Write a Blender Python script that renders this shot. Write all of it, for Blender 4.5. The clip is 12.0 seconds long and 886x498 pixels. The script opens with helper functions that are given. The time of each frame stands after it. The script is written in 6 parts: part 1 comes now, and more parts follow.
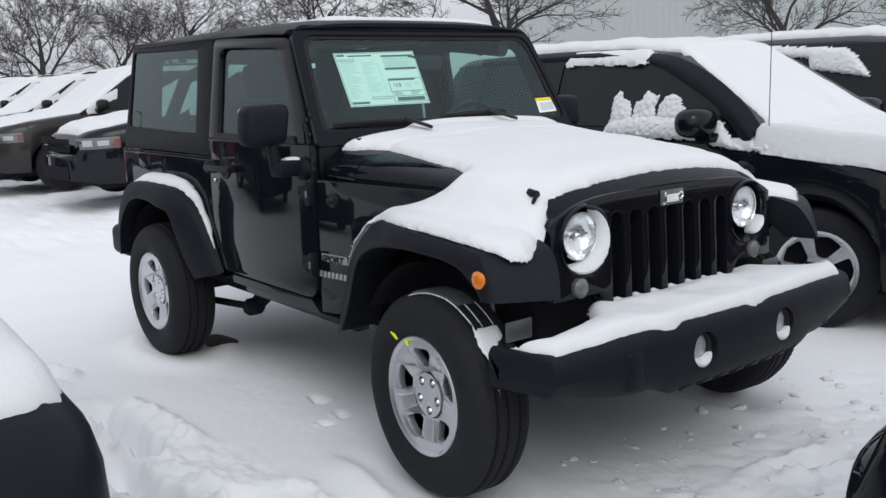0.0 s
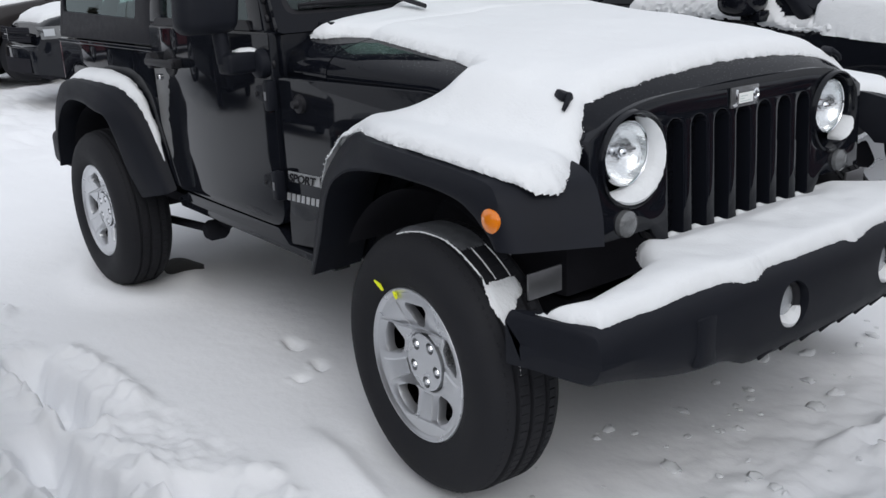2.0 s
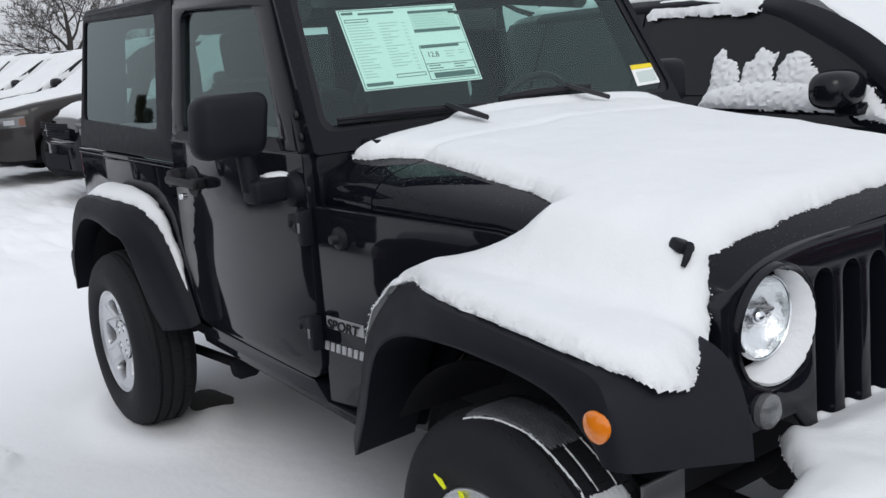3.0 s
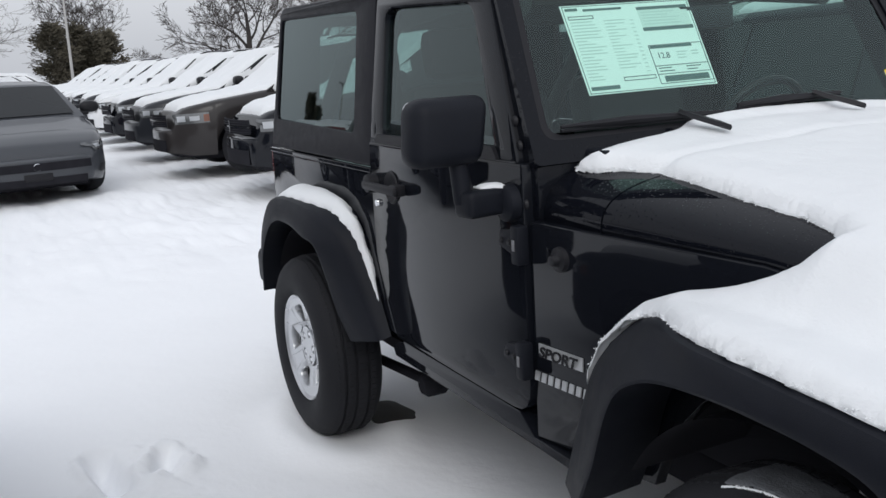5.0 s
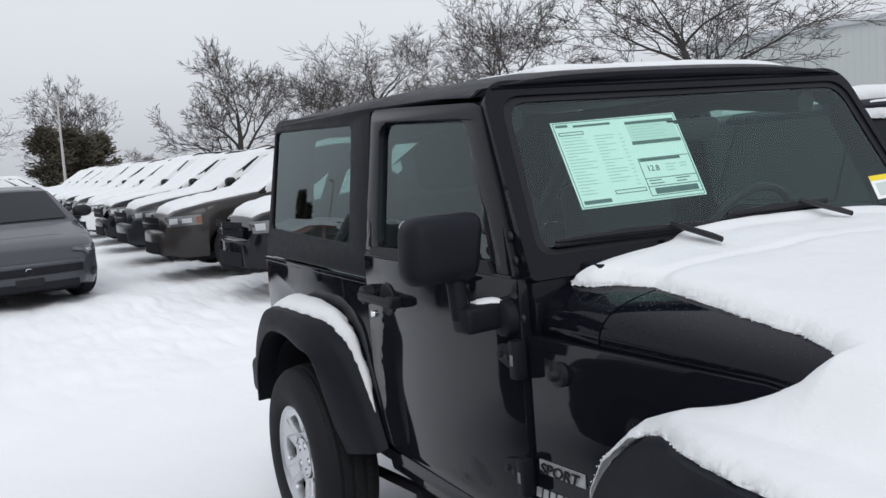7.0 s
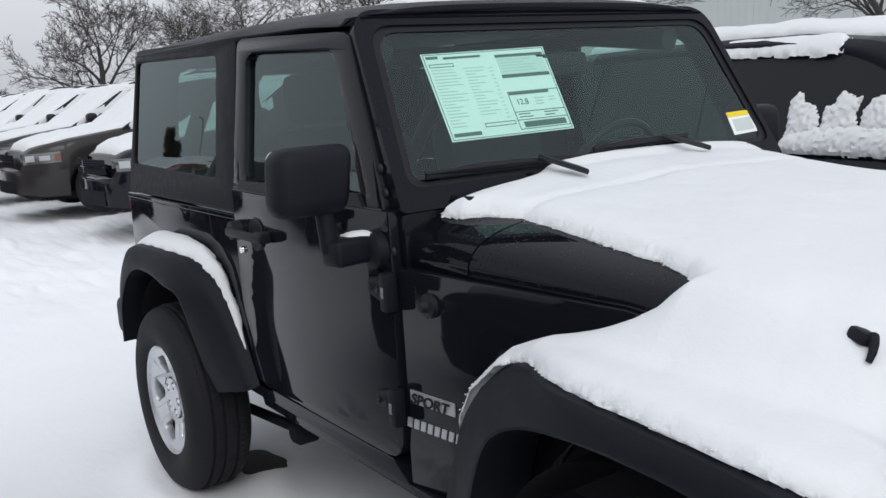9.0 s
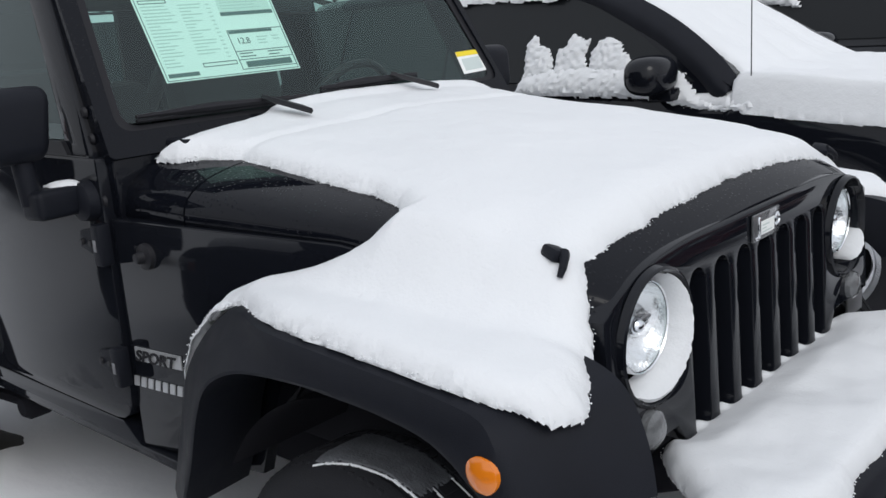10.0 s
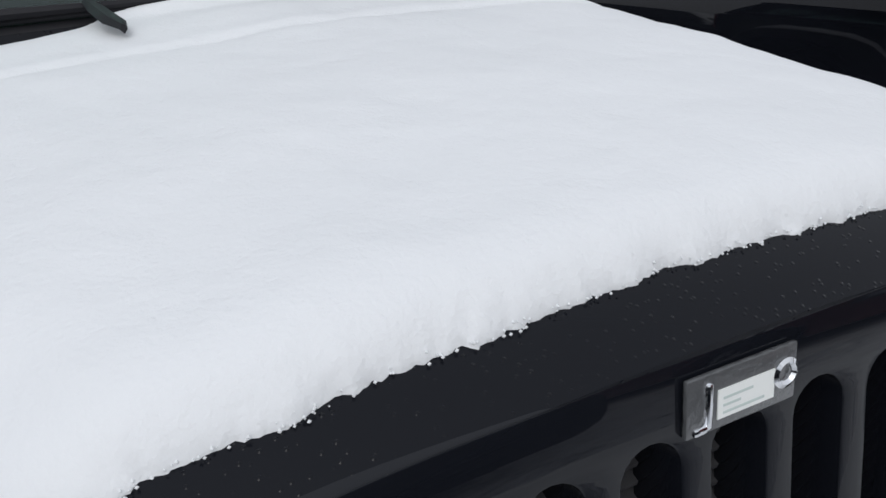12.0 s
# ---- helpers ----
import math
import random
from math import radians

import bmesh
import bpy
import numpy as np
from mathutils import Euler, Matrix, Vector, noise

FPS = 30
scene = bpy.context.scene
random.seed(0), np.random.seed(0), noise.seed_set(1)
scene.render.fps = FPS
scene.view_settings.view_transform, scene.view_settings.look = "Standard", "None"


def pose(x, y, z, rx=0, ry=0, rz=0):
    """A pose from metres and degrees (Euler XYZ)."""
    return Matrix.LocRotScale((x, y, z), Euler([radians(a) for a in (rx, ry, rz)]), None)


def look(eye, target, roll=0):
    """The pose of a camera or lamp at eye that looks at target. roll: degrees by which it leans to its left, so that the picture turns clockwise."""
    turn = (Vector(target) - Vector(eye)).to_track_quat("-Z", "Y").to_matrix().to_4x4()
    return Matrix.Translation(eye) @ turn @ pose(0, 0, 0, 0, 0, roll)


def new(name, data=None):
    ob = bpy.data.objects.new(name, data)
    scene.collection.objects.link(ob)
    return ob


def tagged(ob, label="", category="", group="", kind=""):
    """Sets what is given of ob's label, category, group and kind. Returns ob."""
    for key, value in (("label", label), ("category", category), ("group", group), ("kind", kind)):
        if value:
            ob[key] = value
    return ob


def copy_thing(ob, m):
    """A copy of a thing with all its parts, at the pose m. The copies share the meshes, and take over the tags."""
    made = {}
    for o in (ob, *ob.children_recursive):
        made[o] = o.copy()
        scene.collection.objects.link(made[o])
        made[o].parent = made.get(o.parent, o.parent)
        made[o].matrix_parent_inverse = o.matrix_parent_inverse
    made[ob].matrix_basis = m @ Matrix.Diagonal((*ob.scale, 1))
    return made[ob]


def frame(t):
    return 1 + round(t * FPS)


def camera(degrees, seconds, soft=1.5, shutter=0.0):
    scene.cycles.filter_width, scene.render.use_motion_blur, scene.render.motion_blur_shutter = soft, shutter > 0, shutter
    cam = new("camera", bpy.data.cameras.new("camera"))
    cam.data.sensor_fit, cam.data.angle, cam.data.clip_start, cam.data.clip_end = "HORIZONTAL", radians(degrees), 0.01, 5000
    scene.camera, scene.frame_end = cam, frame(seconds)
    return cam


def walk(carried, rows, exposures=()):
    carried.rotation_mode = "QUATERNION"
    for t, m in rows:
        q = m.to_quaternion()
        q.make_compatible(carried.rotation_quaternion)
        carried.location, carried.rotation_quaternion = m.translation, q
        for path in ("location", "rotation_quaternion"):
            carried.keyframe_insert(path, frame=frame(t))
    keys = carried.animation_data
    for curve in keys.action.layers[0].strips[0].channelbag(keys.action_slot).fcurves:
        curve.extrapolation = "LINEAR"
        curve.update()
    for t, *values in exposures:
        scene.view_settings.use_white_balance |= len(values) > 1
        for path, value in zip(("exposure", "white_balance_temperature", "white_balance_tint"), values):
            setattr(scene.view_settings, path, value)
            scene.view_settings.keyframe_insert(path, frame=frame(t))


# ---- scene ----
cam = camera(50.7, 12.0)
PATH = [
    (0, (2.486, -2.765, 1.45), (0.941, -1.545, 1.095), -1.7),
    (0.5, (2.425, -2.672, 1.421), (0.841, -1.532, 0.983), -2.1),
    (1, (2.286, -2.499, 1.39), (0.675, -1.431, 0.878), -2.4),
    (1.5, (2.043, -2.371, 1.396), (0.47, -1.269, 0.839), -1.6),
    (2, (1.848, -2.253, 1.398), (0.342, -1.075, 0.808), -2.5),
    (2.5, (1.608, -2.06, 1.394), (0.062, -0.902, 0.878), -3.8),
    (2.7, (1.503, -1.992, 1.425), (-0.065, -0.845, 0.949), -3.9),
    (4.3, (1.056, -1.903, 1.516), (-0.617, -0.846, 1.226), -3.8),
    (4.5, (1.056, -1.922, 1.509), (-0.657, -0.936, 1.209), -3.8),
    (5, (1.054, -1.955, 1.475), (-0.706, -1.097, 1.067), -3.4),
    (5.5, (1.039, -1.938, 1.508), (-0.707, -1.0, 1.235), -3.8),
    (6, (1.052, -1.959, 1.56), (-0.712, -1.025, 1.451), -4.8),
    (6.5, (1.052, -1.972, 1.551), (-0.719, -1.063, 1.363), -4.1),
    (6.7, (1.053, -1.968, 1.537), (-0.72, -1.066, 1.333), -4.1),
    (8.5, (1.041, -1.968, 1.53), (-0.672, -0.981, 1.23), -3.8),
    (9, (1.048, -1.95, 1.512), (-0.577, -0.84, 1.155), -3.5),
    (9.5, (1.08, -1.9, 1.485), (-0.371, -0.597, 1.042), -4.1),
    (10, (1.105, -1.835, 1.458), (-0.197, -0.394, 0.981), -3.8),
    (10.5, (1.099, -1.651, 1.443), (-0.166, -0.178, 0.965), -3.8),
    (11, (1.061, -1.344, 1.435), (-0.328, 0.003, 0.926), -4.0),
    (11.5, (0.977, -0.899, 1.45), (-0.559, 0.206, 0.802), -4.6),
    (11.8, (0.909, -0.689, 1.456), (-0.681, 0.3, 0.754), -4.0),
    (12, (0.852, -0.546, 1.423), (-0.804, 0.32, 0.71), -4.2),
]
walk(cam, [(t, look(eye, target, roll)) for t, eye, target, roll in PATH], [(0, -0.10), (2.5, -0.11), (4.5, -0.09), (8.5, -0.06), (9.5, -0.11), (10.8, -0.05), (11.5, -0.19), (12, -0.22)])


# ---- world and light: an even overcast sky ----
world = bpy.data.worlds.new("overcast_sky")
scene.world = world
world.use_nodes = True
wn, wl = world.node_tree.nodes, world.node_tree.links
wn.clear()
w_out = wn.new("ShaderNodeOutputWorld")
w_bg = wn.new("ShaderNodeBackground")
w_sky = wn.new("ShaderNodeTexSky")
w_sky.sky_type, w_sky.sun_disc = "NISHITA", False
w_sky.sun_elevation, w_sky.sun_rotation, w_sky.dust_density = radians(42), radians(121), 4.0
w_grey = wn.new("ShaderNodeHueSaturation")
w_grey.inputs["Saturation"].default_value, w_grey.inputs["Value"].default_value = 0.12, 0.05
wl.new(w_sky.outputs[0], w_grey.inputs["Color"])
w_tc = wn.new("ShaderNodeTexCoord")
w_sep = wn.new("ShaderNodeSeparateXYZ")
wl.new(w_tc.outputs["Generated"], w_sep.inputs[0])
w_ramp = wn.new("ShaderNodeValToRGB")
w_ramp.color_ramp.elements[0].position, w_ramp.color_ramp.elements[0].color = 0.0, (0.535, 0.558, 0.608, 1)
w_ramp.color_ramp.elements[1].position, w_ramp.color_ramp.elements[1].color = 1.0, (0.69, 0.73, 0.81, 1)
wl.new(w_sep.outputs["Z"], w_ramp.inputs[0])
w_cloud = wn.new("ShaderNodeTexNoise")
w_cloud.inputs["Scale"].default_value, w_cloud.inputs["Detail"].default_value = 2.2, 4
wl.new(w_tc.outputs["Generated"], w_cloud.inputs["Vector"])
w_map = wn.new("ShaderNodeMapRange")
w_map.inputs["To Min"].default_value, w_map.inputs["To Max"].default_value = 0.90, 1.10
wl.new(w_cloud.outputs[0], w_map.inputs["Value"])
w_mul = wn.new("ShaderNodeVectorMath")
w_mul.operation = "SCALE"
wl.new(w_ramp.outputs[0], w_mul.inputs[0])
wl.new(w_map.outputs[0], w_mul.inputs["Scale"])
w_add = wn.new("ShaderNodeVectorMath")
wl.new(w_mul.outputs[0], w_add.inputs[0])
wl.new(w_grey.outputs[0], w_add.inputs[1])
wl.new(w_add.outputs[0], w_bg.inputs["Color"])
w_bg.inputs["Strength"].default_value = 1.0
wl.new(w_bg.outputs[0], w_out.inputs[0])
sun = new("sun", bpy.data.lights.new("sun", "SUN"))
sun.data.energy, sun.data.angle, sun.data.color = 0.42, radians(30), (1.0, 0.98, 0.95)
sun.matrix_world = look((0, 0, 0), (-0.9, 0.55, -0.95))


# ---- materials ----
def mat(name, color, rough=0.5, metal=0.0, coat=0.0, var=0.0, scale=8.0, bump=0.0, bscale=60.0, spec=0.5, sss=0.0, fine=0.0):
    m = bpy.data.materials.new(name)
    m.use_nodes = True
    n, l = m.node_tree.nodes, m.node_tree.links
    b = n["Principled BSDF"]
    b.inputs["Base Color"].default_value = (*color, 1)
    b.inputs["Roughness"].default_value = rough
    b.inputs["Metallic"].default_value = metal
    b.inputs["Coat Weight"].default_value = coat
    b.inputs["Coat Roughness"].default_value = 0.03
    b.inputs["Coat IOR"].default_value = 1.42
    b.inputs["Specular IOR Level"].default_value = spec
    b.inputs["Subsurface Weight"].default_value = sss
    tc = n.new("ShaderNodeTexCoord")
    if var:
        a = n.new("ShaderNodeTexNoise")
        a.inputs["Scale"].default_value, a.inputs["Detail"].default_value = scale, 6
        l.new(tc.outputs["Object"], a.inputs["Vector"])
        mx = n.new("ShaderNodeMix")
        mx.data_type = "RGBA"
        mx.inputs["A"].default_value = (*[c * (1 - var) for c in color], 1)
        mx.inputs["B"].default_value = (*[min(1, c * (1 + var)) for c in color], 1)
        l.new(a.outputs[0], mx.inputs["Factor"])
        l.new(mx.outputs["Result"], b.inputs["Base Color"])
        r = n.new("ShaderNodeMapRange")
        r.inputs["To Min"].default_value, r.inputs["To Max"].default_value = max(0, rough - 0.12), min(1, rough + 0.12)
        l.new(a.outputs[0], r.inputs["Value"])
        l.new(r.outputs[0], b.inputs["Roughness"])
    if bump:
        c = n.new("ShaderNodeTexNoise")
        c.inputs["Scale"].default_value, c.inputs["Detail"].default_value = bscale, 5
        l.new(tc.outputs["Object"], c.inputs["Vector"])
        bp = n.new("ShaderNodeBump")
        bp.inputs["Strength"].default_value, bp.inputs["Distance"].default_value = 1.0, bump
        l.new(c.outputs[0], bp.inputs["Height"])
        if fine:
            d = n.new("ShaderNodeTexNoise")
            d.inputs["Scale"].default_value, d.inputs["Detail"].default_value = bscale * 7, 3
            l.new(tc.outputs["Object"], d.inputs["Vector"])
            b2 = n.new("ShaderNodeBump")
            b2.inputs["Distance"].default_value = fine
            l.new(d.outputs[0], b2.inputs["Height"])
            l.new(b2.outputs[0], bp.inputs["Normal"])
        l.new(bp.outputs[0], b.inputs["Normal"])
    return m


def droplets(m, scale=130.0, size=0.22, depth=0.0010):
    """Adds beads of melt water to a paint."""
    n, l = m.node_tree.nodes, m.node_tree.links
    tc = n.new("ShaderNodeTexCoord")
    v = n.new("ShaderNodeTexVoronoi")
    v.inputs["Scale"].default_value = scale
    l.new(tc.outputs["Object"], v.inputs["Vector"])
    r = n.new("ShaderNodeMapRange")
    r.inputs["From Max"].default_value, r.inputs["To Min"].default_value, r.inputs["To Max"].default_value = size, 1, 0
    l.new(v.outputs["Distance"], r.inputs["Value"])
    k = n.new("ShaderNodeTexNoise")
    k.inputs["Scale"].default_value = 9
    l.new(tc.outputs["Object"], k.inputs["Vector"])
    g = n.new("ShaderNodeMath")
    g.operation = "MULTIPLY"
    l.new(r.outputs[0], g.inputs[0])
    l.new(k.outputs[0], g.inputs[1])
    bp = n.new("ShaderNodeBump")
    bp.inputs["Distance"].default_value = depth
    l.new(g.outputs[0], bp.inputs["Height"])
    l.new(bp.outputs[0], n["Principled BSDF"].inputs["Normal"])
    l.new(bp.outputs[0], n["Principled BSDF"].inputs["Coat Normal"])
    return m


def glass(name, tint, base=0.04):
    """Clear tinted pane: sees through, and mirrors more at a slant."""
    m = bpy.data.materials.new(name)
    m.use_nodes = True
    n, l = m.node_tree.nodes, m.node_tree.links
    n.remove(n["Principled BSDF"])
    t, g, f, x = n.new("ShaderNodeBsdfTransparent"), n.new("ShaderNodeBsdfGlossy"), n.new("ShaderNodeLayerWeight"), n.new("ShaderNodeMixShader")
    t.inputs["Color"].default_value = (*tint, 1)
    g.inputs["Roughness"].default_value = 0.0
    g.inputs["Color"].default_value = (0.84, 0.97, 0.97, 1)
    f.inputs["Blend"].default_value = 0.5
    p = n.new("ShaderNodeMath")
    p.operation, p.inputs[1].default_value = "POWER", 5.0
    s = n.new("ShaderNodeMapRange")
    s.inputs["To Min"].default_value = base
    l.new(f.outputs["Facing"], p.inputs[0])
    l.new(p.outputs[0], s.inputs["Value"])
    l.new(s.outputs[0], x.inputs[0])
    l.new(t.outputs[0], x.inputs[1])
    l.new(g.outputs[0], x.inputs[2])
    l.new(x.outputs[0], n["Material Output"].inputs["Surface"])
    return m


SNOW = mat("snow", (0.785, 0.80, 0.815), 0.65, var=0.02, scale=3, bump=0.004, bscale=22, spec=0.2, fine=0.0012)
GROUND_SNOW = mat("ground_snow", (0.91, 0.92, 0.94), 0.7, var=0.03, scale=1.2, bump=0.006, bscale=9, spec=0.2, fine=0.0006)
PAINT = mat("black_paint", (0.0072, 0.0082, 0.0115), 0.30, coat=0.80, spec=0.0)
WET_PAINT = droplets(mat("wet_black_paint", (0.0052, 0.0060, 0.0090), 0.30, coat=0.52, spec=0.0), 105.0, 0.25, 0.0018)
HARDTOP = mat("hardtop_plastic", (0.0080, 0.0082, 0.0118), 0.45, var=0.2, scale=30, bump=0.0008, bscale=260, spec=0.12)
PLASTIC = mat("black_plastic", (0.0105, 0.0118, 0.0165), 0.5, var=0.25, scale=14, bump=0.0006, bscale=500, spec=0.14)
TRIM = mat("trim_black", (0.017, 0.017, 0.020), 0.45, spec=0.2)
RUBBER = mat("rubber", (0.014, 0.0145, 0.0175), 0.75, var=0.25, scale=20, bump=0.0008, bscale=300, spec=0.25)
WELL = mat("wheel_well", (0.020, 0.020, 0.024), 0.9, var=0.3, scale=10, spec=0.05)
ALLOY = mat("alloy", (0.60, 0.61, 0.63), 0.30, metal=0.85, var=0.06, scale=12)
CHROME = mat("chrome", (0.85, 0.86, 0.88), 0.06, metal=1.0)
REFLECTOR = mat("reflector", (0.88, 0.89, 0.90), 0.16, metal=0.92, bump=0.0030, bscale=55)
STEEL = mat("steel", (0.25, 0.25, 0.26), 0.45, metal=0.8, var=0.2, scale=15)
AMBER = mat("amber_lens", (0.75, 0.20, 0.01), 0.15, coat=1.0)
RED = mat("red_lens", (0.16, 0.006, 0.007), 0.15, coat=0.8)
SIGNAL = mat("signal_lens", (0.15, 0.155, 0.16), 0.10, metal=0.3, coat=1.0, bump=0.003, bscale=120)
CLEAR = mat("clear_lens", (0.42, 0.44, 0.46), 0.12, metal=0.3, coat=1.0, bump=0.003, bscale=120)
SEAT = mat("seat_cloth", (0.030, 0.031, 0.033), 0.9, var=0.2, scale=40)
WINDSHIELD = glass("windshield_glass", (0.76, 0.965, 0.90), 0.062)
SIDE_GLASS = glass("side_glass", (0.30, 0.405, 0.39), 0.075)
INNER_GLASS = glass("inner_glass", (0.97, 0.985, 0.98), 0.0)
INNER_GLASS.node_tree.nodes["Map Range"].inputs["To Max"].default_value = 0.0
FAR_GLASS = glass("clear_side_glass", (0.52, 0.66, 0.63), 0.0)
FAR_GLASS.node_tree.nodes["Map Range"].inputs["To Max"].default_value = 0.0
TINTED_GLASS = glass("tinted_side_glass", (0.20, 0.26, 0.25), 0.0)
TINTED_GLASS.node_tree.nodes["Map Range"].inputs["To Max"].default_value = 0.0
LENS = glass("lens_glass", (0.98, 0.985, 0.99), 0.03)
DARK_GLASS = mat("tinted_glass", (0.018, 0.020, 0.022), 0.2, spec=0.2)
YELLOW = mat("yellow_paint", (0.80, 0.85, 0.02), 0.6)
PAPER = mat("paper", (0.86, 0.88, 0.86), 0.7)
INK = mat("ink", (0.10, 0.14, 0.14), 0.7)
GREYINK = mat("grey_print", (0.56, 0.63, 0.61), 0.7)
TAGYELLOW = mat("tag_yellow", (0.85, 0.66, 0.02), 0.6)
BADGE = mat("badge_silver", (0.55, 0.56, 0.57), 0.35, metal=0.5)
BARK = mat("bark", (0.034, 0.029, 0.027), 0.9, var=0.35, scale=6, bump=0.01, bscale=20)
TWIG = mat("twig", (0.050, 0.042, 0.038), 0.9, var=0.3, scale=2)
NEEDLES = mat("needles", (0.075, 0.066, 0.046), 0.85, var=0.5, scale=3)


# ---- mesh helpers ----
from mathutils.geometry import tessellate_polygon


def thing(name, label, category, group="", kind="", at=None):
    ob = new(name)
    if at is not None:
        ob.matrix_world = at
    return tagged(ob, label, category, group, kind)


def finish(bm, name, material, angle=38.0):
    bmesh.ops.recalc_face_normals(bm, faces=bm.faces[:])
    lim = radians(angle)
    for f in bm.faces:
        f.smooth = True
    for e in bm.edges:
        if len(e.link_faces) == 2 and e.calc_face_angle(0) > lim:
            e.smooth = False
    me = bpy.data.meshes.new(name)
    bm.to_mesh(me)
    bm.free()
    me.materials.append(material)
    return me


def part(name, bm, material, parent=None, label="", angle=38.0):
    ob = new(name, finish(bm, name, material, angle))
    if parent is not None:
        ob.parent = parent
    if label:
        tagged(ob, label)
    return ob


def merge(*bms):
    out = bmesh.new()
    for b in bms:
        me = bpy.data.meshes.new("tmp")
        b.to_mesh(me)
        b.free()
        out.from_mesh(me)
        bpy.data.meshes.remove(me)
    return out


def box(lo, hi, bevel=0.0, seg=2):
    bm = bmesh.new()
    bmesh.ops.create_cube(bm, size=1)
    for v in bm.verts:
        v.co = Vector([lo[i] + (v.co[i] + 0.5) * (hi[i] - lo[i]) for i in range(3)])
    if bevel:
        bmesh.ops.bevel(bm, geom=bm.edges[:], offset=bevel, segments=seg, affect="EDGES", profile=0.5)
    return bm


def moved(bm, m):
    bmesh.ops.transform(bm, matrix=m, verts=bm.verts[:])
    return bm


def mirrored(bm):
    for v in bm.verts:
        v.co.y = -v.co.y
    bmesh.ops.reverse_faces(bm, faces=bm.faces[:])
    return bm


def tube(points, radius, sides=8, cap=True):
    """A round bar along points; radius one number or one a point."""
    bm = bmesh.new()
    pts = [Vector(p) for p in points]
    rad = radius if hasattr(radius, "__len__") else [radius] * len(pts)
    rings = []
    for i, p in enumerate(pts):
        d = (pts[min(i + 1, len(pts) - 1)] - pts[max(i - 1, 0)]).normalized()
        a = d.cross(Vector((0, 0, 1)) if abs(d.z) < 0.95 else Vector((1, 0, 0))).normalized()
        b = d.cross(a)
        rings.append([bm.verts.new(p + rad[i] * (math.cos(t) * a + math.sin(t) * b)) for t in [2 * math.pi * k / sides for k in range(sides)]])
    for r, s in zip(rings, rings[1:]):
        for k in range(sides):
            bm.faces.new((r[k], r[(k + 1) % sides], s[(k + 1) % sides], s[k]))
    if cap:
        bm.faces.new(rings[0][::-1])
        bm.faces.new(rings[-1])
    return bm


def loft(rings, closed=True, caps=False):
    """A skin over rings of points, each with the same number of points."""
    bm = bmesh.new()
    vs = [[bm.verts.new(p) for p in r] for r in rings]
    n = len(vs[0])
    for r, s in zip(vs, vs[1:]):
        for k in range(n if closed else n - 1):
            bm.faces.new((r[k], r[(k + 1) % n], s[(k + 1) % n], s[k]))
    if caps:
        bm.faces.new(vs[0][::-1])
        bm.faces.new(vs[-1])
    return bm


def revolve(profile, sides=32):
    """profile: (radius, height) along the local z axis."""
    rings = []
    for r, h in profile:
        rings.append([(r * math.cos(2 * math.pi * k / sides), r * math.sin(2 * math.pi * k / sides), h) for k in range(sides)])
    bm = loft(rings)
    bmesh.ops.remove_doubles(bm, verts=bm.verts[:], dist=1e-5)
    return bm


def plate(outer, holes=(), depth=0.02, bevel=0.0):
    """A flat plate in the local xy plane with openings, from z = 0 down to -depth."""
    bm = bmesh.new()
    loops = [[Vector((p[0], p[1], 0)) for p in lp] for lp in (outer, *holes)]
    vs = [bm.verts.new(p) for lp in loops for p in lp]
    for t in tessellate_polygon(loops):
        if len(set(t)) == 3:
            try:
                bm.faces.new([vs[i] for i in t])
            except ValueError:
                pass
    bm.normal_update()
    for f in bm.faces:
        if f.normal.z < 0:
            f.normal_flip()
    ret = bmesh.ops.extrude_face_region(bm, geom=bm.faces[:])
    bmesh.ops.translate(bm, vec=(0, 0, -depth), verts=[g for g in ret["geom"] if isinstance(g, bmesh.types.BMVert)])
    if bevel:
        bmesh.ops.recalc_face_normals(bm, faces=bm.faces[:])
        rim = [e for e in bm.edges if all(abs(v.co.z) < 1e-6 for v in e.verts) and len(e.link_faces) == 2 and e.calc_face_angle(0) > 1.0]
        bmesh.ops.bevel(bm, geom=rim, offset=bevel, segments=2, affect="EDGES", profile=0.6)
    return bm


def rounded(pts, r, seg=4):
    """A polygon with its corners rounded."""
    out = []
    n = len(pts)
    for i in range(n):
        p, a, b = Vector(pts[i]), Vector(pts[i - 1]), Vector(pts[(i + 1) % n])
        rr = r[i] if hasattr(r, "__len__") else r
        u, v = (a - p), (b - p)
        k = min(rr, u.length * 0.45, v.length * 0.45)
        s, e = p + u.normalized() * k, p + v.normalized() * k
        for j in range(seg + 1):
            t = j / seg
            q = s * (1 - t) ** 2 + p * 2 * t * (1 - t) + e * t * t
            out.append((q.x, q.y))
    return out


def circle(cx, cy, r, n=28):
    return [(cx + r * math.cos(2 * math.pi * k / n), cy + r * math.sin(2 * math.pi * k / n)) for k in range(n)]


def side_map(y0, lean=0.0, z0=1.1, taper=0.0, x0=-0.93):
    """Maps a plate drawn in (x, z) to the near side of the car; its outer face looks to -y. lean: shift in y for each metre above z0."""
    m = Matrix(((1, 0, 0, 0), (taper, lean, -1, y0 - lean * z0 - taper * x0), (0, 1, 0, 0), (0, 0, 0, 1)))
    return m


def curve(x, xs, ys):
    return float(np.interp(x, xs, ys))


def smooth01(t):
    t = max(0.0, min(1.0, t))
    return t * t * (3 - 2 * t)


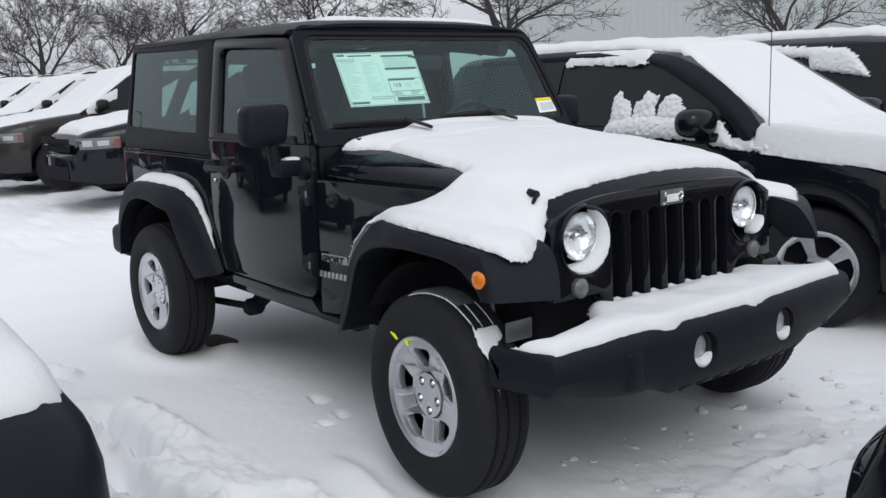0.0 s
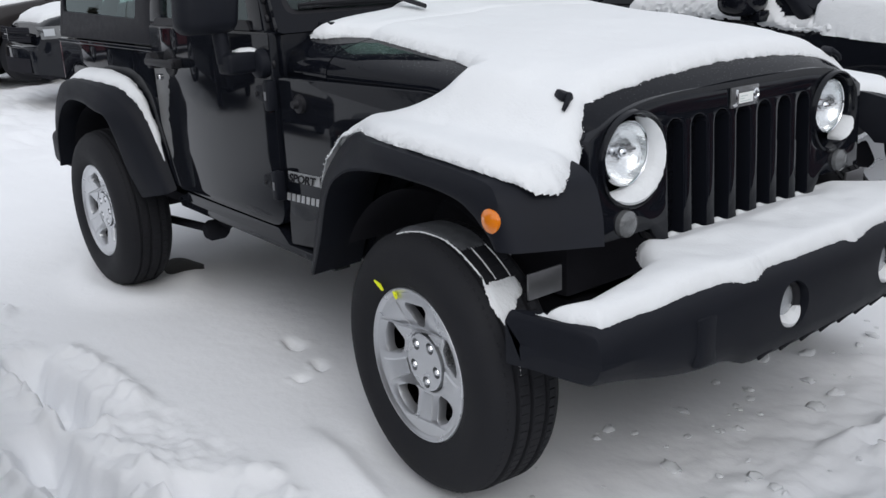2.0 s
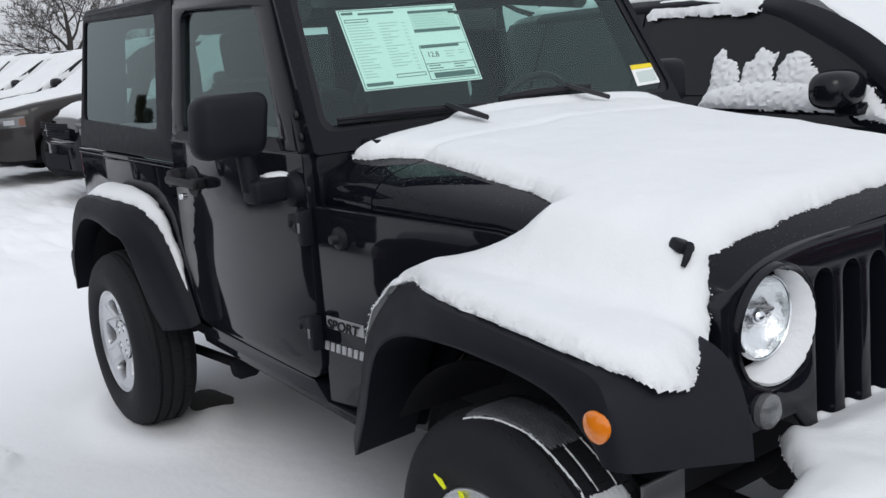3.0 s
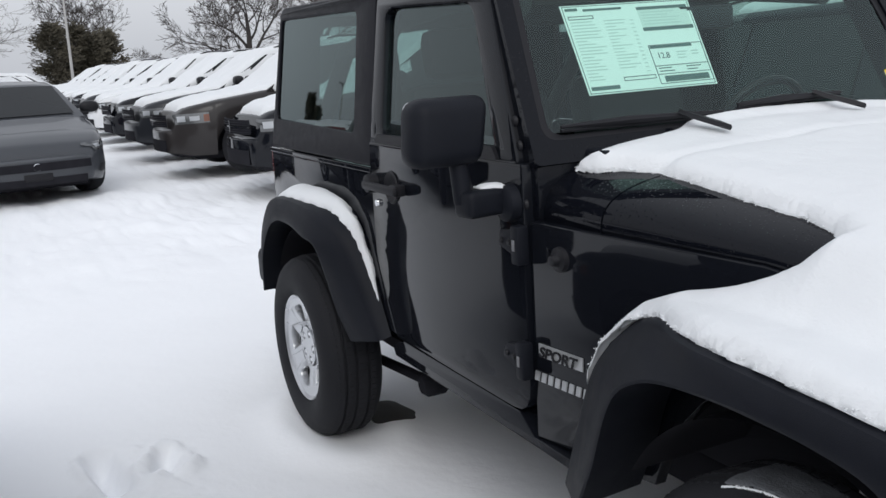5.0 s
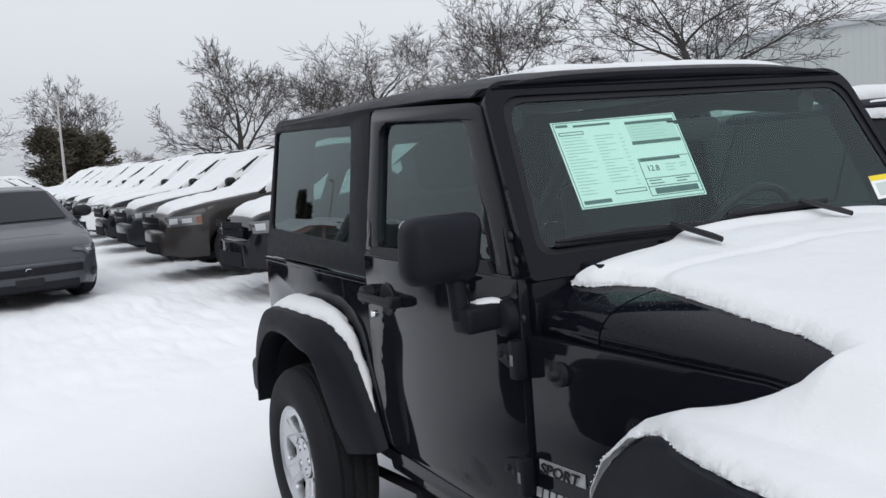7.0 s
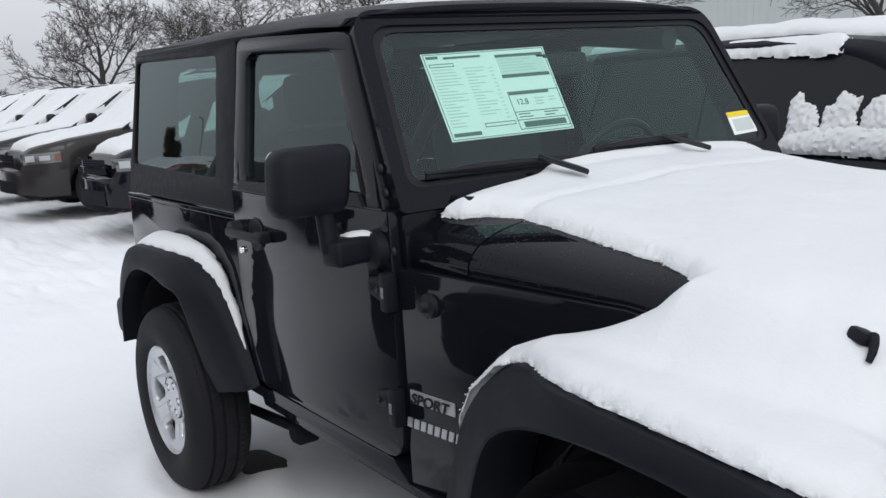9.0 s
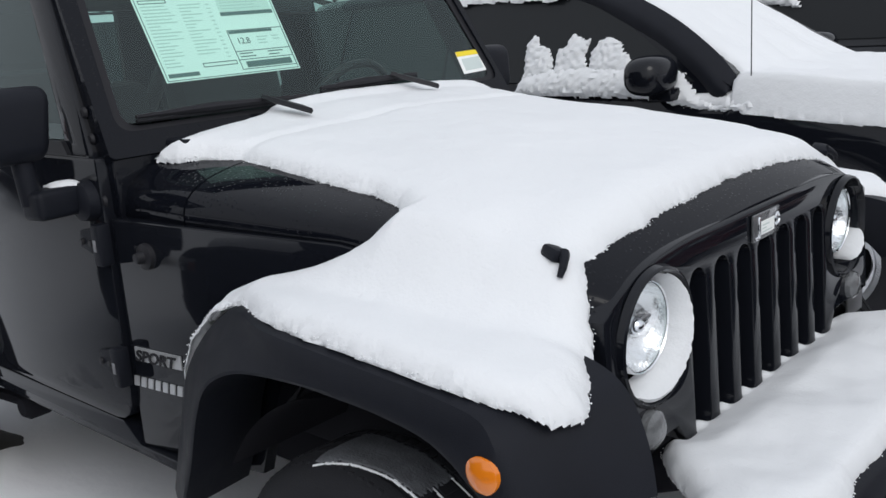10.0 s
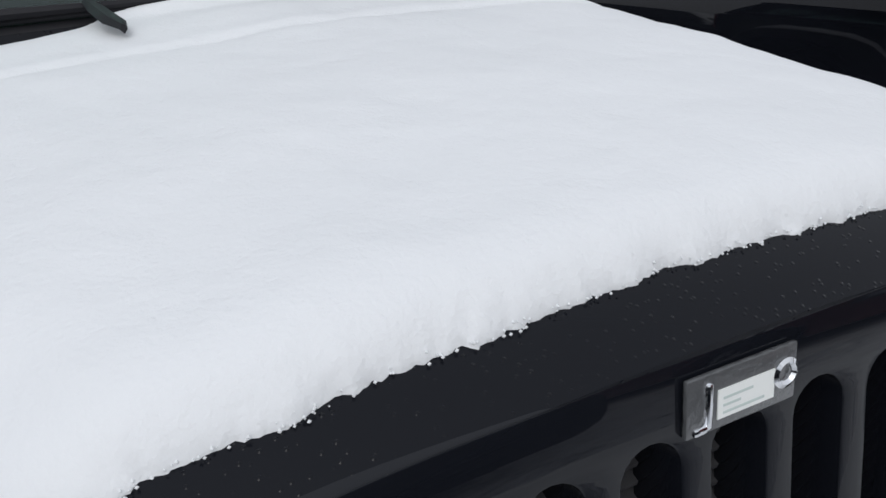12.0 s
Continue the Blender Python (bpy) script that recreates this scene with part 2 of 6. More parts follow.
def poly_distance(px, py, poly):
    """Signed distance of points to a polygon, positive inside."""
    poly = np.array(poly, float)
    best = np.full(px.shape, 1e9)
    inside = np.zeros(px.shape, bool)
    for i in range(len(poly)):
        a, b = poly[i - 1], poly[i]
        d = b - a
        t = np.clip(((px - a[0]) * d[0] + (py - a[1]) * d[1]) / max(1e-12, d @ d), 0, 1)
        best = np.minimum(best, np.hypot(px - a[0] - t * d[0], py - a[1] - t * d[1]))
        cross = ((a[1] > py) != (b[1] > py)) & (px < (b[0] - a[0]) * (py - a[1]) / (b[1] - a[1] + 1e-12) + a[0])
        inside ^= cross
    return np.where(inside, best, -best)


def snow_sheet(name, label, zfun, poly, thick, res=0.02, edge=0.03, rough=0.012, seed=0.0, parent=None, lump=0.01, m=None, crumbs=0.0, grains=0.0):
    """A layer of snow over a surface z = zfun(x, y), within a polygon of the plan; its rim is rounded and crumbly."""
    poly = np.array(poly, float)
    lo, hi = poly.min(0) - 2 * res, poly.max(0) + 2 * res
    xs, ys = np.arange(lo[0], hi[0] + res, res), np.arange(lo[1], hi[1] + res, res)
    gx, gy = np.meshgrid(xs, ys, indexing="ij")
    sd = poly_distance(gx, gy, poly)
    slope_x, slope_y = np.gradient(sd, res)
    verts, index, faces = [], -np.ones(gx.shape, int), []
    specks, grain_rnd = [], random.Random(int(seed * 10) + 3)
    for i in range(len(xs)):
        for j in range(len(ys)):
            if sd[i, j] < -2.5 * res:
                continue
            x, y = xs[i], ys[j]
            wob = rough * (0.8 * noise.noise((x * 22 + seed, y * 22, seed)) + 0.5 * noise.noise((x * 75, y * 75 + seed, seed)) + 0.45 * noise.noise((x * 170, y * 170, seed)))
            d = sd[i, j] + wob * math.exp(-max(0.0, sd[i, j]) / 0.015)
            z = zfun(x, y)
            if d > 0:
                t = thick * (1 - math.exp(-d / edge))
                t += lump * (noise.noise((x * 5 + seed, y * 5, 0.3)) + 0.35 * noise.noise((x * 14 + seed, y * 14, 0.7))) * min(1, d / 0.12)
                if crumbs:
                    t += crumbs * max(0, noise.noise((x * 110, y * 110, seed))) * math.exp(-d / 0.012)
                z += max(0.001, t)
            else:
                # beyond the rim: drawn in to the edge and tucked under it
                pull = min(-d, 3 * res)
                x, y = x + slope_x[i, j] * pull, y + slope_y[i, j] * pull
                z = min(z, zfun(x, y)) - 0.5 * pull
            index[i, j] = len(verts)
            verts.append((x, y, z))
            for _ in range(4 if grains and -0.004 < d < 0.0015 else 0):
                if grain_rnd.random() > grains:
                    continue
                specks.append((x + grain_rnd.uniform(-res, res), y + grain_rnd.uniform(-res, res), z + 0.5 * max(0.0, -d) + grain_rnd.uniform(-0.001, 0.003), grain_rnd.uniform(0.0008, 0.0022)))
    ok = sd + rough * 1.7 > -1.2 * res
    for i in range(len(xs) - 1):
        for j in range(len(ys) - 1):
            q = (index[i, j], index[i + 1, j], index[i + 1, j + 1], index[i, j + 1])
            if min(q) >= 0 and (ok[i, j] or ok[i + 1, j + 1]):
                faces.append(q)
    lone = len(faces)
    for x, y, z, r in specks:
        b = len(verts)
        verts += [(x + r, y, z), (x, y + r, z), (x - r, y, z), (x, y - r, z), (x, y, z + r), (x, y, z - r)]
        faces += [(b + k, b + (k + 1) % 4, b + 4) for k in range(4)] + [(b + (k + 1) % 4, b + k, b + 5) for k in range(4)]
    me = bpy.data.meshes.new(name)
    me.from_pydata(verts, [], faces)
    me.polygons.foreach_set("use_smooth", [k < lone for k in range(len(me.polygons))])
    me.materials.append(SNOW)
    ob = new(name, me)
    if m is not None:
        ob.matrix_world = m
    return tagged(ob, label, "snow")


# ---- ground: one sheet of snow with footprints, wheel hollows and far drifts ----
def spaced(lo, hi, fine_lo, fine_hi, step, growth=1.18):
    """Grid lines, fine between fine_lo and fine_hi and wider outside."""
    mid = list(np.arange(fine_lo, fine_hi + 1e-6, step))
    out, s, v = [], step, fine_hi
    while v < hi:
        s *= growth
        v += s
        out.append(min(v, hi))
    left, s, v = [], step, fine_lo
    while v > lo:
        s *= growth
        v -= s
        left.append(max(v, lo))
    return left[::-1] + mid + out


# footprints: x, y, heading in degrees, length, depth
PRINTS = [(-2.45, -1.48, -10, 0.30, 0.03), (-0.10, -1.75, 15, 0.45, 0.05), (0.45, -1.15, 30, 0.4, 0.04), (0.95, -0.75, 40, 0.42, 0.05),
          (1.2, -0.35, 50, 0.42, 0.05), (0.75, 0.35, 70, 0.4, 0.04), (1.3, 0.45, 60, 0.42, 0.05), (1.0, 1.0, 80, 0.42, 0.06), (1.45, 1.5, 70, 0.42, 0.06),
          (1.7, -1.3, 40, 0.4, 0.05), (1.25, -1.75, 30, 0.4, 0.05)]
# dragged steps: start x, end x, y, slant, half width, depth
TROUGHS = [(-1.86, -1.02, -1.45, 0.05, 0.090, 0.135), (-1.16, -0.34, -1.605, 0.00, 0.095, 0.140), (-0.54, 0.14, -1.36, 0.06, 0.090, 0.120), (-1.99, -1.72, -1.70, 0.0, 0.075, 0.095), (-2.75, -2.25, -1.66, 0.02, 0.075, 0.09),
           (-1.27, -1.10, -0.630, -0.1, 0.030, 0.026), (-1.00, -0.86, -0.668, -0.2, 0.028, 0.024), (-0.91, -0.83, -0.785, 0.2, 0.028, 0.028)]
WHEELS = [(0, -0.78), (0, 0.78), (-2.424, -0.78), (-2.424, 0.78)]


def ground_height(x, y):
    h = 0.018 * noise.noise((x * 0.8, y * 0.8, 2.0)) + 0.006 * noise.noise((x * 3.1, y * 3.1, 5.0))
    near = -4.5 < x < 3.2 and -3.4 < y < 3.0
    if near:
        for px, py, a, ln, dp in PRINTS:
            c, s = math.cos(radians(a)), math.sin(radians(a))
            u, v = (x - px) * c + (y - py) * s, -(x - px) * s + (y - py) * c
            if abs(u) < ln and abs(v) < 0.3:
                w = 0.075 * (1 + 0.25 * math.sin(u * 14)) + 0.02 * noise.noise((x * 14, y * 14, 1.0))
                q = math.hypot(u / (ln * 0.52), v / w)
                h -= 2.0 * dp * (1 - smooth01((q - 0.5) / 0.45)) * (0.8 + 0.5 * noise.noise((x * 17, y * 17, 2.0)))
                h += 0.8 * dp * math.exp(-((q - 1.2) / 0.32) ** 2) * max(0.0, 0.7 + 0.9 * noise.noise((x * 9, y * 9, 7.0)) + 0.35 * noise.noise((x * 26, y * 26, 7.0)) + 0.2 * noise.noise((x * 60, y * 60, 7.0)))
        for x0, x1, ty, sl, w, dp in TROUGHS:
            if x0 - 0.3 < x < x1 + 0.3 and abs(y - ty) < 0.4:
                wob = 0.35 * w * noise.noise((x * 4.0, ty * 3, 6.0)) + 0.22 * w * noise.noise((x * 15, y * 15, 6.0))
                v = (y - ty - sl * (x - (x0 + x1) / 2) + wob) / w
                run = min(0.16, 0.4 * (x1 - x0))
                e = smooth01((x - x0) / run) * (1 - smooth01((x - x1 + 0.75 * run) / (0.75 * run)))
                fall = smooth01((v + 1.5) / 0.9) * (1 - smooth01((v + 0.35) / 1.1))
                lump = smooth01(0.5 + 0.7 * noise.noise((x * 9, y * 9, 8.0)) + 0.5 * noise.noise((x * 22, y * 22, 8.0))) * (1 + 0.3 * noise.noise((x * 48, y * 48, 8.0)))
                h -= 1.35 * dp * e * fall * (1.0 + 0.35 * noise.noise((x * 13, y * 13, 2.0)) + 0.25 * noise.noise((x * 40, y * 40, 2.0)))
                h += 0.42 * dp * e * lump * (math.exp(-((v + 1.45) / 0.42) ** 2) + 0.8 * math.exp(-((v - 1.6) / 0.5) ** 2))
        for wx, wy in WHEELS:
            q = math.hypot((x - wx) / 0.38, (y - wy) / 0.22)
            h += (0.022 if wx > -1 else 0.034) * math.exp(-((q - 1.05) / 0.35) ** 2) + (-0.012 if wx > -1 else 0.016) * math.exp(-(q / 0.9) ** 4)
        # ridge pushed up by the turned front tyre
        rv = (y + 1.035 + 0.17 * (x + 0.2) + 0.012 * noise.noise((x * 5, 2.0, 3.0))) / 0.05
        h += 0.032 * smooth01((x + 0.62) / 0.3) * (1 - smooth01((x - 0.02) / 0.15)) * math.exp(-(rv / (1.9 if rv < 0 else 0.8)) ** 2)
        # churned strip beside the parked sedan
        c = math.exp(-((y + 1.50 + 0.10 * math.sin(x * 2.3)) / 0.20) ** 4) * smooth01((x + 2.9) / 0.7) * (1 - smooth01((x - 0.1) / 0.6))
        h += c * (0.022 * noise.noise((x * 5, y * 6, 3.5)) + 0.013 * noise.noise((x * 11, y * 12, 4.5)) + 0.010 * noise.noise((x * 24, y * 26, 4.5)) + 0.010 * noise.noise((x * 50, y * 50, 4.0)))
        rough = smooth01((x - 0.1) / 0.8) * (0.5 + 0.5 * smooth01((y + 1.8) / 1.0))
        h += rough * (0.030 * noise.noise((x * 6, y * 6, 3.0)) + 0.018 * noise.noise((x * 13, y * 13, 4.0)) + 0.010 * noise.noise((x * 40, y * 40, 4.0)))
    if x < -3.6:
        k = smooth01((-4.6 - x) / 3.5) * (1 - smooth01((-x - 30) / 10))
        if x > -16:
            h += k * (0.05 * noise.noise((x * 1.1, y * 1.6, 9.0)) + 0.06 * abs(noise.noise((x * 2.2, y * 2.8, 4.0))) + 0.04 * abs(noise.noise((x * 4.5, y * 5, 4.0))) - 0.03)
        else:
            h += k * 0.06 * noise.noise((x * 0.9, y * 1.2, 9.0))
    return h


def build_ground():
    xs, ys = spaced(-420, 260, -2.9, 2.1, 0.014, 1.026), spaced(-260, 420, -2.2, 1.6, 0.014, 1.065)
    verts = [(x, y, ground_height(x, y)) for x in xs for y in ys]
    n = len(ys)
    faces = [(i * n + j, (i + 1) * n + j, (i + 1) * n + j + 1, i * n + j + 1) for i in range(len(xs) - 1) for j in range(n - 1)]
    me = bpy.data.meshes.new("ground")
    me.from_pydata(verts, [], faces)
    me.polygons.foreach_set("use_smooth", [True] * len(me.polygons))
    me.materials.append(GROUND_SNOW)
    tagged(new("ground", me), "trampled snow cover over a parking lot", "ground", kind="structure")


build_ground()
# reddish dark colour for the shadow painted on the snow at the rear tyre
TYRE_SHADE = mat("tyre_shade", (0.030, 0.027, 0.025), 0.8, var=0.4, scale=25, bump=0.003, bscale=150)


def shade_patch(cx, cy, rx, ry):
    """A dark patch laid over the snow beside a tyre, in place of its shadow."""
    bm = bmesh.new()
    mid = bm.verts.new((cx, cy, ground_height(cx, cy) + 0.008))
    rim = []
    for k in range(40):
        a = 2 * math.pi * k / 40
        w = 1 + 0.25 * noise.noise((math.cos(a) * 1.5, math.sin(a) * 1.5, 3.0))
        x, y = cx + rx * w * math.cos(a), cy + ry * w * math.sin(a)
        rim.append(bm.verts.new((x, y, ground_height(x, y) + 0.001)))
    mid_ring = []
    for k in range(40):
        x, y = cx + (rim[k].co.x - cx) * 0.55, cy + (rim[k].co.y - cy) * 0.55
        mid_ring.append(bm.verts.new((x, y, ground_height(x, y) + 0.007)))
    for k in range(40):
        j = (k + 1) % 40
        bm.faces.new((mid, mid_ring[k], mid_ring[j]))
        bm.faces.new((mid_ring[k], rim[k], rim[j], mid_ring[j]))
    me = finish(bm, "shade_patch", TYRE_SHADE, 80)
    tagged(new("shade_patch", me), "dark patch on the snow standing in for shadow beside a tyre", "ground", kind="structure")


shade_patch(-2.37, -0.565, 0.13, 0.09)


# ---- the black two-door off-roader ----
offroader = thing("off_roader", "black two-door off-road vehicle with snow on it, parked in snow", "car")


def hood_half(x):
    return curve(x, [-0.95, -0.65, 0.18, 0.28, 0.352], [0.735, 0.725, 0.640, 0.615, 0.575])


def hood_low(x):
    return curve(x, [-0.95, -0.20, 0.15, 0.352], [1.062, 1.060, 1.015, 0.975])


def hood_top(x, y):
    hw = hood_half(x)
    u = min(1.0, abs(y) / hw)
    zc = 1.105 + (0.34 - x) * 0.092
    if x > 0.18:
        zc -= 0.056 * ((x - 0.18) / 0.17) ** 2
    zl = hood_low(x)
    zt = zc - 0.038 * u * u
    e = 9.0 - 4.5 * smooth01((x + 0.05) / 0.25)
    return zl + (zt - zl) * (1 - u ** e) ** 0.36


def hood_mesh(x0, x1, n):
    rings = []
    for i in range(n + 1):
        x = x0 + (x1 - x0) * i / n
        hw = hood_half(x)
        rings.append([(x, hw * math.sin(s * math.pi / 2), hood_top(x, hw * math.sin(s * math.pi / 2))) for s in np.linspace(-1, 1, 49)])
    bm = loft(rings, closed=False)
    ret = bmesh.ops.extrude_face_region(bm, geom=bm.faces[:])
    for g in ret["geom"]:
        if isinstance(g, bmesh.types.BMVert):
            g.co.z -= 0.012
            g.co.y *= 0.985
    return bm


hood = part("hood", hood_mesh(-0.647, 0.339, 40), WET_PAINT, offroader, "glossy black hood beaded with melt water", 50)
cowl = part("cowl", hood_mesh(-0.96, -0.653, 12), WET_PAINT, offroader, "", 50)
part("cowl_vent", box((-0.93, -0.60, 1.19), (-0.80, 0.60, 1.222), 0.008), PLASTIC, cowl)


def panel(outer, holes, y0, depth, lean=0.0, z0=1.1, taper=0.0, x0=-0.93, side=-1, bevel=0.0):
    bm = moved(plate(outer, holes, depth, bevel), side_map(y0, lean, z0, taper, x0))
    return mirrored(bm) if side > 0 else bm


def glazed(name, bm, material, parent, label, out):
    """A pane whose outer face mirrors; its inner face and rim only let light through."""
    ob = part(name, bm, material, parent, label)
    ob.data.materials.append(INNER_GLASS)
    for f in ob.data.polygons:
        if f.normal.dot(Vector(out)) < 0.5:
            f.material_index = 1
    ob.visible_shadow = False
    return ob


def arc(cx, cz, r, a0, a1, n=16):
    return [(cx + r * math.cos(radians(a0 + (a1 - a0) * k / n)), cz + r * math.sin(radians(a0 + (a1 - a0) * k / n))) for k in range(n + 1)]


# stations along a flare: where it meets the body (x, z, y), its crease (x, z, y) and the lip of the arch (x, z)
FLARE_F = [(-0.755, 0.438, -0.770, -0.725, 0.438, -0.796, -0.470, 0.520), (-0.696, 0.600, -0.770, -0.655, 0.605, -0.803, -0.418, 0.630),
           (-0.635, 0.742, -0.770, -0.594, 0.748, -0.808, -0.376, 0.745), (-0.560, 0.835, -0.765, -0.520, 0.838, -0.812, -0.335, 0.815),
           (-0.450, 0.918, -0.760, -0.425, 0.912, -0.820, -0.270, 0.857), (-0.335, 0.956, -0.750, -0.320, 0.950, -0.850, -0.190, 0.878),
           (-0.180, 0.966, -0.740, -0.180, 0.956, -0.908, -0.060, 0.887), (0.000, 0.962, -0.720, 0.000, 0.950, -0.920, 0.040, 0.885),
           (0.150, 0.955, -0.700, 0.150, 0.941, -0.922, 0.130, 0.880), (0.270, 0.945, -0.680, 0.260, 0.931, -0.923, 0.220, 0.866),
           (0.360, 0.932, -0.680, 0.325, 0.918, -0.925, 0.272, 0.842), (0.430, 0.905, -0.700, 0.352, 0.886, -0.928, 0.300, 0.820),
           (0.475, 0.840, -0.720, 0.375, 0.830, -0.928, 0.325, 0.800), (0.500, 0.772, -0.740, 0.392, 0.772, -0.925, 0.345, 0.772)]
FLARE_R = [(-1.815, 0.535, -0.774, -1.825, 0.520, -0.814, -2.000, 0.485, -0.862), (-1.885, 0.650, -0.774, -1.895, 0.625, -0.822, -2.055, 0.585, -0.885),
           (-1.945, 0.775, -0.774, -1.957, 0.745, -0.835, -2.100, 0.718, -0.905), (-2.025, 0.893, -0.772, -2.035, 0.868, -0.857, -2.130, 0.822, -0.928),
           (-2.150, 0.955, -0.770, -2.150, 0.930, -0.900, -2.220, 0.845), (-2.330, 0.975, -0.770, -2.330, 0.958, -0.915, -2.360, 0.868),
           (-2.550, 0.972, -0.770, -2.550, 0.955, -0.918, -2.520, 0.868), (-2.700, 0.935, -0.770, -2.690, 0.922, -0.920, -2.640, 0.830),
           (-2.830, 0.840, -0.770, -2.800, 0.830, -0.920, -2.730, 0.760), (-2.900, 0.700, -0.770, -2.865, 0.700, -0.920, -2.800, 0.660),
           (-2.930, 0.520, -0.770, -2.880, 0.520, -0.915, -2.820, 0.520)]


def eased(pts, n=4):
    """A finer line through points, rounded at each."""
    pts = [Vector(p) for p in pts]
    out = []
    for i in range(len(pts) - 1):
        a, b, c, d = pts[max(i - 1, 0)], pts[i], pts[i + 1], pts[min(i + 2, len(pts) - 1)]
        for k in range(n):
            t = k / n
            out.append(0.5 * ((2 * b) + (c - a) * t + (2 * a - 5 * b + 4 * c - d) * t * t + (3 * b - a - 3 * c + d) * t ** 3))
    return out + [pts[-1]]


def flare(stations, y_out, side):
    """A fender flare: a ledge out from the body, rolled over a crease into a face that ends in the arch's lip."""
    body = eased([(a[0], a[2], a[1]) for a in stations])
    crease = eased([(a[3], a[5], a[4]) for a in stations])
    lip = eased([(a[6], a[8] if len(a) > 8 else y_out, a[7]) for a in stations])
    rings = []
    for o, c, n in zip(body, crease, lip):
        a, b, f = c + (o - c).normalized() * 0.020, c + (n - c).normalized() * 0.020, n + (c - n).normalized() * 0.012
        mid = (a + b) / 4 + c / 2
        back = Vector((n.x * 0.97 + o.x * 0.03, n.y + 0.035, n.z * 0.97 + o.z * 0.03))
        rings.append([o, o * 0.5 + a * 0.5, a, mid, b, b * 0.5 + f * 0.5, f, n + Vector((0, 0.006, 0)), back, Vector((n.x * 0.88 + o.x * 0.12, o.y + 0.03, n.z * 0.88 + o.z * 0.12))])
    bm = loft(rings, caps=True)
    return mirrored(bm) if side > 0 else bm


def wheel_arch_liner(cx, side):
    a0 = 62 if cx > -1 else 32
    rings = []
    for y in (-0.86, -0.55):
        rings.append([(p[0], y, p[1]) for p in arc(cx, 0.40, 0.44, a0, 150, 20)])
    bm = loft(rings, closed=False)
    bm.faces.new([bm.verts.new((p[0], -0.55, p[1])) for p in arc(cx, 0.40, 0.44, a0, 150, 20)])
    return mirrored(bm) if side > 0 else bm


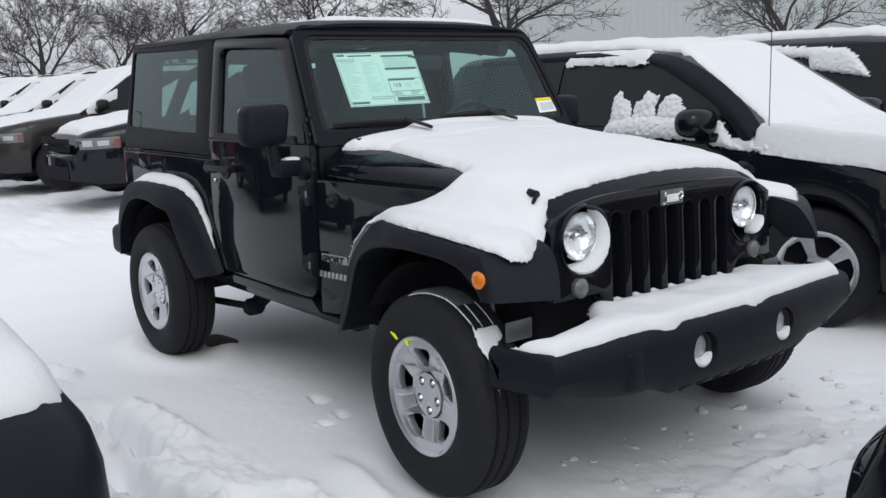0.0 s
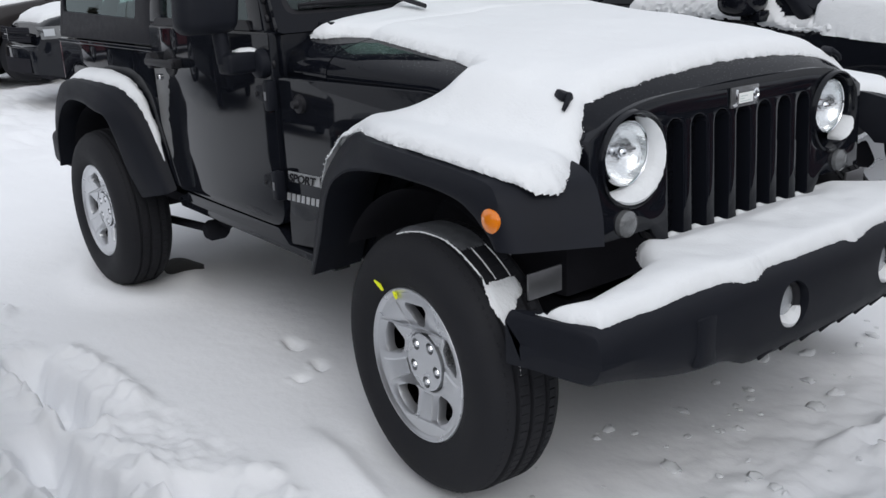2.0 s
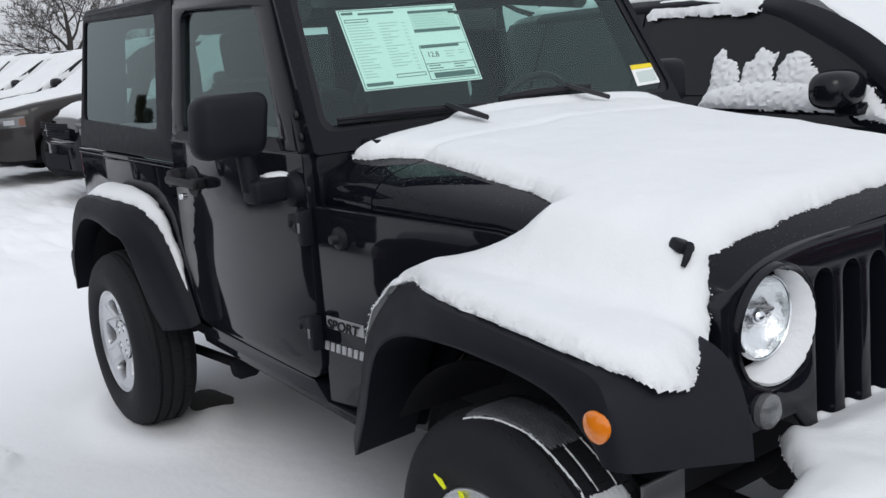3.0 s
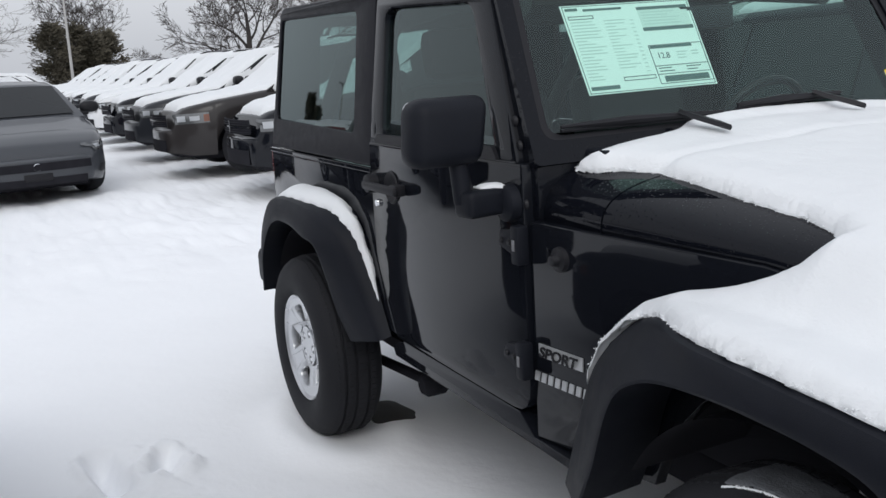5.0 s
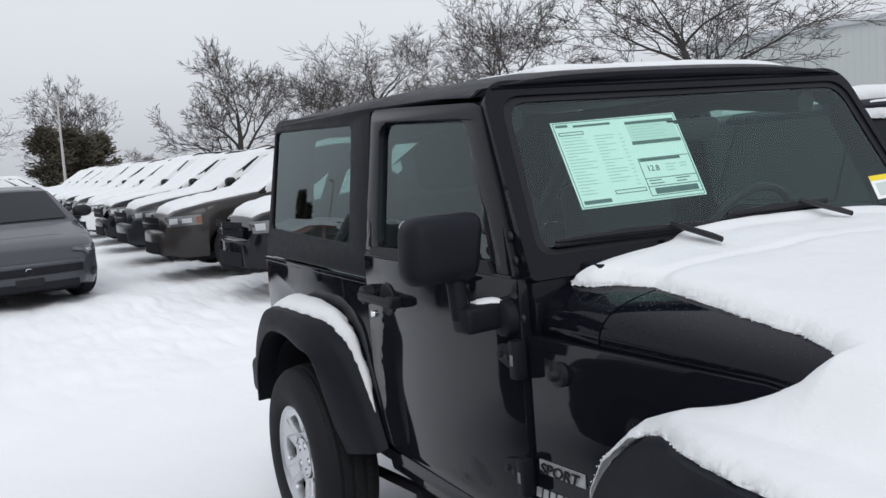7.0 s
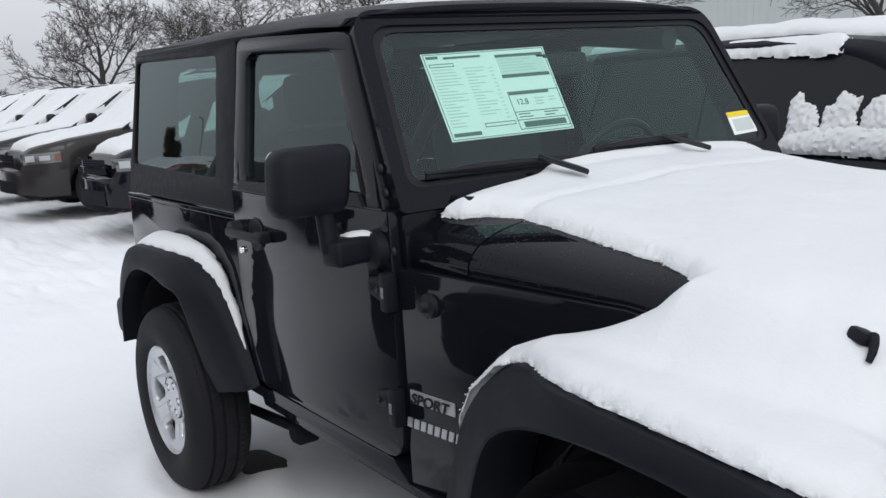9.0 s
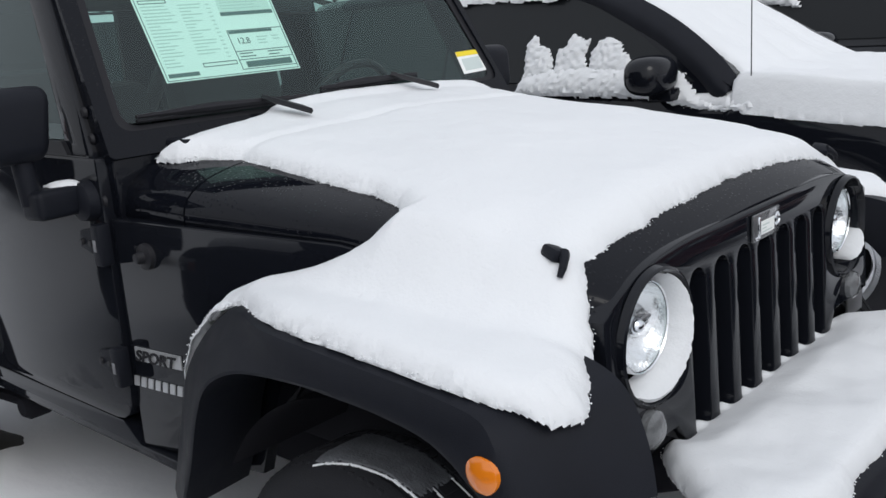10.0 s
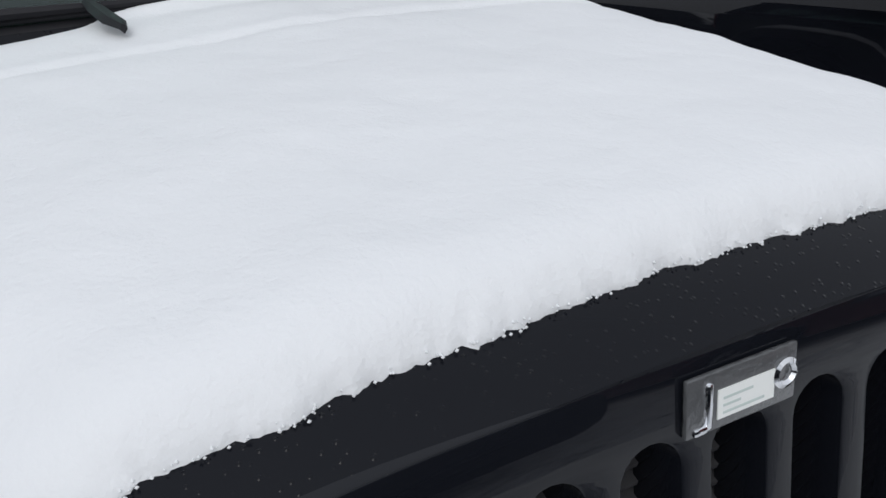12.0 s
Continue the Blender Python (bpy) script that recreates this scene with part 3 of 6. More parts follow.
for side in (-1, 1):
    # front fender side, rear quarter, rocker
    fender = [(-0.894, 0.49), (-0.894, 1.058), (-0.2, 1.056), (0.15, 1.011), (0.28, 0.985), (0.28, 0.80)] + arc(0, 0.38, 0.50, 57, 165, 14)
    part("front_fender", panel(fender, (), -0.768, 0.03, taper=0.115, side=side, bevel=0.005), PAINT, offroader)
    quarter = [(-1.897, 1.105), (-3.08, 1.105), (-3.10, 0.53)] + arc(-2.424, 0.38, 0.50, 163, 22, 16) + [(-1.85, 0.545), (-1.772, 0.545), (-1.897, 0.795)]
    part("rear_quarter", panel(rounded(quarter, [0.02, 0.03, 0.03] + [0.0001] * 20), (), -0.768, 0.03, side=side, bevel=0.006), PAINT, offroader)
    part("rocker", panel(rounded([(-0.62, 0.455), (-0.62, 0.487), (-0.90, 0.487), (-0.97, 0.536), (-1.72, 0.539), (-1.82, 0.50), (-1.80, 0.468), (-0.90, 0.462)], 0.006), (), -0.769, 0.06, side=side, bevel=0.004), PAINT, offroader, "body-coloured sill")
    # flares
    flr = part("fender_flare", flare(FLARE_F, -0.937, side), PLASTIC, offroader, "textured black plastic fender flare", 34)
    part("marker_lamp", moved(revolve([(0, 0.012), (0.018, 0.011), (0.029, 0.004), (0.032, -0.01)], 20), pose(0.333, side * 0.930, 0.838, -90 * side, 0, 0) @ Matrix.Scale(0.98, 4)), AMBER, flr, "amber side marker")
    part("fender_flare", flare(FLARE_R, -0.940, side), PLASTIC, offroader, "textured black plastic fender flare", 34)
    # small light grey plate ahead of the front tyre
    part("grey_plate", box((0.292, min(side * 0.67, side * 0.785), 0.600), (0.300, max(side * 0.67, side * 0.785), 0.668), 0.003), STEEL, offroader, "small light grey plate ahead of the front tyre")
    for cx in (0.0, -2.424):
        part("wheel_liner", wheel_arch_liner(cx, side), WELL, offroader)

    # door: lower panel, window frame, pane, hinges, handle, lock
    low = rounded([(-0.901, 0.542), (-0.901, 1.20), (-1.891, 1.20), (-1.891, 0.80), (-1.765, 0.546)], [0.09, 0.01, 0.01, 0.05, 0.02])
    door = part("door", panel(low, (), -0.776, 0.045, side=side, bevel=0.007), PAINT, offroader, "closed glossy black door")
    frame_o = rounded([(-0.925, 1.195), (-1.150, 1.652), (-1.888, 1.684), (-1.889, 1.195)], [0.02, 0.05, 0.04, 0.02])
    frame_i = rounded([(-1.045, 1.232), (-1.222, 1.603), (-1.812, 1.627), (-1.795, 1.226)], [0.02, 0.045, 0.05, 0.03])
    part("window_frame", panel(frame_o, [frame_i], -0.775, 0.05, lean=0.135, z0=1.19, side=side, bevel=0.010), PAINT, door)
    glazed("window_pane", panel(frame_i, (), -0.755, 0.006, lean=0.135, z0=1.19, side=side), SIDE_GLASS if side < 0 else FAR_GLASS, door, "", (0, side, 0))
    part("window_seal", panel(rounded([(-1.01, 1.203), (-1.04, 1.236), (-1.80, 1.230), (-1.82, 1.203)], 0.008), (), -0.786, 0.012, lean=0.135, z0=1.19, side=side), TRIM, door)
    for z in (0.999, 0.697):
        leaf = panel(rounded([(-0.915, z - 0.040), (-0.915, z + 0.040), (-1.005, z + 0.026), (-1.015, z - 0.014)], 0.008), (), -0.787, 0.012, side=side, bevel=0.004)
        hinge = part("hinge", merge(leaf, box((-0.928, side * 0.785 - 0.018, z - 0.050), (-0.892, side * 0.785 + 0.018, z + 0.050), 0.007)), PLASTIC, door, "black door hinge")
        for bx in (-0.995, -0.955):
            part("bolt", moved(revolve([(0, 0.006), (0.007, 0.005), (0.009, 0)], 10), pose(bx, side * 0.788, z, -90 * side, 0, 0)), TRIM, hinge)
        part("pin", box((-0.917, side * 0.803 - 0.002, z - 0.014), (-0.905, side * 0.803 + 0.002, z + 0.014), 0.001, 1), STEEL, hinge, "bare steel hinge pin")
    hnd = part("handle", merge(box((-1.872, side * 0.812 - 0.011, 1.046), (-1.60, side * 0.812 + 0.011, 1.076), 0.010), box((-1.660, min(side * 0.774, side * 0.815), 1.044), (-1.605, max(side * 0.774, side * 0.815), 1.080), 0.008), moved(revolve([(0, 0.035), (0.030, 0.032), (0.034, 0.0)], 18), pose(-1.855, side * 0.776, 1.064, -90 * side, 0, 0))), TRIM, door, "black grab handle")
    part("recess", moved(revolve([(0, 0.002), (0.040, 0.003), (0.050, 0.006), (0.055, 0.001)], 24), pose(-1.715, side * 0.776, 1.062, -90 * side, 0, 0)), TRIM, hnd)
    part("lock", moved(revolve([(0, 0.006), (0.011, 0.006), (0.013, 0)], 14), pose(-1.845, side * 0.776, 0.997, -90 * side, 0, 0)), CHROME, door, "round chrome lock")
    # mirror on its arm
    head = box((-1.050, -1.045, 1.205), (-0.930, -0.822, 1.372), 0.040, 4)
    for v in head.verts:
        k = (v.co.z - 1.208) / 0.177
        v.co.y += 0.012 * k - 0.020 * (1 - k) * (v.co.y + 1.04) / 0.2
        v.co.x -= 0.02 * ((v.co.y + 0.94) / 0.1) ** 2 * (v.co.x > -1.0)
    arm = merge(moved(box((-0.038, -0.068, -0.034), (0.038, 0.068, 0.034), 0.014, 3), pose(-0.975, -0.845, 1.108, 0, 0, 8)), moved(revolve([(0, 0.030), (0.034, 0.028), (0.046, 0.018), (0.050, -0.006)], 24), pose(-0.955, -0.782, 1.100, 90, 0, 0)),
                tube([(-0.985, -0.895, 1.11), (-0.988, -0.905, 1.22)], [0.026, 0.024], 10))
    if side > 0:
        # this one is turned a little further back
        for piece in (head, arm):
            bmesh.ops.translate(piece, verts=piece.verts, vec=(-0.13, 0, -0.02))
    mir = part("mirror", mirrored(head) if side > 0 else head, PLASTIC, door, "black door mirror housing")
    part("mirror_arm", mirrored(arm) if side > 0 else arm, PLASTIC, mir)
    mg = moved(plate(rounded([(-1.02, 1.23), (-0.865, 1.23), (-0.855, 1.365), (-1.015, 1.365)], 0.03), (), 0.004), Matrix(((0, 0, -1, -1.188 if side > 0 else -1.058), (1, 0, 0, 0), (0, 1, 0, -0.02 if side > 0 else 0), (0, 0, 0, 1))))
    part("mirror_glass", mirrored(mg) if side > 0 else mg, CHROME, mir)

    corner_piece = box((-0.955, -0.748, 1.05), (-0.875, -0.60, 1.212), 0.018, 2)
    part("cowl_corner", mirrored(corner_piece) if side > 0 else corner_piece, WET_PAINT, offroader)
    # hardtop side with its window
    top_o = rounded([(-1.899, 1.116), (-1.897, 1.69), (-2.965, 1.705), (-3.06, 1.116)], [0.01, 0.01, 0.06, 0.03])
    top_i = rounded([(-2.066, 1.220), (-2.072, 1.638), (-2.948, 1.652), (-2.992, 1.238)], 0.03)
    part("hardtop_side", panel(top_o, [top_i], -0.774, 0.03, lean=0.115, side=side, bevel=0.008), HARDTOP, offroader, "matte black hardtop side")
    part("tub_lip", panel(rounded([(-1.897, 1.092), (-1.897, 1.110), (-3.08, 1.110), (-3.08, 1.092)], 0.004), (), -0.775, 0.012, side=side, bevel=0.004), PAINT, offroader)
    glazed("quarter_window", panel(top_i, (), -0.765, 0.005, lean=0.115, side=side), SIDE_GLASS if side < 0 else TINTED_GLASS, offroader, "tinted quarter window", (0, side, 0))
    # cowl side bolts, tail lamp, fuel-side details
    part("tail_lamp", box((-3.122, side * 0.69 - 0.07, 0.90), (-3.095, side * 0.69 + 0.07, 1.09), 0.010), RED, offroader, "red tail lamp")
    part("antenna_base" if side < 0 else "plug", moved(revolve([(0, 0.03), (0.012, 0.028), (0.016, 0.012), (0.030, 0.008), (0.033, -0.01)], 18), pose(-0.780, side * 0.752, 0.979, -90 * side, 0, 0)), TRIM, offroader)
    for bx, bz in ((-0.905, 1.10), (-0.915, 1.17), (-0.945, 1.24), (-0.972, 1.30)):
        part("bolt", moved(revolve([(0, 0.008), (0.010, 0.007), (0.014, 0)], 10), pose(bx, side * (0.765 - 0.1 * max(0, bz - 1.1)), bz, -90 * side, 0, 0)), TRIM, offroader)

# windshield frame and glass; u across, v up the slope
WS0, WS1 = Vector((-0.868, 0, 1.195)), Vector((-1.158, 0, 1.706))
WSL = (WS1 - WS0).length
WSD = (WS1 - WS0).normalized()


def ws_map(off=0.0):
    up = WSD
    nrm = Vector((1, 0, 0)) - up * up.x
    nrm.normalize()
    o = WS0 + nrm * off
    return Matrix(((0, up.x, nrm.x, o.x), (1, 0, 0, 0), (0, up.z, nrm.z, o.z), (0, 0, 0, 1)))


ws_out = rounded([(-0.755, 0), (0.755, 0), (0.70, WSL), (-0.70, WSL)], [0.02, 0.02, 0.09, 0.09], 6)
ws_in = rounded([(-0.710, 0.062), (0.728, 0.062), (0.672, WSL - 0.050), (-0.655, WSL - 0.050)], [0.05, 0.05, 0.07, 0.07], 6)
part("windshield_frame", moved(plate(ws_out, [ws_in], 0.055), ws_map()), WET_PAINT, offroader, "black windshield frame beaded with water")
wsg = glazed("windshield", moved(plate(ws_in, (), 0.006), ws_map(-0.012)), WINDSHIELD, offroader, "green-tinted windshield", (1, 0, 0.5))
part("seal", moved(plate(ws_in, [[(p[0] * 0.965, WSL / 2 + (p[1] - WSL / 2) * 0.93) for p in ws_in]], 0.004), ws_map(-0.008)), TRIM, wsg)

# roof
rings = []
for x, z, hw, e in [(-1.140, 1.708, 0.690, 0.010), (-1.146, 1.720, 0.694, 0.03), (-1.17, 1.728, 0.700, 0.05), (-1.22, 1.737, 0.704, 0.055), (-1.40, 1.750, 0.712, 0.06), (-1.893, 1.757, 0.716, 0.06), (-1.903, 1.757, 0.722, 0.06), (-2.6, 1.752, 0.720, 0.058), (-2.92, 1.742, 0.712, 0.05), (-3.0, 1.725, 0.70, 0.035), (-3.03, 1.69, 0.69, 0.01)]:
    rings.append([(x - 0.05 * abs(s) ** 8 * (x > -1.3), hw * math.sin(s * math.pi / 2), z - e * (abs(math.sin(s * math.pi / 2)) ** 6) - 0.012 * math.sin(s * math.pi / 2) ** 2) for s in np.linspace(-1, 1, 33)] +
                 [(x, hw * math.sin(s * math.pi / 2) * 0.97, z - e - (0.03 if x < -1.3 else 0.012)) for s in np.linspace(1, -1, 33)])
roof = part("roof", loft(rings, caps=True), HARDTOP, offroader, "matte black hardtop roof")

# rear: tailgate, hardtop rear with window, bumper, spare wheel comes with the wheels
def rear_map(x0, z0, lean):
    return Matrix(((0, lean, -1, x0 - lean * z0), (1, 0, 0, 0), (0, 1, 0, 0), (0, 0, 0, 1)))


part("tailgate", moved(plate(rounded([(-0.75, 0.53), (0.75, 0.53), (0.75, 1.10), (-0.75, 1.10)], 0.03), (), 0.04), rear_map(-3.10, 1.1, 0)), PAINT, offroader)
rg = rounded([(-0.56, 1.18), (0.56, 1.18), (0.53, 1.62), (-0.53, 1.62)], 0.05)
part("hardtop_rear", moved(plate([(-0.74, 1.11), (0.74, 1.11), (0.69, 1.69), (-0.69, 1.69)], [rg], 0.03), rear_map(-3.05, 1.1, 0.10)), HARDTOP, offroader)
glazed("rear_window", moved(plate(rg, (), 0.005), rear_map(-3.04, 1.1, 0.10)), FAR_GLASS, offroader, "", (-1, 0, 0.1))
rear_bumper = part("rear_bumper", box((-3.24, -0.80, 0.48), (-3.10, 0.80, 0.62), 0.03), PLASTIC, offroader)
for side in (-1, 1):
    part("bumper_end", box((-3.17, min(side * 0.72, side * 0.868), 0.475), (-2.90, max(side * 0.72, side * 0.868), 0.655), 0.045, 4), PLASTIC, rear_bumper)
part("firewall", box((-0.93, -0.73, 0.46), (-0.88, 0.73, 1.06), 0), WELL, offroader)
part("floor_pan", box((-3.08, -0.73, 0.46), (-0.90, 0.73, 0.50), 0), WELL, offroader)
part("engine_bay", box((-0.88, -0.52, 0.50), (0.17, 0.52, 0.98), 0.02), WELL, offroader)
part("chassis_rail", merge(box((-3.0, -0.46, 0.36), (0.34, -0.36, 0.47), 0.01), box((-3.0, 0.36, 0.36), (0.34, 0.46, 0.47), 0.01)), WELL, offroader)
for ax in (0.0, -2.424):
    part("axle", merge(tube([(ax, -0.70, 0.37), (ax, 0.70, 0.37)], 0.045, 12), moved(revolve([(0.0, 0.13), (0.09, 0.10), (0.13, 0.0), (0.09, -0.10), (0.0, -0.13)], 16), pose(ax, 0.12, 0.37, 0, 90, 0))), WELL, offroader)
part("control_arm", merge(tube([(-2.40, -0.62, 0.275), (-1.84, -0.62, 0.325)], 0.020, 8), moved(revolve([(0, 0.05), (0.03, 0.05), (0.045, 0.03), (0.045, -0.03), (0.03, -0.05), (0, -0.05)], 14), pose(-1.82, -0.62, 0.33, 90, 0, 0)), tube([(-1.82, -0.60, 0.34), (-1.76, -0.50, 0.46)], [0.04, 0.05], 8)), WELL, offroader)
part("shock", tube([(-0.05, -0.52, 0.40), (-0.12, -0.50, 0.85)], [0.03, 0.025], 10), STEEL, offroader)

# grille with seven slots
FIN = mat("grey_fin", (0.06, 0.06, 0.065), 0.5, spec=0.3)
GX = 0.347


def grille_map(x=GX):
    return Matrix(((0, -0.05, 1, x + 0.05 * 0.9), (1, 0, 0, 0), (0, 1, 0, 0), (0, 0, 0, 1)))


def pierced(bottom, top, cuts, depth):
    """A plate between two edges v = bottom(u) and v = top(u), cut along lines u; each cut is (u, half of a closed hole's right side from low to high) or (u, None)."""
    pieces = []
    for (ul, hl_), (ur, hr) in zip(cuts, cuts[1:]):
        n = 6
        lp = [(u, bottom(u)) for u in np.linspace(ul, ur, n)]
        if hr:
            lp += [(ur - du, v) for du, v in hr]
        lp += [(u, top(u)) for u in np.linspace(ur, ul, n)]
        if hl_:
            lp += [(ul + du, v) for du, v in hl_[::-1]]
        pieces.append(plate(lp, (), depth))
    bm = merge(*pieces)
    bmesh.ops.remove_doubles(bm, verts=bm.verts[:], dist=1e-5)
    inner = [f for f in bm.faces if any(abs(f.calc_center_median().x - c[0]) < 1e-6 for c in cuts[1:-1]) and abs(f.normal.x) > 0.99 and f.calc_area() > 0]
    bmesh.ops.delete(bm, geom=inner, context="FACES_ONLY")
    bmesh.ops.recalc_face_normals(bm, faces=bm.faces[:])
    rim = [e for e in bm.edges if all(abs(v.co.z) < 1e-6 for v in e.verts) and len(e.link_faces) == 2 and e.calc_face_angle(0) > 1.0]
    bmesh.ops.bevel(bm, geom=rim, offset=0.0028, segments=2, affect="EDGES", profile=0.5)
    return bm


def half_slot(v0, v1, hw_):
    arc_ = [(hw_ * math.sin(a), v0 + hw_ * (1 - math.cos(a))) for a in np.linspace(0, math.pi / 2, 6)]
    return arc_ + [(du, v0 + v1 - v) for du, v in arc_[::-1]]


def half_disc(v, r):
    return [(r * math.cos(a), v + r * math.sin(a)) for a in np.linspace(-math.pi / 2, math.pi / 2, 17)]


HLY, HLZ, LENS_Y, LENS_Z = 0.467, 0.904, 0.472, 0.919
cuts = [(-0.625, None), (-HLY, half_disc(HLZ, 0.112))] + [(0.100 * k, half_slot(0.655, 0.985, 0.0325)) for k in range(-3, 4)] + [(HLY, half_disc(HLZ, 0.112)), (0.625, None)]
grille = part("grille", moved(pierced(lambda u: 0.652 + 0.062 * smooth01((abs(u) - 0.345) / 0.06), lambda u: 1.053 - 0.078 * abs(u / 0.62) ** 5, cuts, 0.065), grille_map()), PAINT, offroader, "glossy black grille with seven upright slots")
part("radiator", box((GX - 0.16, -0.40, 0.66), (GX - 0.13, 0.40, 1.0), 0), WELL, grille)
for k in range(14):
    z = 0.71 + 0.02 * k
    part("fin", moved(box((-0.014, -0.36, -0.003), (0.014, 0.36, 0.003), 0), pose(GX - 0.072, 0, z, 0, 25, 0)), FIN, grille)
for s in (-1, 1):
    at = pose(GX - 0.002, s * HLY, HLZ, 0, 90, 0)
    hl = part("headlight", moved(revolve([(0.127, 0.000), (0.124, 0.012), (0.119, 0.015), (0.115, 0.008), (0.108, -0.070), (0.0, -0.100)], 40), at), PAINT, offroader, "round headlight with a clear lens")
    at2 = pose(GX - 0.026, s * LENS_Y, LENS_Z, 0, 90, 0) @ Matrix.Scale(0.915, 4)
    part("bezel", moved(revolve([(0.087, 0.010), (0.089, 0.013), (0.092, 0.008), (0.092, -0.02)], 36), at2), CHROME, hl)
    part("reflector", moved(revolve([(0.086, 0.008), (0.080, -0.006), (0.070, -0.019), (0.055, -0.030), (0.036, -0.038), (0.018, -0.042), (0.0, -0.043)], 36), at2), REFLECTOR, hl)
    part("bulb", moved(revolve([(0, 0.008), (0.010, 0.005), (0.017, -0.004), (0.019, -0.014), (0.014, -0.026), (0.010, -0.042)], 18), at2), CHROME, hl)
    part("bulb_bar", moved(box((-0.004, 0.016, -0.022), (0.004, 0.072, -0.016), 0.002, 1), at2), STEEL, hl)
    part("lens", moved(revolve([(0.0, 0.030), (0.04, 0.026), (0.07, 0.018), (0.087, 0.009)], 36), at2), LENS, hl)
    part("turn_signal", moved(revolve([(0.0, 0.022), (0.02, 0.020), (0.034, 0.010), (0.038, -0.012)], 24), pose(GX + 0.010, s * 0.503, 0.748, 0, 90, 0)), SIGNAL, offroader, "clear round turn signal")
    pad = moved(box((-0.019, -0.019, -0.02), (0.021, 0.019, 0.004), 0.008, 2), pose(0.238, s * 0.595, 1.076, s * 22, 10, s * 20))
    tail = tube([(0.252, s * 0.597, 1.071), (0.262, s * 0.609, 1.064), (0.267, s * 0.621, 1.054), (0.266, s * 0.630, 1.040)], [0.011, 0.008, 0.007, 0.005], 10)
    latch = part("hood_latch", merge(pad, tail), PLASTIC, offroader, "black rubber hood latch", 25)
FILM = mat("plastic_film", (0.085, 0.088, 0.092), 0.14, coat=1.0, bump=0.006, bscale=45)
BX = GX - 0.004
badge = part("badge", box((BX, -0.068, 0.980), (BX + 0.006, 0.060, 1.036), 0.002), FILM, grille, "emblem wrapped in clear film with a white label")
part("label", box((BX + 0.006, -0.034, 0.990), (BX + 0.0072, 0.032, 1.018), 0), PAPER, badge, "white printed label")
for k in range(3):
    part("print_bar", box((BX + 0.0072, -0.028, 0.994 + 0.007 * k), (BX + 0.0076, 0.020 - 0.014 * ((k * 2) % 3), 0.9965 + 0.007 * k), 0), GREYINK, badge)
part("emblem_letter", merge(box((BX + 0.004, -0.050, 0.985), (BX + 0.011, -0.042, 1.030), 0.003), box((BX + 0.004, -0.063, 0.983), (BX + 0.011, -0.046, 0.991), 0.003)), CHROME, badge)
part("emblem_letter", moved(revolve([(0.013, 0.0), (0.015, 0.005), (0.011, 0.007), (0.008, 0.004), (0.008, 0.0)], 20), pose(BX + 0.003, 0.045, 1.010, 0, 90, 0)), CHROME, badge)

# front bumper
def bumper_front(y):
    a = abs(y)
    return 0.680 - (0.035 if y < 0 else 0.052) * (a / 0.7) ** 2 - 0.20 * smooth01((a - 0.880) / 0.055 if y < 0 else (a - 0.82) / 0.11)


def bumper_top(y):
    return 0.655 - 0.018 * smooth01((abs(y) - 0.5) / 0.4)


rings = []
for y in [-0.93 + 0.93 * math.sin(t) + 0.93 for t in np.linspace(-math.pi / 2, 0, 45)][:-1] + [0.93 * math.sin(t) for t in np.linspace(0, math.pi / 2, 45)]:
    a = abs(y)
    xf, zt = bumper_front(y), bumper_top(y) - 0.030 * smooth01((a - 0.915) / 0.02)
    zb = 0.416 + 0.034 * smooth01((a - 0.36) / 0.12) + 0.058 * smooth01((a - 0.52) / 0.40)
    xb = 0.43 + 0.055 * smooth01((a - 0.45) / 0.1) - 0.112 * smooth01((a - 0.84) / 0.09)
    rings.append([(xb, y, zt), (xf - 0.05, y, zt), (xf - 0.028, y, zt - 0.006), (xf - 0.014, y, zt - 0.020), (xf - 0.004, y, zt - 0.055), (xf, y, zt - 0.085), (xf, y, zb + 0.06), (xf - 0.012, y, zb + 0.025), (xf - 0.035, y, zb), (xb, y, zb)])
bumper = part("front_bumper", loft(rings, caps=True), PLASTIC, offroader, "textured black plastic front bumper", 40)
part("bumper_pad", box((0.56, -0.600, 0.474), (0.660, -0.525, 0.600), 0.012), PLASTIC, bumper)
part("bumper_pad", box((0.54, 0.525, 0.474), (0.640, 0.600, 0.600), 0.012), PLASTIC, bumper)
# round openings for the fog lamps, cut through the bumper's face
cutters = [new("cutter", finish(moved(revolve([(0.0, -0.06), (0.060, -0.06), (0.064, 0.10), (0.0, 0.10)], 32), pose(0.690, s * 0.236, 0.545, 0, 90, 0)), "cutter", TRIM)) for s in (-1, 1)]
for c in cutters:
    cut = bumper.modifiers.new("cut", "BOOLEAN")
    cut.operation, cut.object, cut.solver = "DIFFERENCE", c, "EXACT"
bpy.context.view_layer.update()
pierced_bumper = bpy.data.meshes.new_from_object(bumper.evaluated_get(bpy.context.evaluated_depsgraph_get()))
bumper.modifiers.clear()
pierced_bumper.set_sharp_from_angle(angle=radians(40))
bumper.data = pierced_bumper
for c in cutters:
    bpy.data.objects.remove(c)
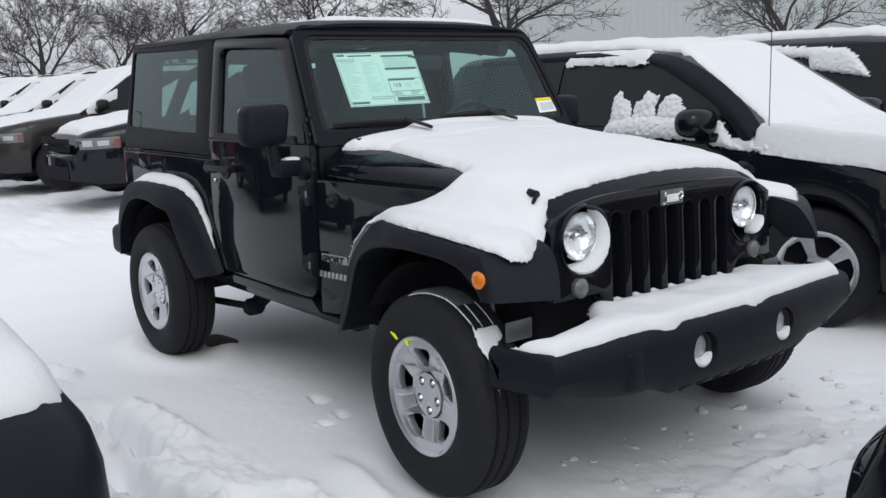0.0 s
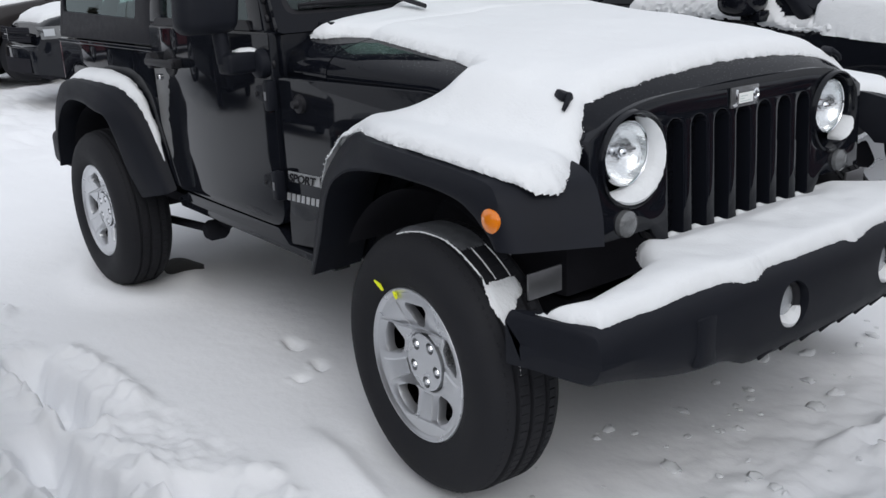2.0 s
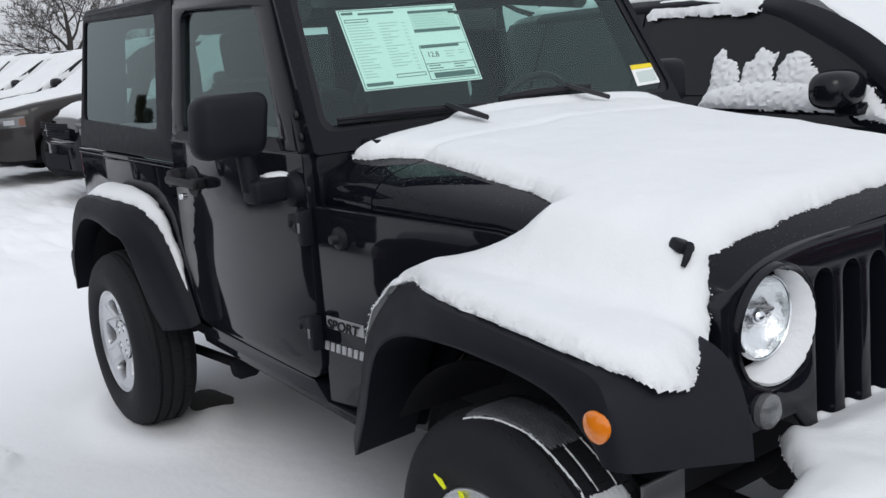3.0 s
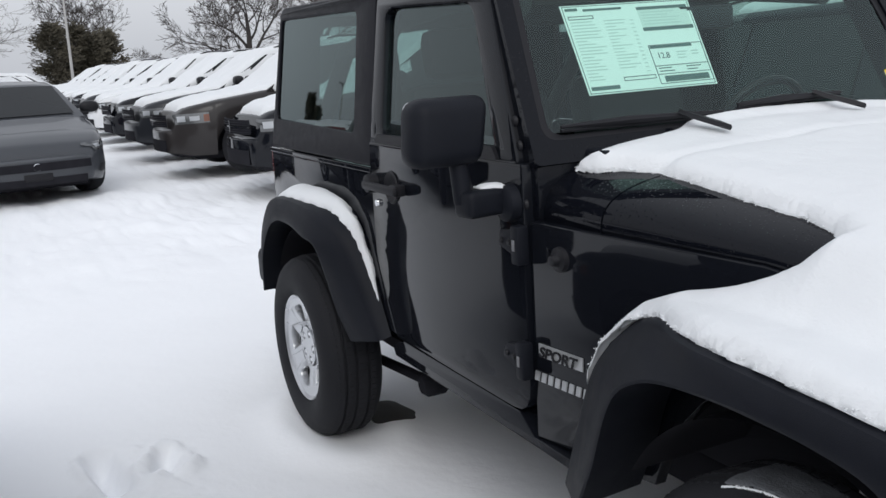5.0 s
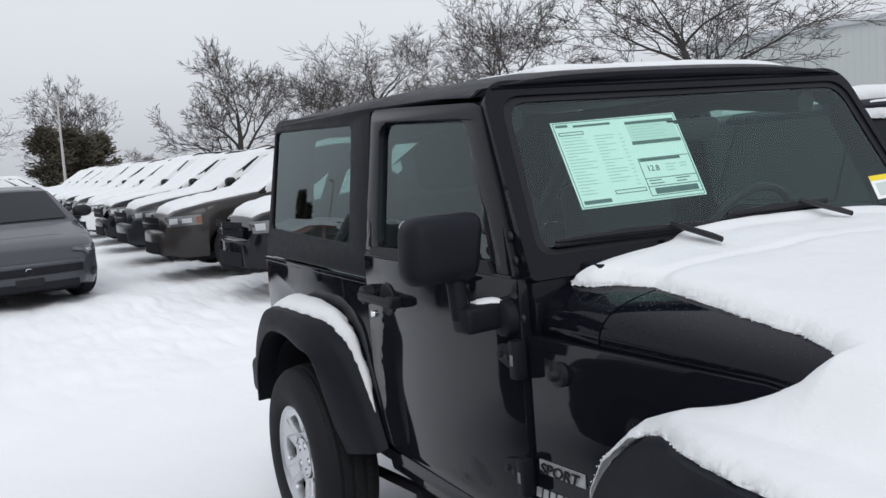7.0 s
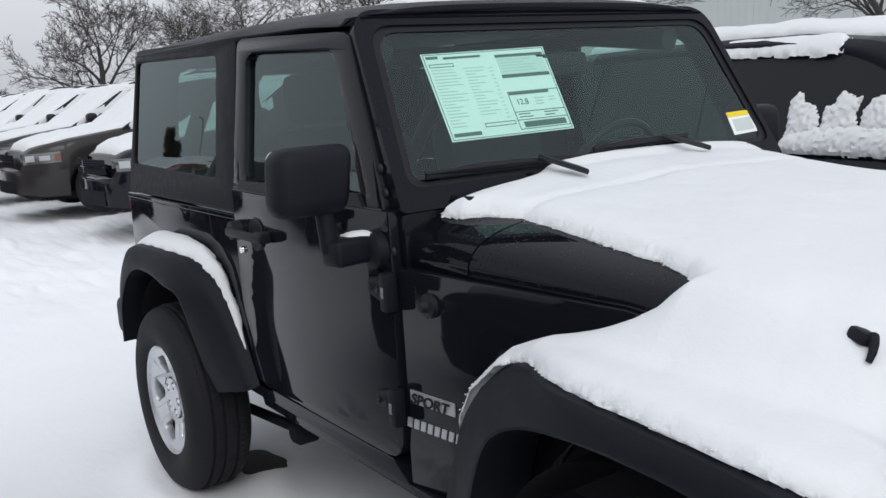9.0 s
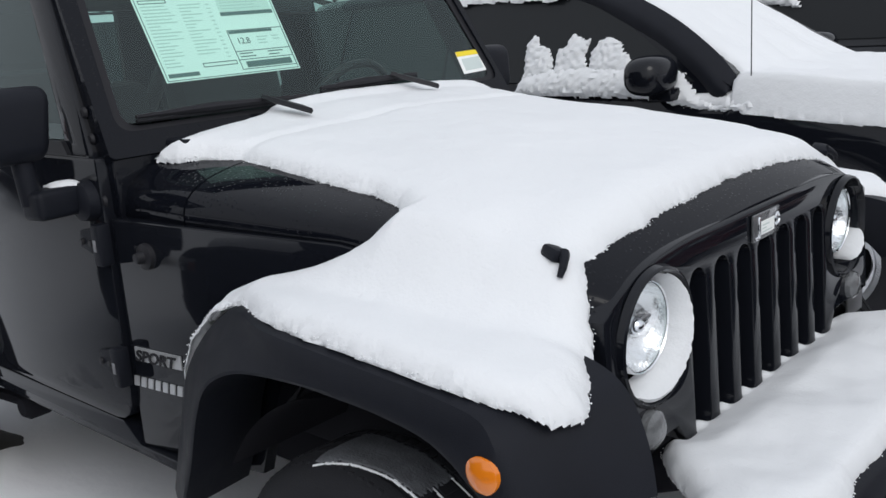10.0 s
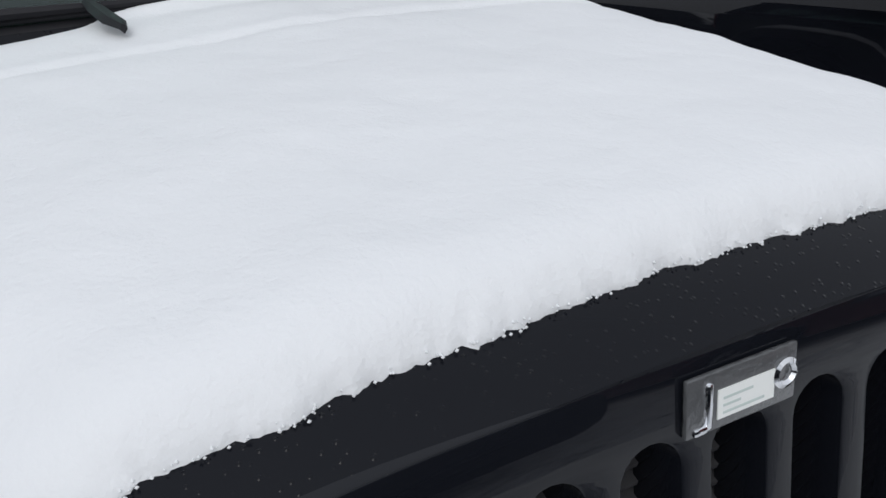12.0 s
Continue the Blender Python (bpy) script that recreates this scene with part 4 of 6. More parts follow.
for s in (-1, 1):
    at = pose(0.640, s * 0.236, 0.545, 0, 90, 0)
    fog = part("fog_lamp", moved(revolve([(0.060, -0.010), (0.060, 0.012), (0.054, 0.018), (0.048, 0.012), (0.046, 0.0), (0.0, -0.006)], 28), at), TRIM, bumper, "round fog lamp")
    part("lens", moved(revolve([(0.0, 0.014), (0.03, 0.011), (0.046, 0.002)], 24), at), CLEAR, fog)
    rows = []
    for a in np.linspace(-2.75, -0.30, 25):
        w = math.sin(math.pi * (a + 2.75) / 2.45) ** 0.5
        rows.append([(0.640 + x, s * 0.236 + math.cos(a) * r, 0.545 + math.sin(a) * r) for r, x in ((0.060, 0.004), (0.0595, 0.012 + 0.020 * w), (0.060 - 0.010 * w, 0.012 + 0.024 * w), (0.060 - (0.024 - 0.006 * math.sin(3 * a)) * w, 0.010 + 0.014 * w), (0.060 - 0.030 * w, 0.006))])
    crust = loft(rows, closed=False)
    tagged(part("fog_lamp_snow", crust, SNOW), "snow crust caught in a fog lamp", "snow")
for k in range(8):
    y = -0.315 + 0.09 * k
    part("intake_slot", moved(box((-0.004, -0.030, -0.007), (0.004, 0.030, 0.007), 0.003), pose(bumper_front(y) - 0.019, y, 0.434, 20, 22, 0)), WELL, bumper)

# wipers: blades lying at the foot of the glass, arms reaching down to the cowl
for u0, u1, v0, v1, foot in ((-0.655, -0.13, 0.092, 0.088, (-0.735, -0.262, 1.252)), (-0.07, 0.33, 0.105, 0.112, (-0.80, 0.300, 1.262))):
    a, b = [(ws_map(0.010) @ Vector((u, v, 0))) for u, v in ((u0, v0), (u1, v1))]
    wp = part("wiper", tube([a, a * 0.6 + b * 0.4 + Vector((0.006, 0, 0.004)), b], [0.005, 0.011, 0.006], 6), TRIM, offroader, "wiper resting on the windshield")
    part("blade", tube([a + Vector((0.0, 0, -0.010)), b + Vector((0.0, 0, -0.010))], 0.005, 6), RUBBER, wp)
    top, foot = a * 0.30 + b * 0.70 + Vector((0.012, 0, 0.010)), Vector(foot)
    arm = loft([[p + Vector((dx, dy, dz)) for dx, dy, dz in ((0, -w, 0), (0, -w * 0.4, 0.009), (0, w * 0.6, 0.007), (0, w, 0), (0, 0, -0.007))] for p, w in ((top, 0.008), (top * 0.7 + foot * 0.3, 0.016), (top * 0.25 + foot * 0.75, 0.019), (foot, 0.006))], caps=True)
    part("wiper_arm", arm, TRIM, wp)


# cabin: dashboard, wheel, seats, roll bars, mirror
part("dashboard", box((-1.14, -0.68, 0.95), (-0.93, 0.68, 1.22), 0.04), TRIM, offroader)
part("steering_wheel", moved(revolve([(0.185 + 0.014 * math.cos(a), 0.014 * math.sin(a)) for a in np.linspace(0, 2 * math.pi, 9)], 32), pose(-1.28, 0.36, 1.17, 0, -62, 0)), TRIM, offroader)
part("inner_mirror", box((-1.13, -0.12, 1.50), (-1.10, 0.10, 1.57), 0.015), TRIM, offroader)
for s in (-1, 1):
    st = part("front_seat", merge(box((-1.85, s * 0.36 - 0.25, 0.66), (-1.35, s * 0.36 + 0.25, 0.82), 0.05), moved(box((-0.08, -0.24, 0.0), (0.08, 0.24, 0.62), 0.06), pose(-1.86, s * 0.36, 0.76, 0, -12, 0))), SEAT, offroader)
    part("headrest", moved(box((-0.05, -0.13, 0.64), (0.05, 0.13, 0.82), 0.04), pose(-1.86, s * 0.36, 0.76, 0, -12, 0)), SEAT, st)
    part("roll_bar", tube([(-2.05, s * 0.60, 0.60), (-2.08, s * 0.60, 1.45), (-2.05, s * 0.57, 1.60), (-1.60, s * 0.56, 1.64), (-1.20, s * 0.58, 1.60)], 0.04, 10), SEAT, offroader)
    part("roll_bar", tube([(-2.07, s * 0.58, 1.58), (-2.55, s * 0.58, 1.50), (-2.95, s * 0.60, 1.10)], 0.035, 10), SEAT, offroader)
part("roll_bar", tube([(-2.06, -0.57, 1.60), (-2.06, 0.57, 1.60)], 0.04, 10), SEAT, offroader)
part("rear_seat", merge(box((-2.75, -0.50, 0.70), (-2.35, 0.50, 0.85), 0.05), box((-2.85, -0.50, 0.80), (-2.70, 0.50, 1.28), 0.06)), SEAT, offroader)


# wheels
def wheel_meshes():
    tyre = revolve([(0.208, 0.092), (0.213, 0.104), (0.224, 0.114), (0.250, 0.123), (0.285, 0.126), (0.312, 0.121), (0.332, 0.111), (0.346, 0.098), (0.355, 0.083), (0.360, 0.066), (0.361, 0.060), (0.352, 0.058), (0.352, 0.050), (0.363, 0.048), (0.364, 0.018), (0.355, 0.016), (0.355, 0.008), (0.364, 0.006),
                    (0.364, -0.030), (0.355, -0.032), (0.355, -0.040), (0.363, -0.042), (0.360, -0.066), (0.355, -0.080), (0.344, -0.092), (0.325, -0.103), (0.262, -0.110), (0.208, -0.092), (0.19, 0.0)], 80)
    lugs = []
    for k in range(92):
        a = 360 * k / 92
        for y0, y1 in ((0.064, 0.084), (-0.086, -0.064)):
            lugs.append(moved(box((-0.008, 0.332, y0), (0.008, 0.3572 if y0 > 0 else 0.352, y1), 0.003, 1), pose(0, 0, 0, 0, 0, a)))
        for y0, y1, da in ((0.020, 0.046, 0.0), (-0.028, 0.004, 1.4), (-0.063, -0.044, 2.6)):
            # tread blocks parted by fine sipes
            lugs.append(moved(box((-0.0108, 0.350, y0), (0.0108, 0.3652, y1), 0.0012, 1), pose(0, 0, 0, 0, 0, a + da)))
    holes = []
    for k in range(5):
        a0 = 90 + 72 * k
        quad = [(0.103, -9), (0.132, -14), (0.160, -18.5), (0.170, -13), (0.173, 0), (0.170, 13), (0.160, 18.5), (0.132, 14), (0.103, 9)]
        holes.append(rounded([(r * math.cos(radians(a0 + d)), r * math.sin(radians(a0 + d))) for r, d in quad], 0.009, 3))
    hub_r = 0.0835

    def dish(r):
        return 0.073 + 0.024 * max(0.0, (r - 0.085) / 0.10)
    disc = plate(circle(0, 0, 0.203, 60), holes + [circle(0, 0, hub_r, 48)], 0.030, 0.007)
    for v in disc.verts:
        v.co.z += dish(math.hypot(v.co.x, v.co.y))
    pads = []
    for k in range(5):
        # a broad raised land with sloping sides along each spoke
        rows = []
        for r, w in ((0.089, 0.020), (0.110, 0.021), (0.145, 0.024), (0.172, 0.031), (0.184, 0.040)):
            h = 0.0045 if r < 0.18 else 0.0005
            rows.append([(r, -w - 0.007, dish(r) - 0.002), (r, -w, dish(r) + h), (r, w, dish(r) + h), (r, w + 0.007, dish(r) - 0.002)])
        pads.append(moved(loft(rows, caps=True), pose(0, 0, 0, 0, 0, 126 + 72 * k)))
    lip = revolve([(0.186, 0.096), (0.196, 0.099), (0.202, 0.105), (0.207, 0.108), (0.211, 0.108), (0.214, 0.104), (0.214, 0.090), (0.206, 0.05)], 60)
    pocket = revolve([(0.0, 0.056), (0.086, 0.056), (0.086, 0.070)], 40)
    disc = merge(disc, *pads)
    cap = moved(plate(circle(0, 0, 0.079, 48), [circle(0.056 * math.cos(radians(54 + 72 * k)), 0.056 * math.sin(radians(54 + 72 * k)), 0.0165, 18) for k in range(5)], 0.016), pose(0, 0, 0.0785))
    nut = revolve([(0, 0.022), (0.008, 0.021), (0.0115, 0.016), (0.0125, 0.0)], 6)
    brake = revolve([(0.0, 0.040), (0.078, 0.040), (0.080, 0.026), (0.155, 0.020), (0.155, 0.0)], 32)
    return (finish(tyre, "tyre", RUBBER, 28), finish(merge(*lugs), "tread", RUBBER, 28), finish(merge(disc, lip), "rim", ALLOY, 30), finish(merge(cap, pocket), "cap", ALLOY), finish(nut, "nut", CHROME), finish(brake, "brake", WELL))


W_TYRE, W_TREAD, W_RIM, W_CAP, W_NUT, W_BRAKE = wheel_meshes()


def offroad_wheel(m, turn):
    hub = new("wheel", W_TYRE)
    hub.parent = offroader
    hub.matrix_world = m @ pose(0, 0, 0, 0, 0, turn)
    tagged(hub, "all-terrain tyre on a five-spoke silver alloy rim")
    tread = new("tread", W_TREAD)
    tread.parent = hub
    tagged(tread, kind="stuff")
    for nm, me in (("rim", W_RIM), ("hub_cap", W_CAP), ("brake", W_BRAKE)):
        o = new(nm, me)
        o.parent = hub
    for k in range(5):
        o = new("lug_nut", W_NUT)
        o.parent = hub
        a = radians(54 + 72 * k)
        o.matrix_local = pose(0.056 * math.cos(a), 0.056 * math.sin(a), 0.057)
    return hub


TURN = {(-1, 0.0): 6, (-1, -2.424): 18, (1, 0.0): 33, (1, -2.424): 50}
for side in (-1, 1):
    for cx in (0.0, -2.424):
        # the front wheels are turned a little to the right
        offroad_wheel(pose(cx, side * 0.806, 0.372 if cx > -1 else 0.362, 0, 0, -3.4 if cx > -1 else 0) @ pose(0, 0, 0, 90 if side < 0 else -90, 0, 0), TURN[(side, cx)])
spare = offroad_wheel(pose(-3.27, 0.05, 0.95, 0, -90, 0), 0)
# yellow inspection strokes on the near front tyre
for (x0, z0, x1, z1, off), words_ in (((-0.156, 0.203, -0.118, 0.185, 0.123), "yellow chalk stroke on the tyre"), ((-0.092, 0.184, -0.078, 0.166, 0.1055), "yellow chalk stroke on the rim")):
    a, b = [pose(0, -0.806, 0.372, 0, 0, -3.4) @ Vector((x, -off, z)) for x, z in ((x0, z0), (x1, z1))]
    part("paint_mark", tube([a, (a + b) / 2 + Vector((0.002, 0, 0.001)), b], [0.004, 0.006, 0.004], 6), YELLOW, offroader, words_)

# window sheet inside the windshield, and the tag
def on_glass(name, poly, material, off, parent, label=""):
    return part(name, moved(plate(poly, (), 0.0008), ws_map(off)), material, parent, label)


sheet = thing("price_sheet", "printed price sheet taped inside the windshield", "paper")
q = [Vector((-0.510, 0.457)), Vector((-0.066, 0.468)), Vector((-0.075, 0.191)), Vector((-0.512, 0.187))]


def on_sheet(u, v):
    p = (q[0] * (1 - u) + q[1] * u) * (1 - v) + (q[3] * (1 - u) + q[2] * u) * v
    return (p.x, p.y)


def sheet_rect(u0, v0, u1, v1):
    return [on_sheet(u0, v1), on_sheet(u1, v1), on_sheet(u1, v0), on_sheet(u0, v0)]


on_glass("page", sheet_rect(0, 0, 1, 1), PAPER, -0.024, sheet)
PALE = mat("pale_print", (0.70, 0.75, 0.72), 0.7)
on_glass("print_panel", sheet_rect(0.57, 0.10, 0.965, 0.30), PALE, -0.0234, sheet)
for u0, v0, u1, v1 in [(0.565, 0.065, 0.97, 0.098), (0.565, 0.305, 0.97, 0.345), (0.565, 0.520, 0.90, 0.550), (0.60, 0.865, 0.955, 0.930), (0.03, 0.915, 0.24, 0.955)]:
    on_glass("print_bar", sheet_rect(u0, v0, u1, v1), INK, -0.0230, sheet)
# thin frames round the rating box and the small notes
for u0, v0, u1, v1 in [(0.555, 0.510, 0.985, 0.950), (0.555, 0.745, 0.985, 0.845), (0.29, 0.835, 0.535, 0.880), (0.035, 0.125, 0.22, 0.165)]:
    for a in ((u0, v0, u1, v0 + 0.007), (u0, v1 - 0.007, u1, v1), (u0, v0 + 0.007, u0 + 0.004, v1 - 0.007), (u1 - 0.004, v0 + 0.007, u1, v1 - 0.007)):
        on_glass("frame_line", sheet_rect(*a), INK, -0.0230, sheet)
random.seed(5)
for col, n in (((0.04, 0.25), 19), ((0.29, 0.46), 16)):
    for k in range(n):
        v = 0.19 + 0.036 * k
        on_glass("print_line", sheet_rect(col[0], v, col[0] + (col[1] - col[0]) * random.uniform(0.35, 1), v + 0.009), GREYINK, -0.0232, sheet)
for k in range(14):
    v = 0.20 + 0.045 * k
    on_glass("print_line", sheet_rect(0.485, v, 0.51, v + 0.009), GREYINK, -0.0232, sheet)
for u0, v0, n, w in ((0.59, 0.125, 5, 0.30), (0.76, 0.60, 3, 0.09), (0.88, 0.60, 2, 0.08), (0.58, 0.77, 2, 0.16), (0.80, 0.77, 2, 0.14)):
    for k in range(n):
        on_glass("print_line", sheet_rect(u0, v0 + 0.034 * k, u0 + w * random.uniform(0.6, 1), v0 + 0.034 * k + 0.010), INK if v0 > 0.7 else GREYINK, -0.0230, sheet)
on_glass("print_line", sheet_rect(0.03, 0.035, 0.12, 0.065), INK, -0.0232, sheet)
for r4 in ((0.012, 0.012, 0.988, 0.018), (0.012, 0.982, 0.988, 0.988), (0.012, 0.018, 0.016, 0.982), (0.984, 0.018, 0.988, 0.982)):
    on_glass("border_line", sheet_rect(*r4), INK, -0.0232, sheet)
on_glass("print_line", sheet_rect(0.16, 0.05, 0.45, 0.075), INK, -0.0232, sheet)


def lettering(name, text, size, m, material, parent, extrude=0.001, bold=0.0):
    cu = bpy.data.curves.new(name, "FONT")
    cu.body, cu.size, cu.extrude, cu.offset = text, size, extrude, bold
    tmp = bpy.data.objects.new("tmp", cu)
    me = bpy.data.meshes.new_from_object(tmp)
    bpy.data.objects.remove(tmp)
    me.materials.append(material)
    me.transform(m)
    ob = new(name, me)
    ob.parent = parent
    return ob


c0 = on_sheet(0.60, 0.665)
lettering("number", "12.8", 0.026, ws_map(-0.0232) @ pose(c0[0], c0[1], 0), INK, sheet, 0.0003)

tag = thing("window_tag", "white card with a yellow band on the windshield", "card")
tq = [(0.576, 0.099), (0.700, 0.104), (0.706, 0.184), (0.582, 0.181)]
on_glass("card", tq, PAPER, -0.0105, tag)
on_glass("band", [(0.5805, 0.163), (0.7045, 0.167), (0.706, 0.184), (0.582, 0.181)], TAGYELLOW, -0.0094, tag)
on_glass("print_block", [(0.592, 0.110), (0.686, 0.114), (0.690, 0.158), (0.596, 0.154)], GREYINK, -0.0094, tag)

# side badges
bd = part("trim_badge", panel([(-0.872, 0.715), (-0.872, 0.749), (-0.708, 0.749), (-0.708, 0.715)], (), -0.7715, 0.003, taper=0.115), BADGE, offroader, "silver side badge")
lettering("lettering", "SPORT", 0.046, pose(-0.868, -0.7680, 0.7165, 90, 0, 6.5) @ Matrix(((1.02, 0.25, 0, 0), (0, 0.86, 0, 0), (0, 0, 1, 0), (0, 0, 0, 1))), TRIM, bd, 0.001, 0.0012)
for k in range(8):
    x = -0.893 + 0.026 * k
    part("badge_bar", panel([(x, 0.648), (x + 0.005, 0.673), (x + 0.022, 0.673), (x + 0.017, 0.648)], (), -0.7715, 0.003, taper=0.115), BADGE, bd)


# ---- snow lying on the off-roader ----
def front_surface(x, y):
    """Top of hood and fender with the step between them eased, as snow bridges it."""
    hw = hood_half(min(x, 0.352))
    a = abs(y)
    zf = curve(x, [-0.70, -0.63, -0.56, -0.45, -0.335, -0.18, 0, 0.15, 0.27, 0.36, 0.43, 0.475], [0.50, 0.748, 0.835, 0.918, 0.956, 0.962, 0.957, 0.949, 0.938, 0.922, 0.890, 0.83]) + 0.002
    zh = hood_top(min(x, 0.352), min(a, hw * 0.93)) + 0.002
    if x > 0.33:
        zh -= (x - 0.33) * 1.2
    zs = zh
    if x < 0.02:
        zs = min(zh, curve(x, [-0.48, -0.30, -0.18, -0.06, 0.02], [0.90, 0.985, 1.040, 1.105, 1.16]))
    zh += (zs - zh) * smooth01((a - (hw - 0.10)) / 0.06)
    k = smooth01((a - (hw - 0.05)) / 0.17)
    z = (1 - k) * zh + k * zf - 0.010 * smooth01((x - 0.05) / 0.1) * smooth01((a - 0.48) / 0.08) * (1 - smooth01((a - 0.68) / 0.06))
    if a < hw * 0.9:
        z -= 0.006 * math.exp(-((x + 0.66) / 0.022) ** 2)
    return hood_top(x, a) + 0.002 + 0.008 * smooth01((-0.70 - x) / 0.12) + 0.028 * smooth01((-0.845 - x) / 0.08) * smooth01((y + 0.34) / 0.1) - 0.008 * math.exp(-((x + 0.66) / 0.022) ** 2) if x < -0.45 and a < hw else z


hood_plan = [(0.268, -0.55), (0.276, -0.40), (0.275, -0.2), (0.268, 0.0), (0.268, 0.40), (0.266, 0.57), (0.30, 0.66), (0.38, 0.78), (0.30, 0.90), (-0.30, 0.905), (-0.45, 0.80), (-0.80, 0.72), (-0.955, 0.70),
             (-0.935, 0.50), (-0.928, 0.30), (-0.928, 0.0), (-0.920, -0.20), (-0.90, -0.30), (-0.878, -0.40), (-0.862, -0.642), (-0.80, -0.628), (-0.75, -0.582), (-0.67, -0.545), (-0.50, -0.552), (-0.33, -0.560), (-0.22, -0.562), (-0.14, -0.580), (-0.108, -0.605), (-0.14, -0.655),
             (-0.25, -0.69), (-0.40, -0.715), (-0.50, -0.735), (-0.545, -0.765), (-0.50, -0.79), (-0.41, -0.80), (-0.33, -0.822), (-0.25, -0.862), (-0.15, -0.892), (-0.05, -0.902), (0.15, -0.908), (0.26, -0.905), (0.335, -0.890), (0.40, -0.858), (0.418, -0.80), (0.395, -0.74), (0.36, -0.69), (0.325, -0.635)]
snow_sheet("hood_snow", "thick fresh snow over the hood and fender", lambda x, y: front_surface(x, y) + 0.004 * smooth01((y + 0.25) / 0.35) * (1 - smooth01((y - 0.58) / 0.14)) * smooth01((0.22 - x) / 0.4) * smooth01((x + 0.95) / 0.2), hood_plan, 0.034, res=0.0052, edge=0.016, rough=0.0080, lump=0.006, crumbs=0.007, grains=0.5)


snow_sheet("flare_back_snow", "thin snow on the back slope of the front flare", lambda x, y: curve(x, [-0.70, -0.672, -0.63, -0.56, -0.45, -0.335], [0.50, 0.62, 0.748, 0.835, 0.918, 0.956]) + 0.002, [(-0.640, -0.774), (-0.56, -0.772), (-0.43, -0.772), (-0.40, -0.82), (-0.46, -0.815), (-0.56, -0.803), (-0.635, -0.786)], 0.014, res=0.004, edge=0.008, rough=0.003, seed=14.0, lump=0.003, grains=0.3)


def bumper_surface(x, y):
    return bumper_top(y) + 0.002 - curve(x - bumper_front(y), [-0.05, -0.028, -0.012, 0.0, 0.03], [0, 0.006, 0.02, 0.06, 0.12])


bumper_plan = [(0.44, -0.900), (0.53, -0.885), (0.60, -0.855), (0.632, -0.80), (0.646, -0.72), (0.662, -0.62), (0.684, -0.545), (0.680, -0.475), (0.690, -0.42), (0.694, -0.37), (0.672, -0.32), (0.676, -0.236), (0.680, -0.10), (0.682, 0.01), (0.698, 0.06), (0.690, 0.20), (0.672, 0.29), (0.676, 0.376), (0.652, 0.50), (0.632, 0.62), (0.612, 0.76), (0.58, 0.86), (0.50, 0.90),
               (0.43, 0.87), (0.49, 0.76), (0.47, 0.62), (0.40, 0.52), (0.345, 0.46), (0.318, 0.38), (0.316, 0.0), (0.318, -0.38), (0.345, -0.44), (0.385, -0.49), (0.455, -0.545), (0.482, -0.652), (0.500, -0.807), (0.47, -0.89)]
bumper_plan = [(min(x, bumper_front(y) - (0.018 if abs(y + 0.40) < 0.05 or abs(y - 0.10) < 0.08 else 0.034)), y) for x, y in bumper_plan]
snow_sheet("bumper_snow", "drift of snow on the front bumper", lambda x, y: bumper_surface(x, y) + 0.006 * (1 - smooth01((x - 0.37) / 0.25)) * (1 - smooth01((abs(y) - 0.42) / 0.2)) - (0.022 * (1 - smooth01((x - 0.345) / 0.10)) - 0.014 * math.cos(y * 20 * math.pi) * (1 - smooth01((x - 0.338) / 0.026))) * (1 - smooth01((abs(y) - 0.36) / 0.08)), bumper_plan, 0.036, res=0.005, edge=0.016, rough=0.004, seed=4.0, lump=0.016, crumbs=0.005, grains=0.12)


def roof_surface(x, y):
    return 1.752 - 0.055 * abs(y / 0.715) ** 6 - 0.012 * (y / 0.715) ** 2 - 0.03 * max(0, (x + 1.30) / 0.12) - 0.03 * max(0, (-2.8 - x) / 0.2)


snow_sheet("roof_snow", "thin snow on the hardtop roof", roof_surface, [(-1.30, -0.42), (-1.27, 0.60), (-2.9, 0.62), (-2.9, -0.1), (-2.2, -0.36)], 0.014, res=0.03, edge=0.03, seed=8.0)


def flare_surface(x, y):
    return curve(x, [-2.93, -2.90, -2.83, -2.70, -2.55, -2.33, -2.15, -2.025, -1.945, -1.885], [0.52, 0.70, 0.84, 0.935, 0.972, 0.975, 0.955, 0.893, 0.775, 0.650]) - 0.13 * max(0.0, abs(y) - 0.79) + 0.003


for s in (-1, 1):
    snow_sheet("flare_snow", "strip of snow on the rear fender flare", flare_surface, [(-2.78, s * 0.772), (-2.75, s * 0.87), (-2.5, s * 0.898), (-2.3, s * 0.888), (-2.15, s * 0.845), (-2.02, s * 0.812), (-1.93, s * 0.795), (-1.885, s * 0.783), (-1.93, s * 0.772)], 0.03, res=0.009, edge=0.018, rough=0.010, seed=3.0 + s)
snow_sheet("mirror_snow", "small cap of snow on the mirror arm", lambda x, y: 1.142 - 0.6 * max(0.0, abs(x + 0.975) - 0.026), [(-0.998, -0.860), (-0.972, -0.855), (-0.950, -0.82), (-0.945, -0.79), (-0.990, -0.79), (-0.998, -0.82)], 0.014, res=0.006, edge=0.012, seed=5)
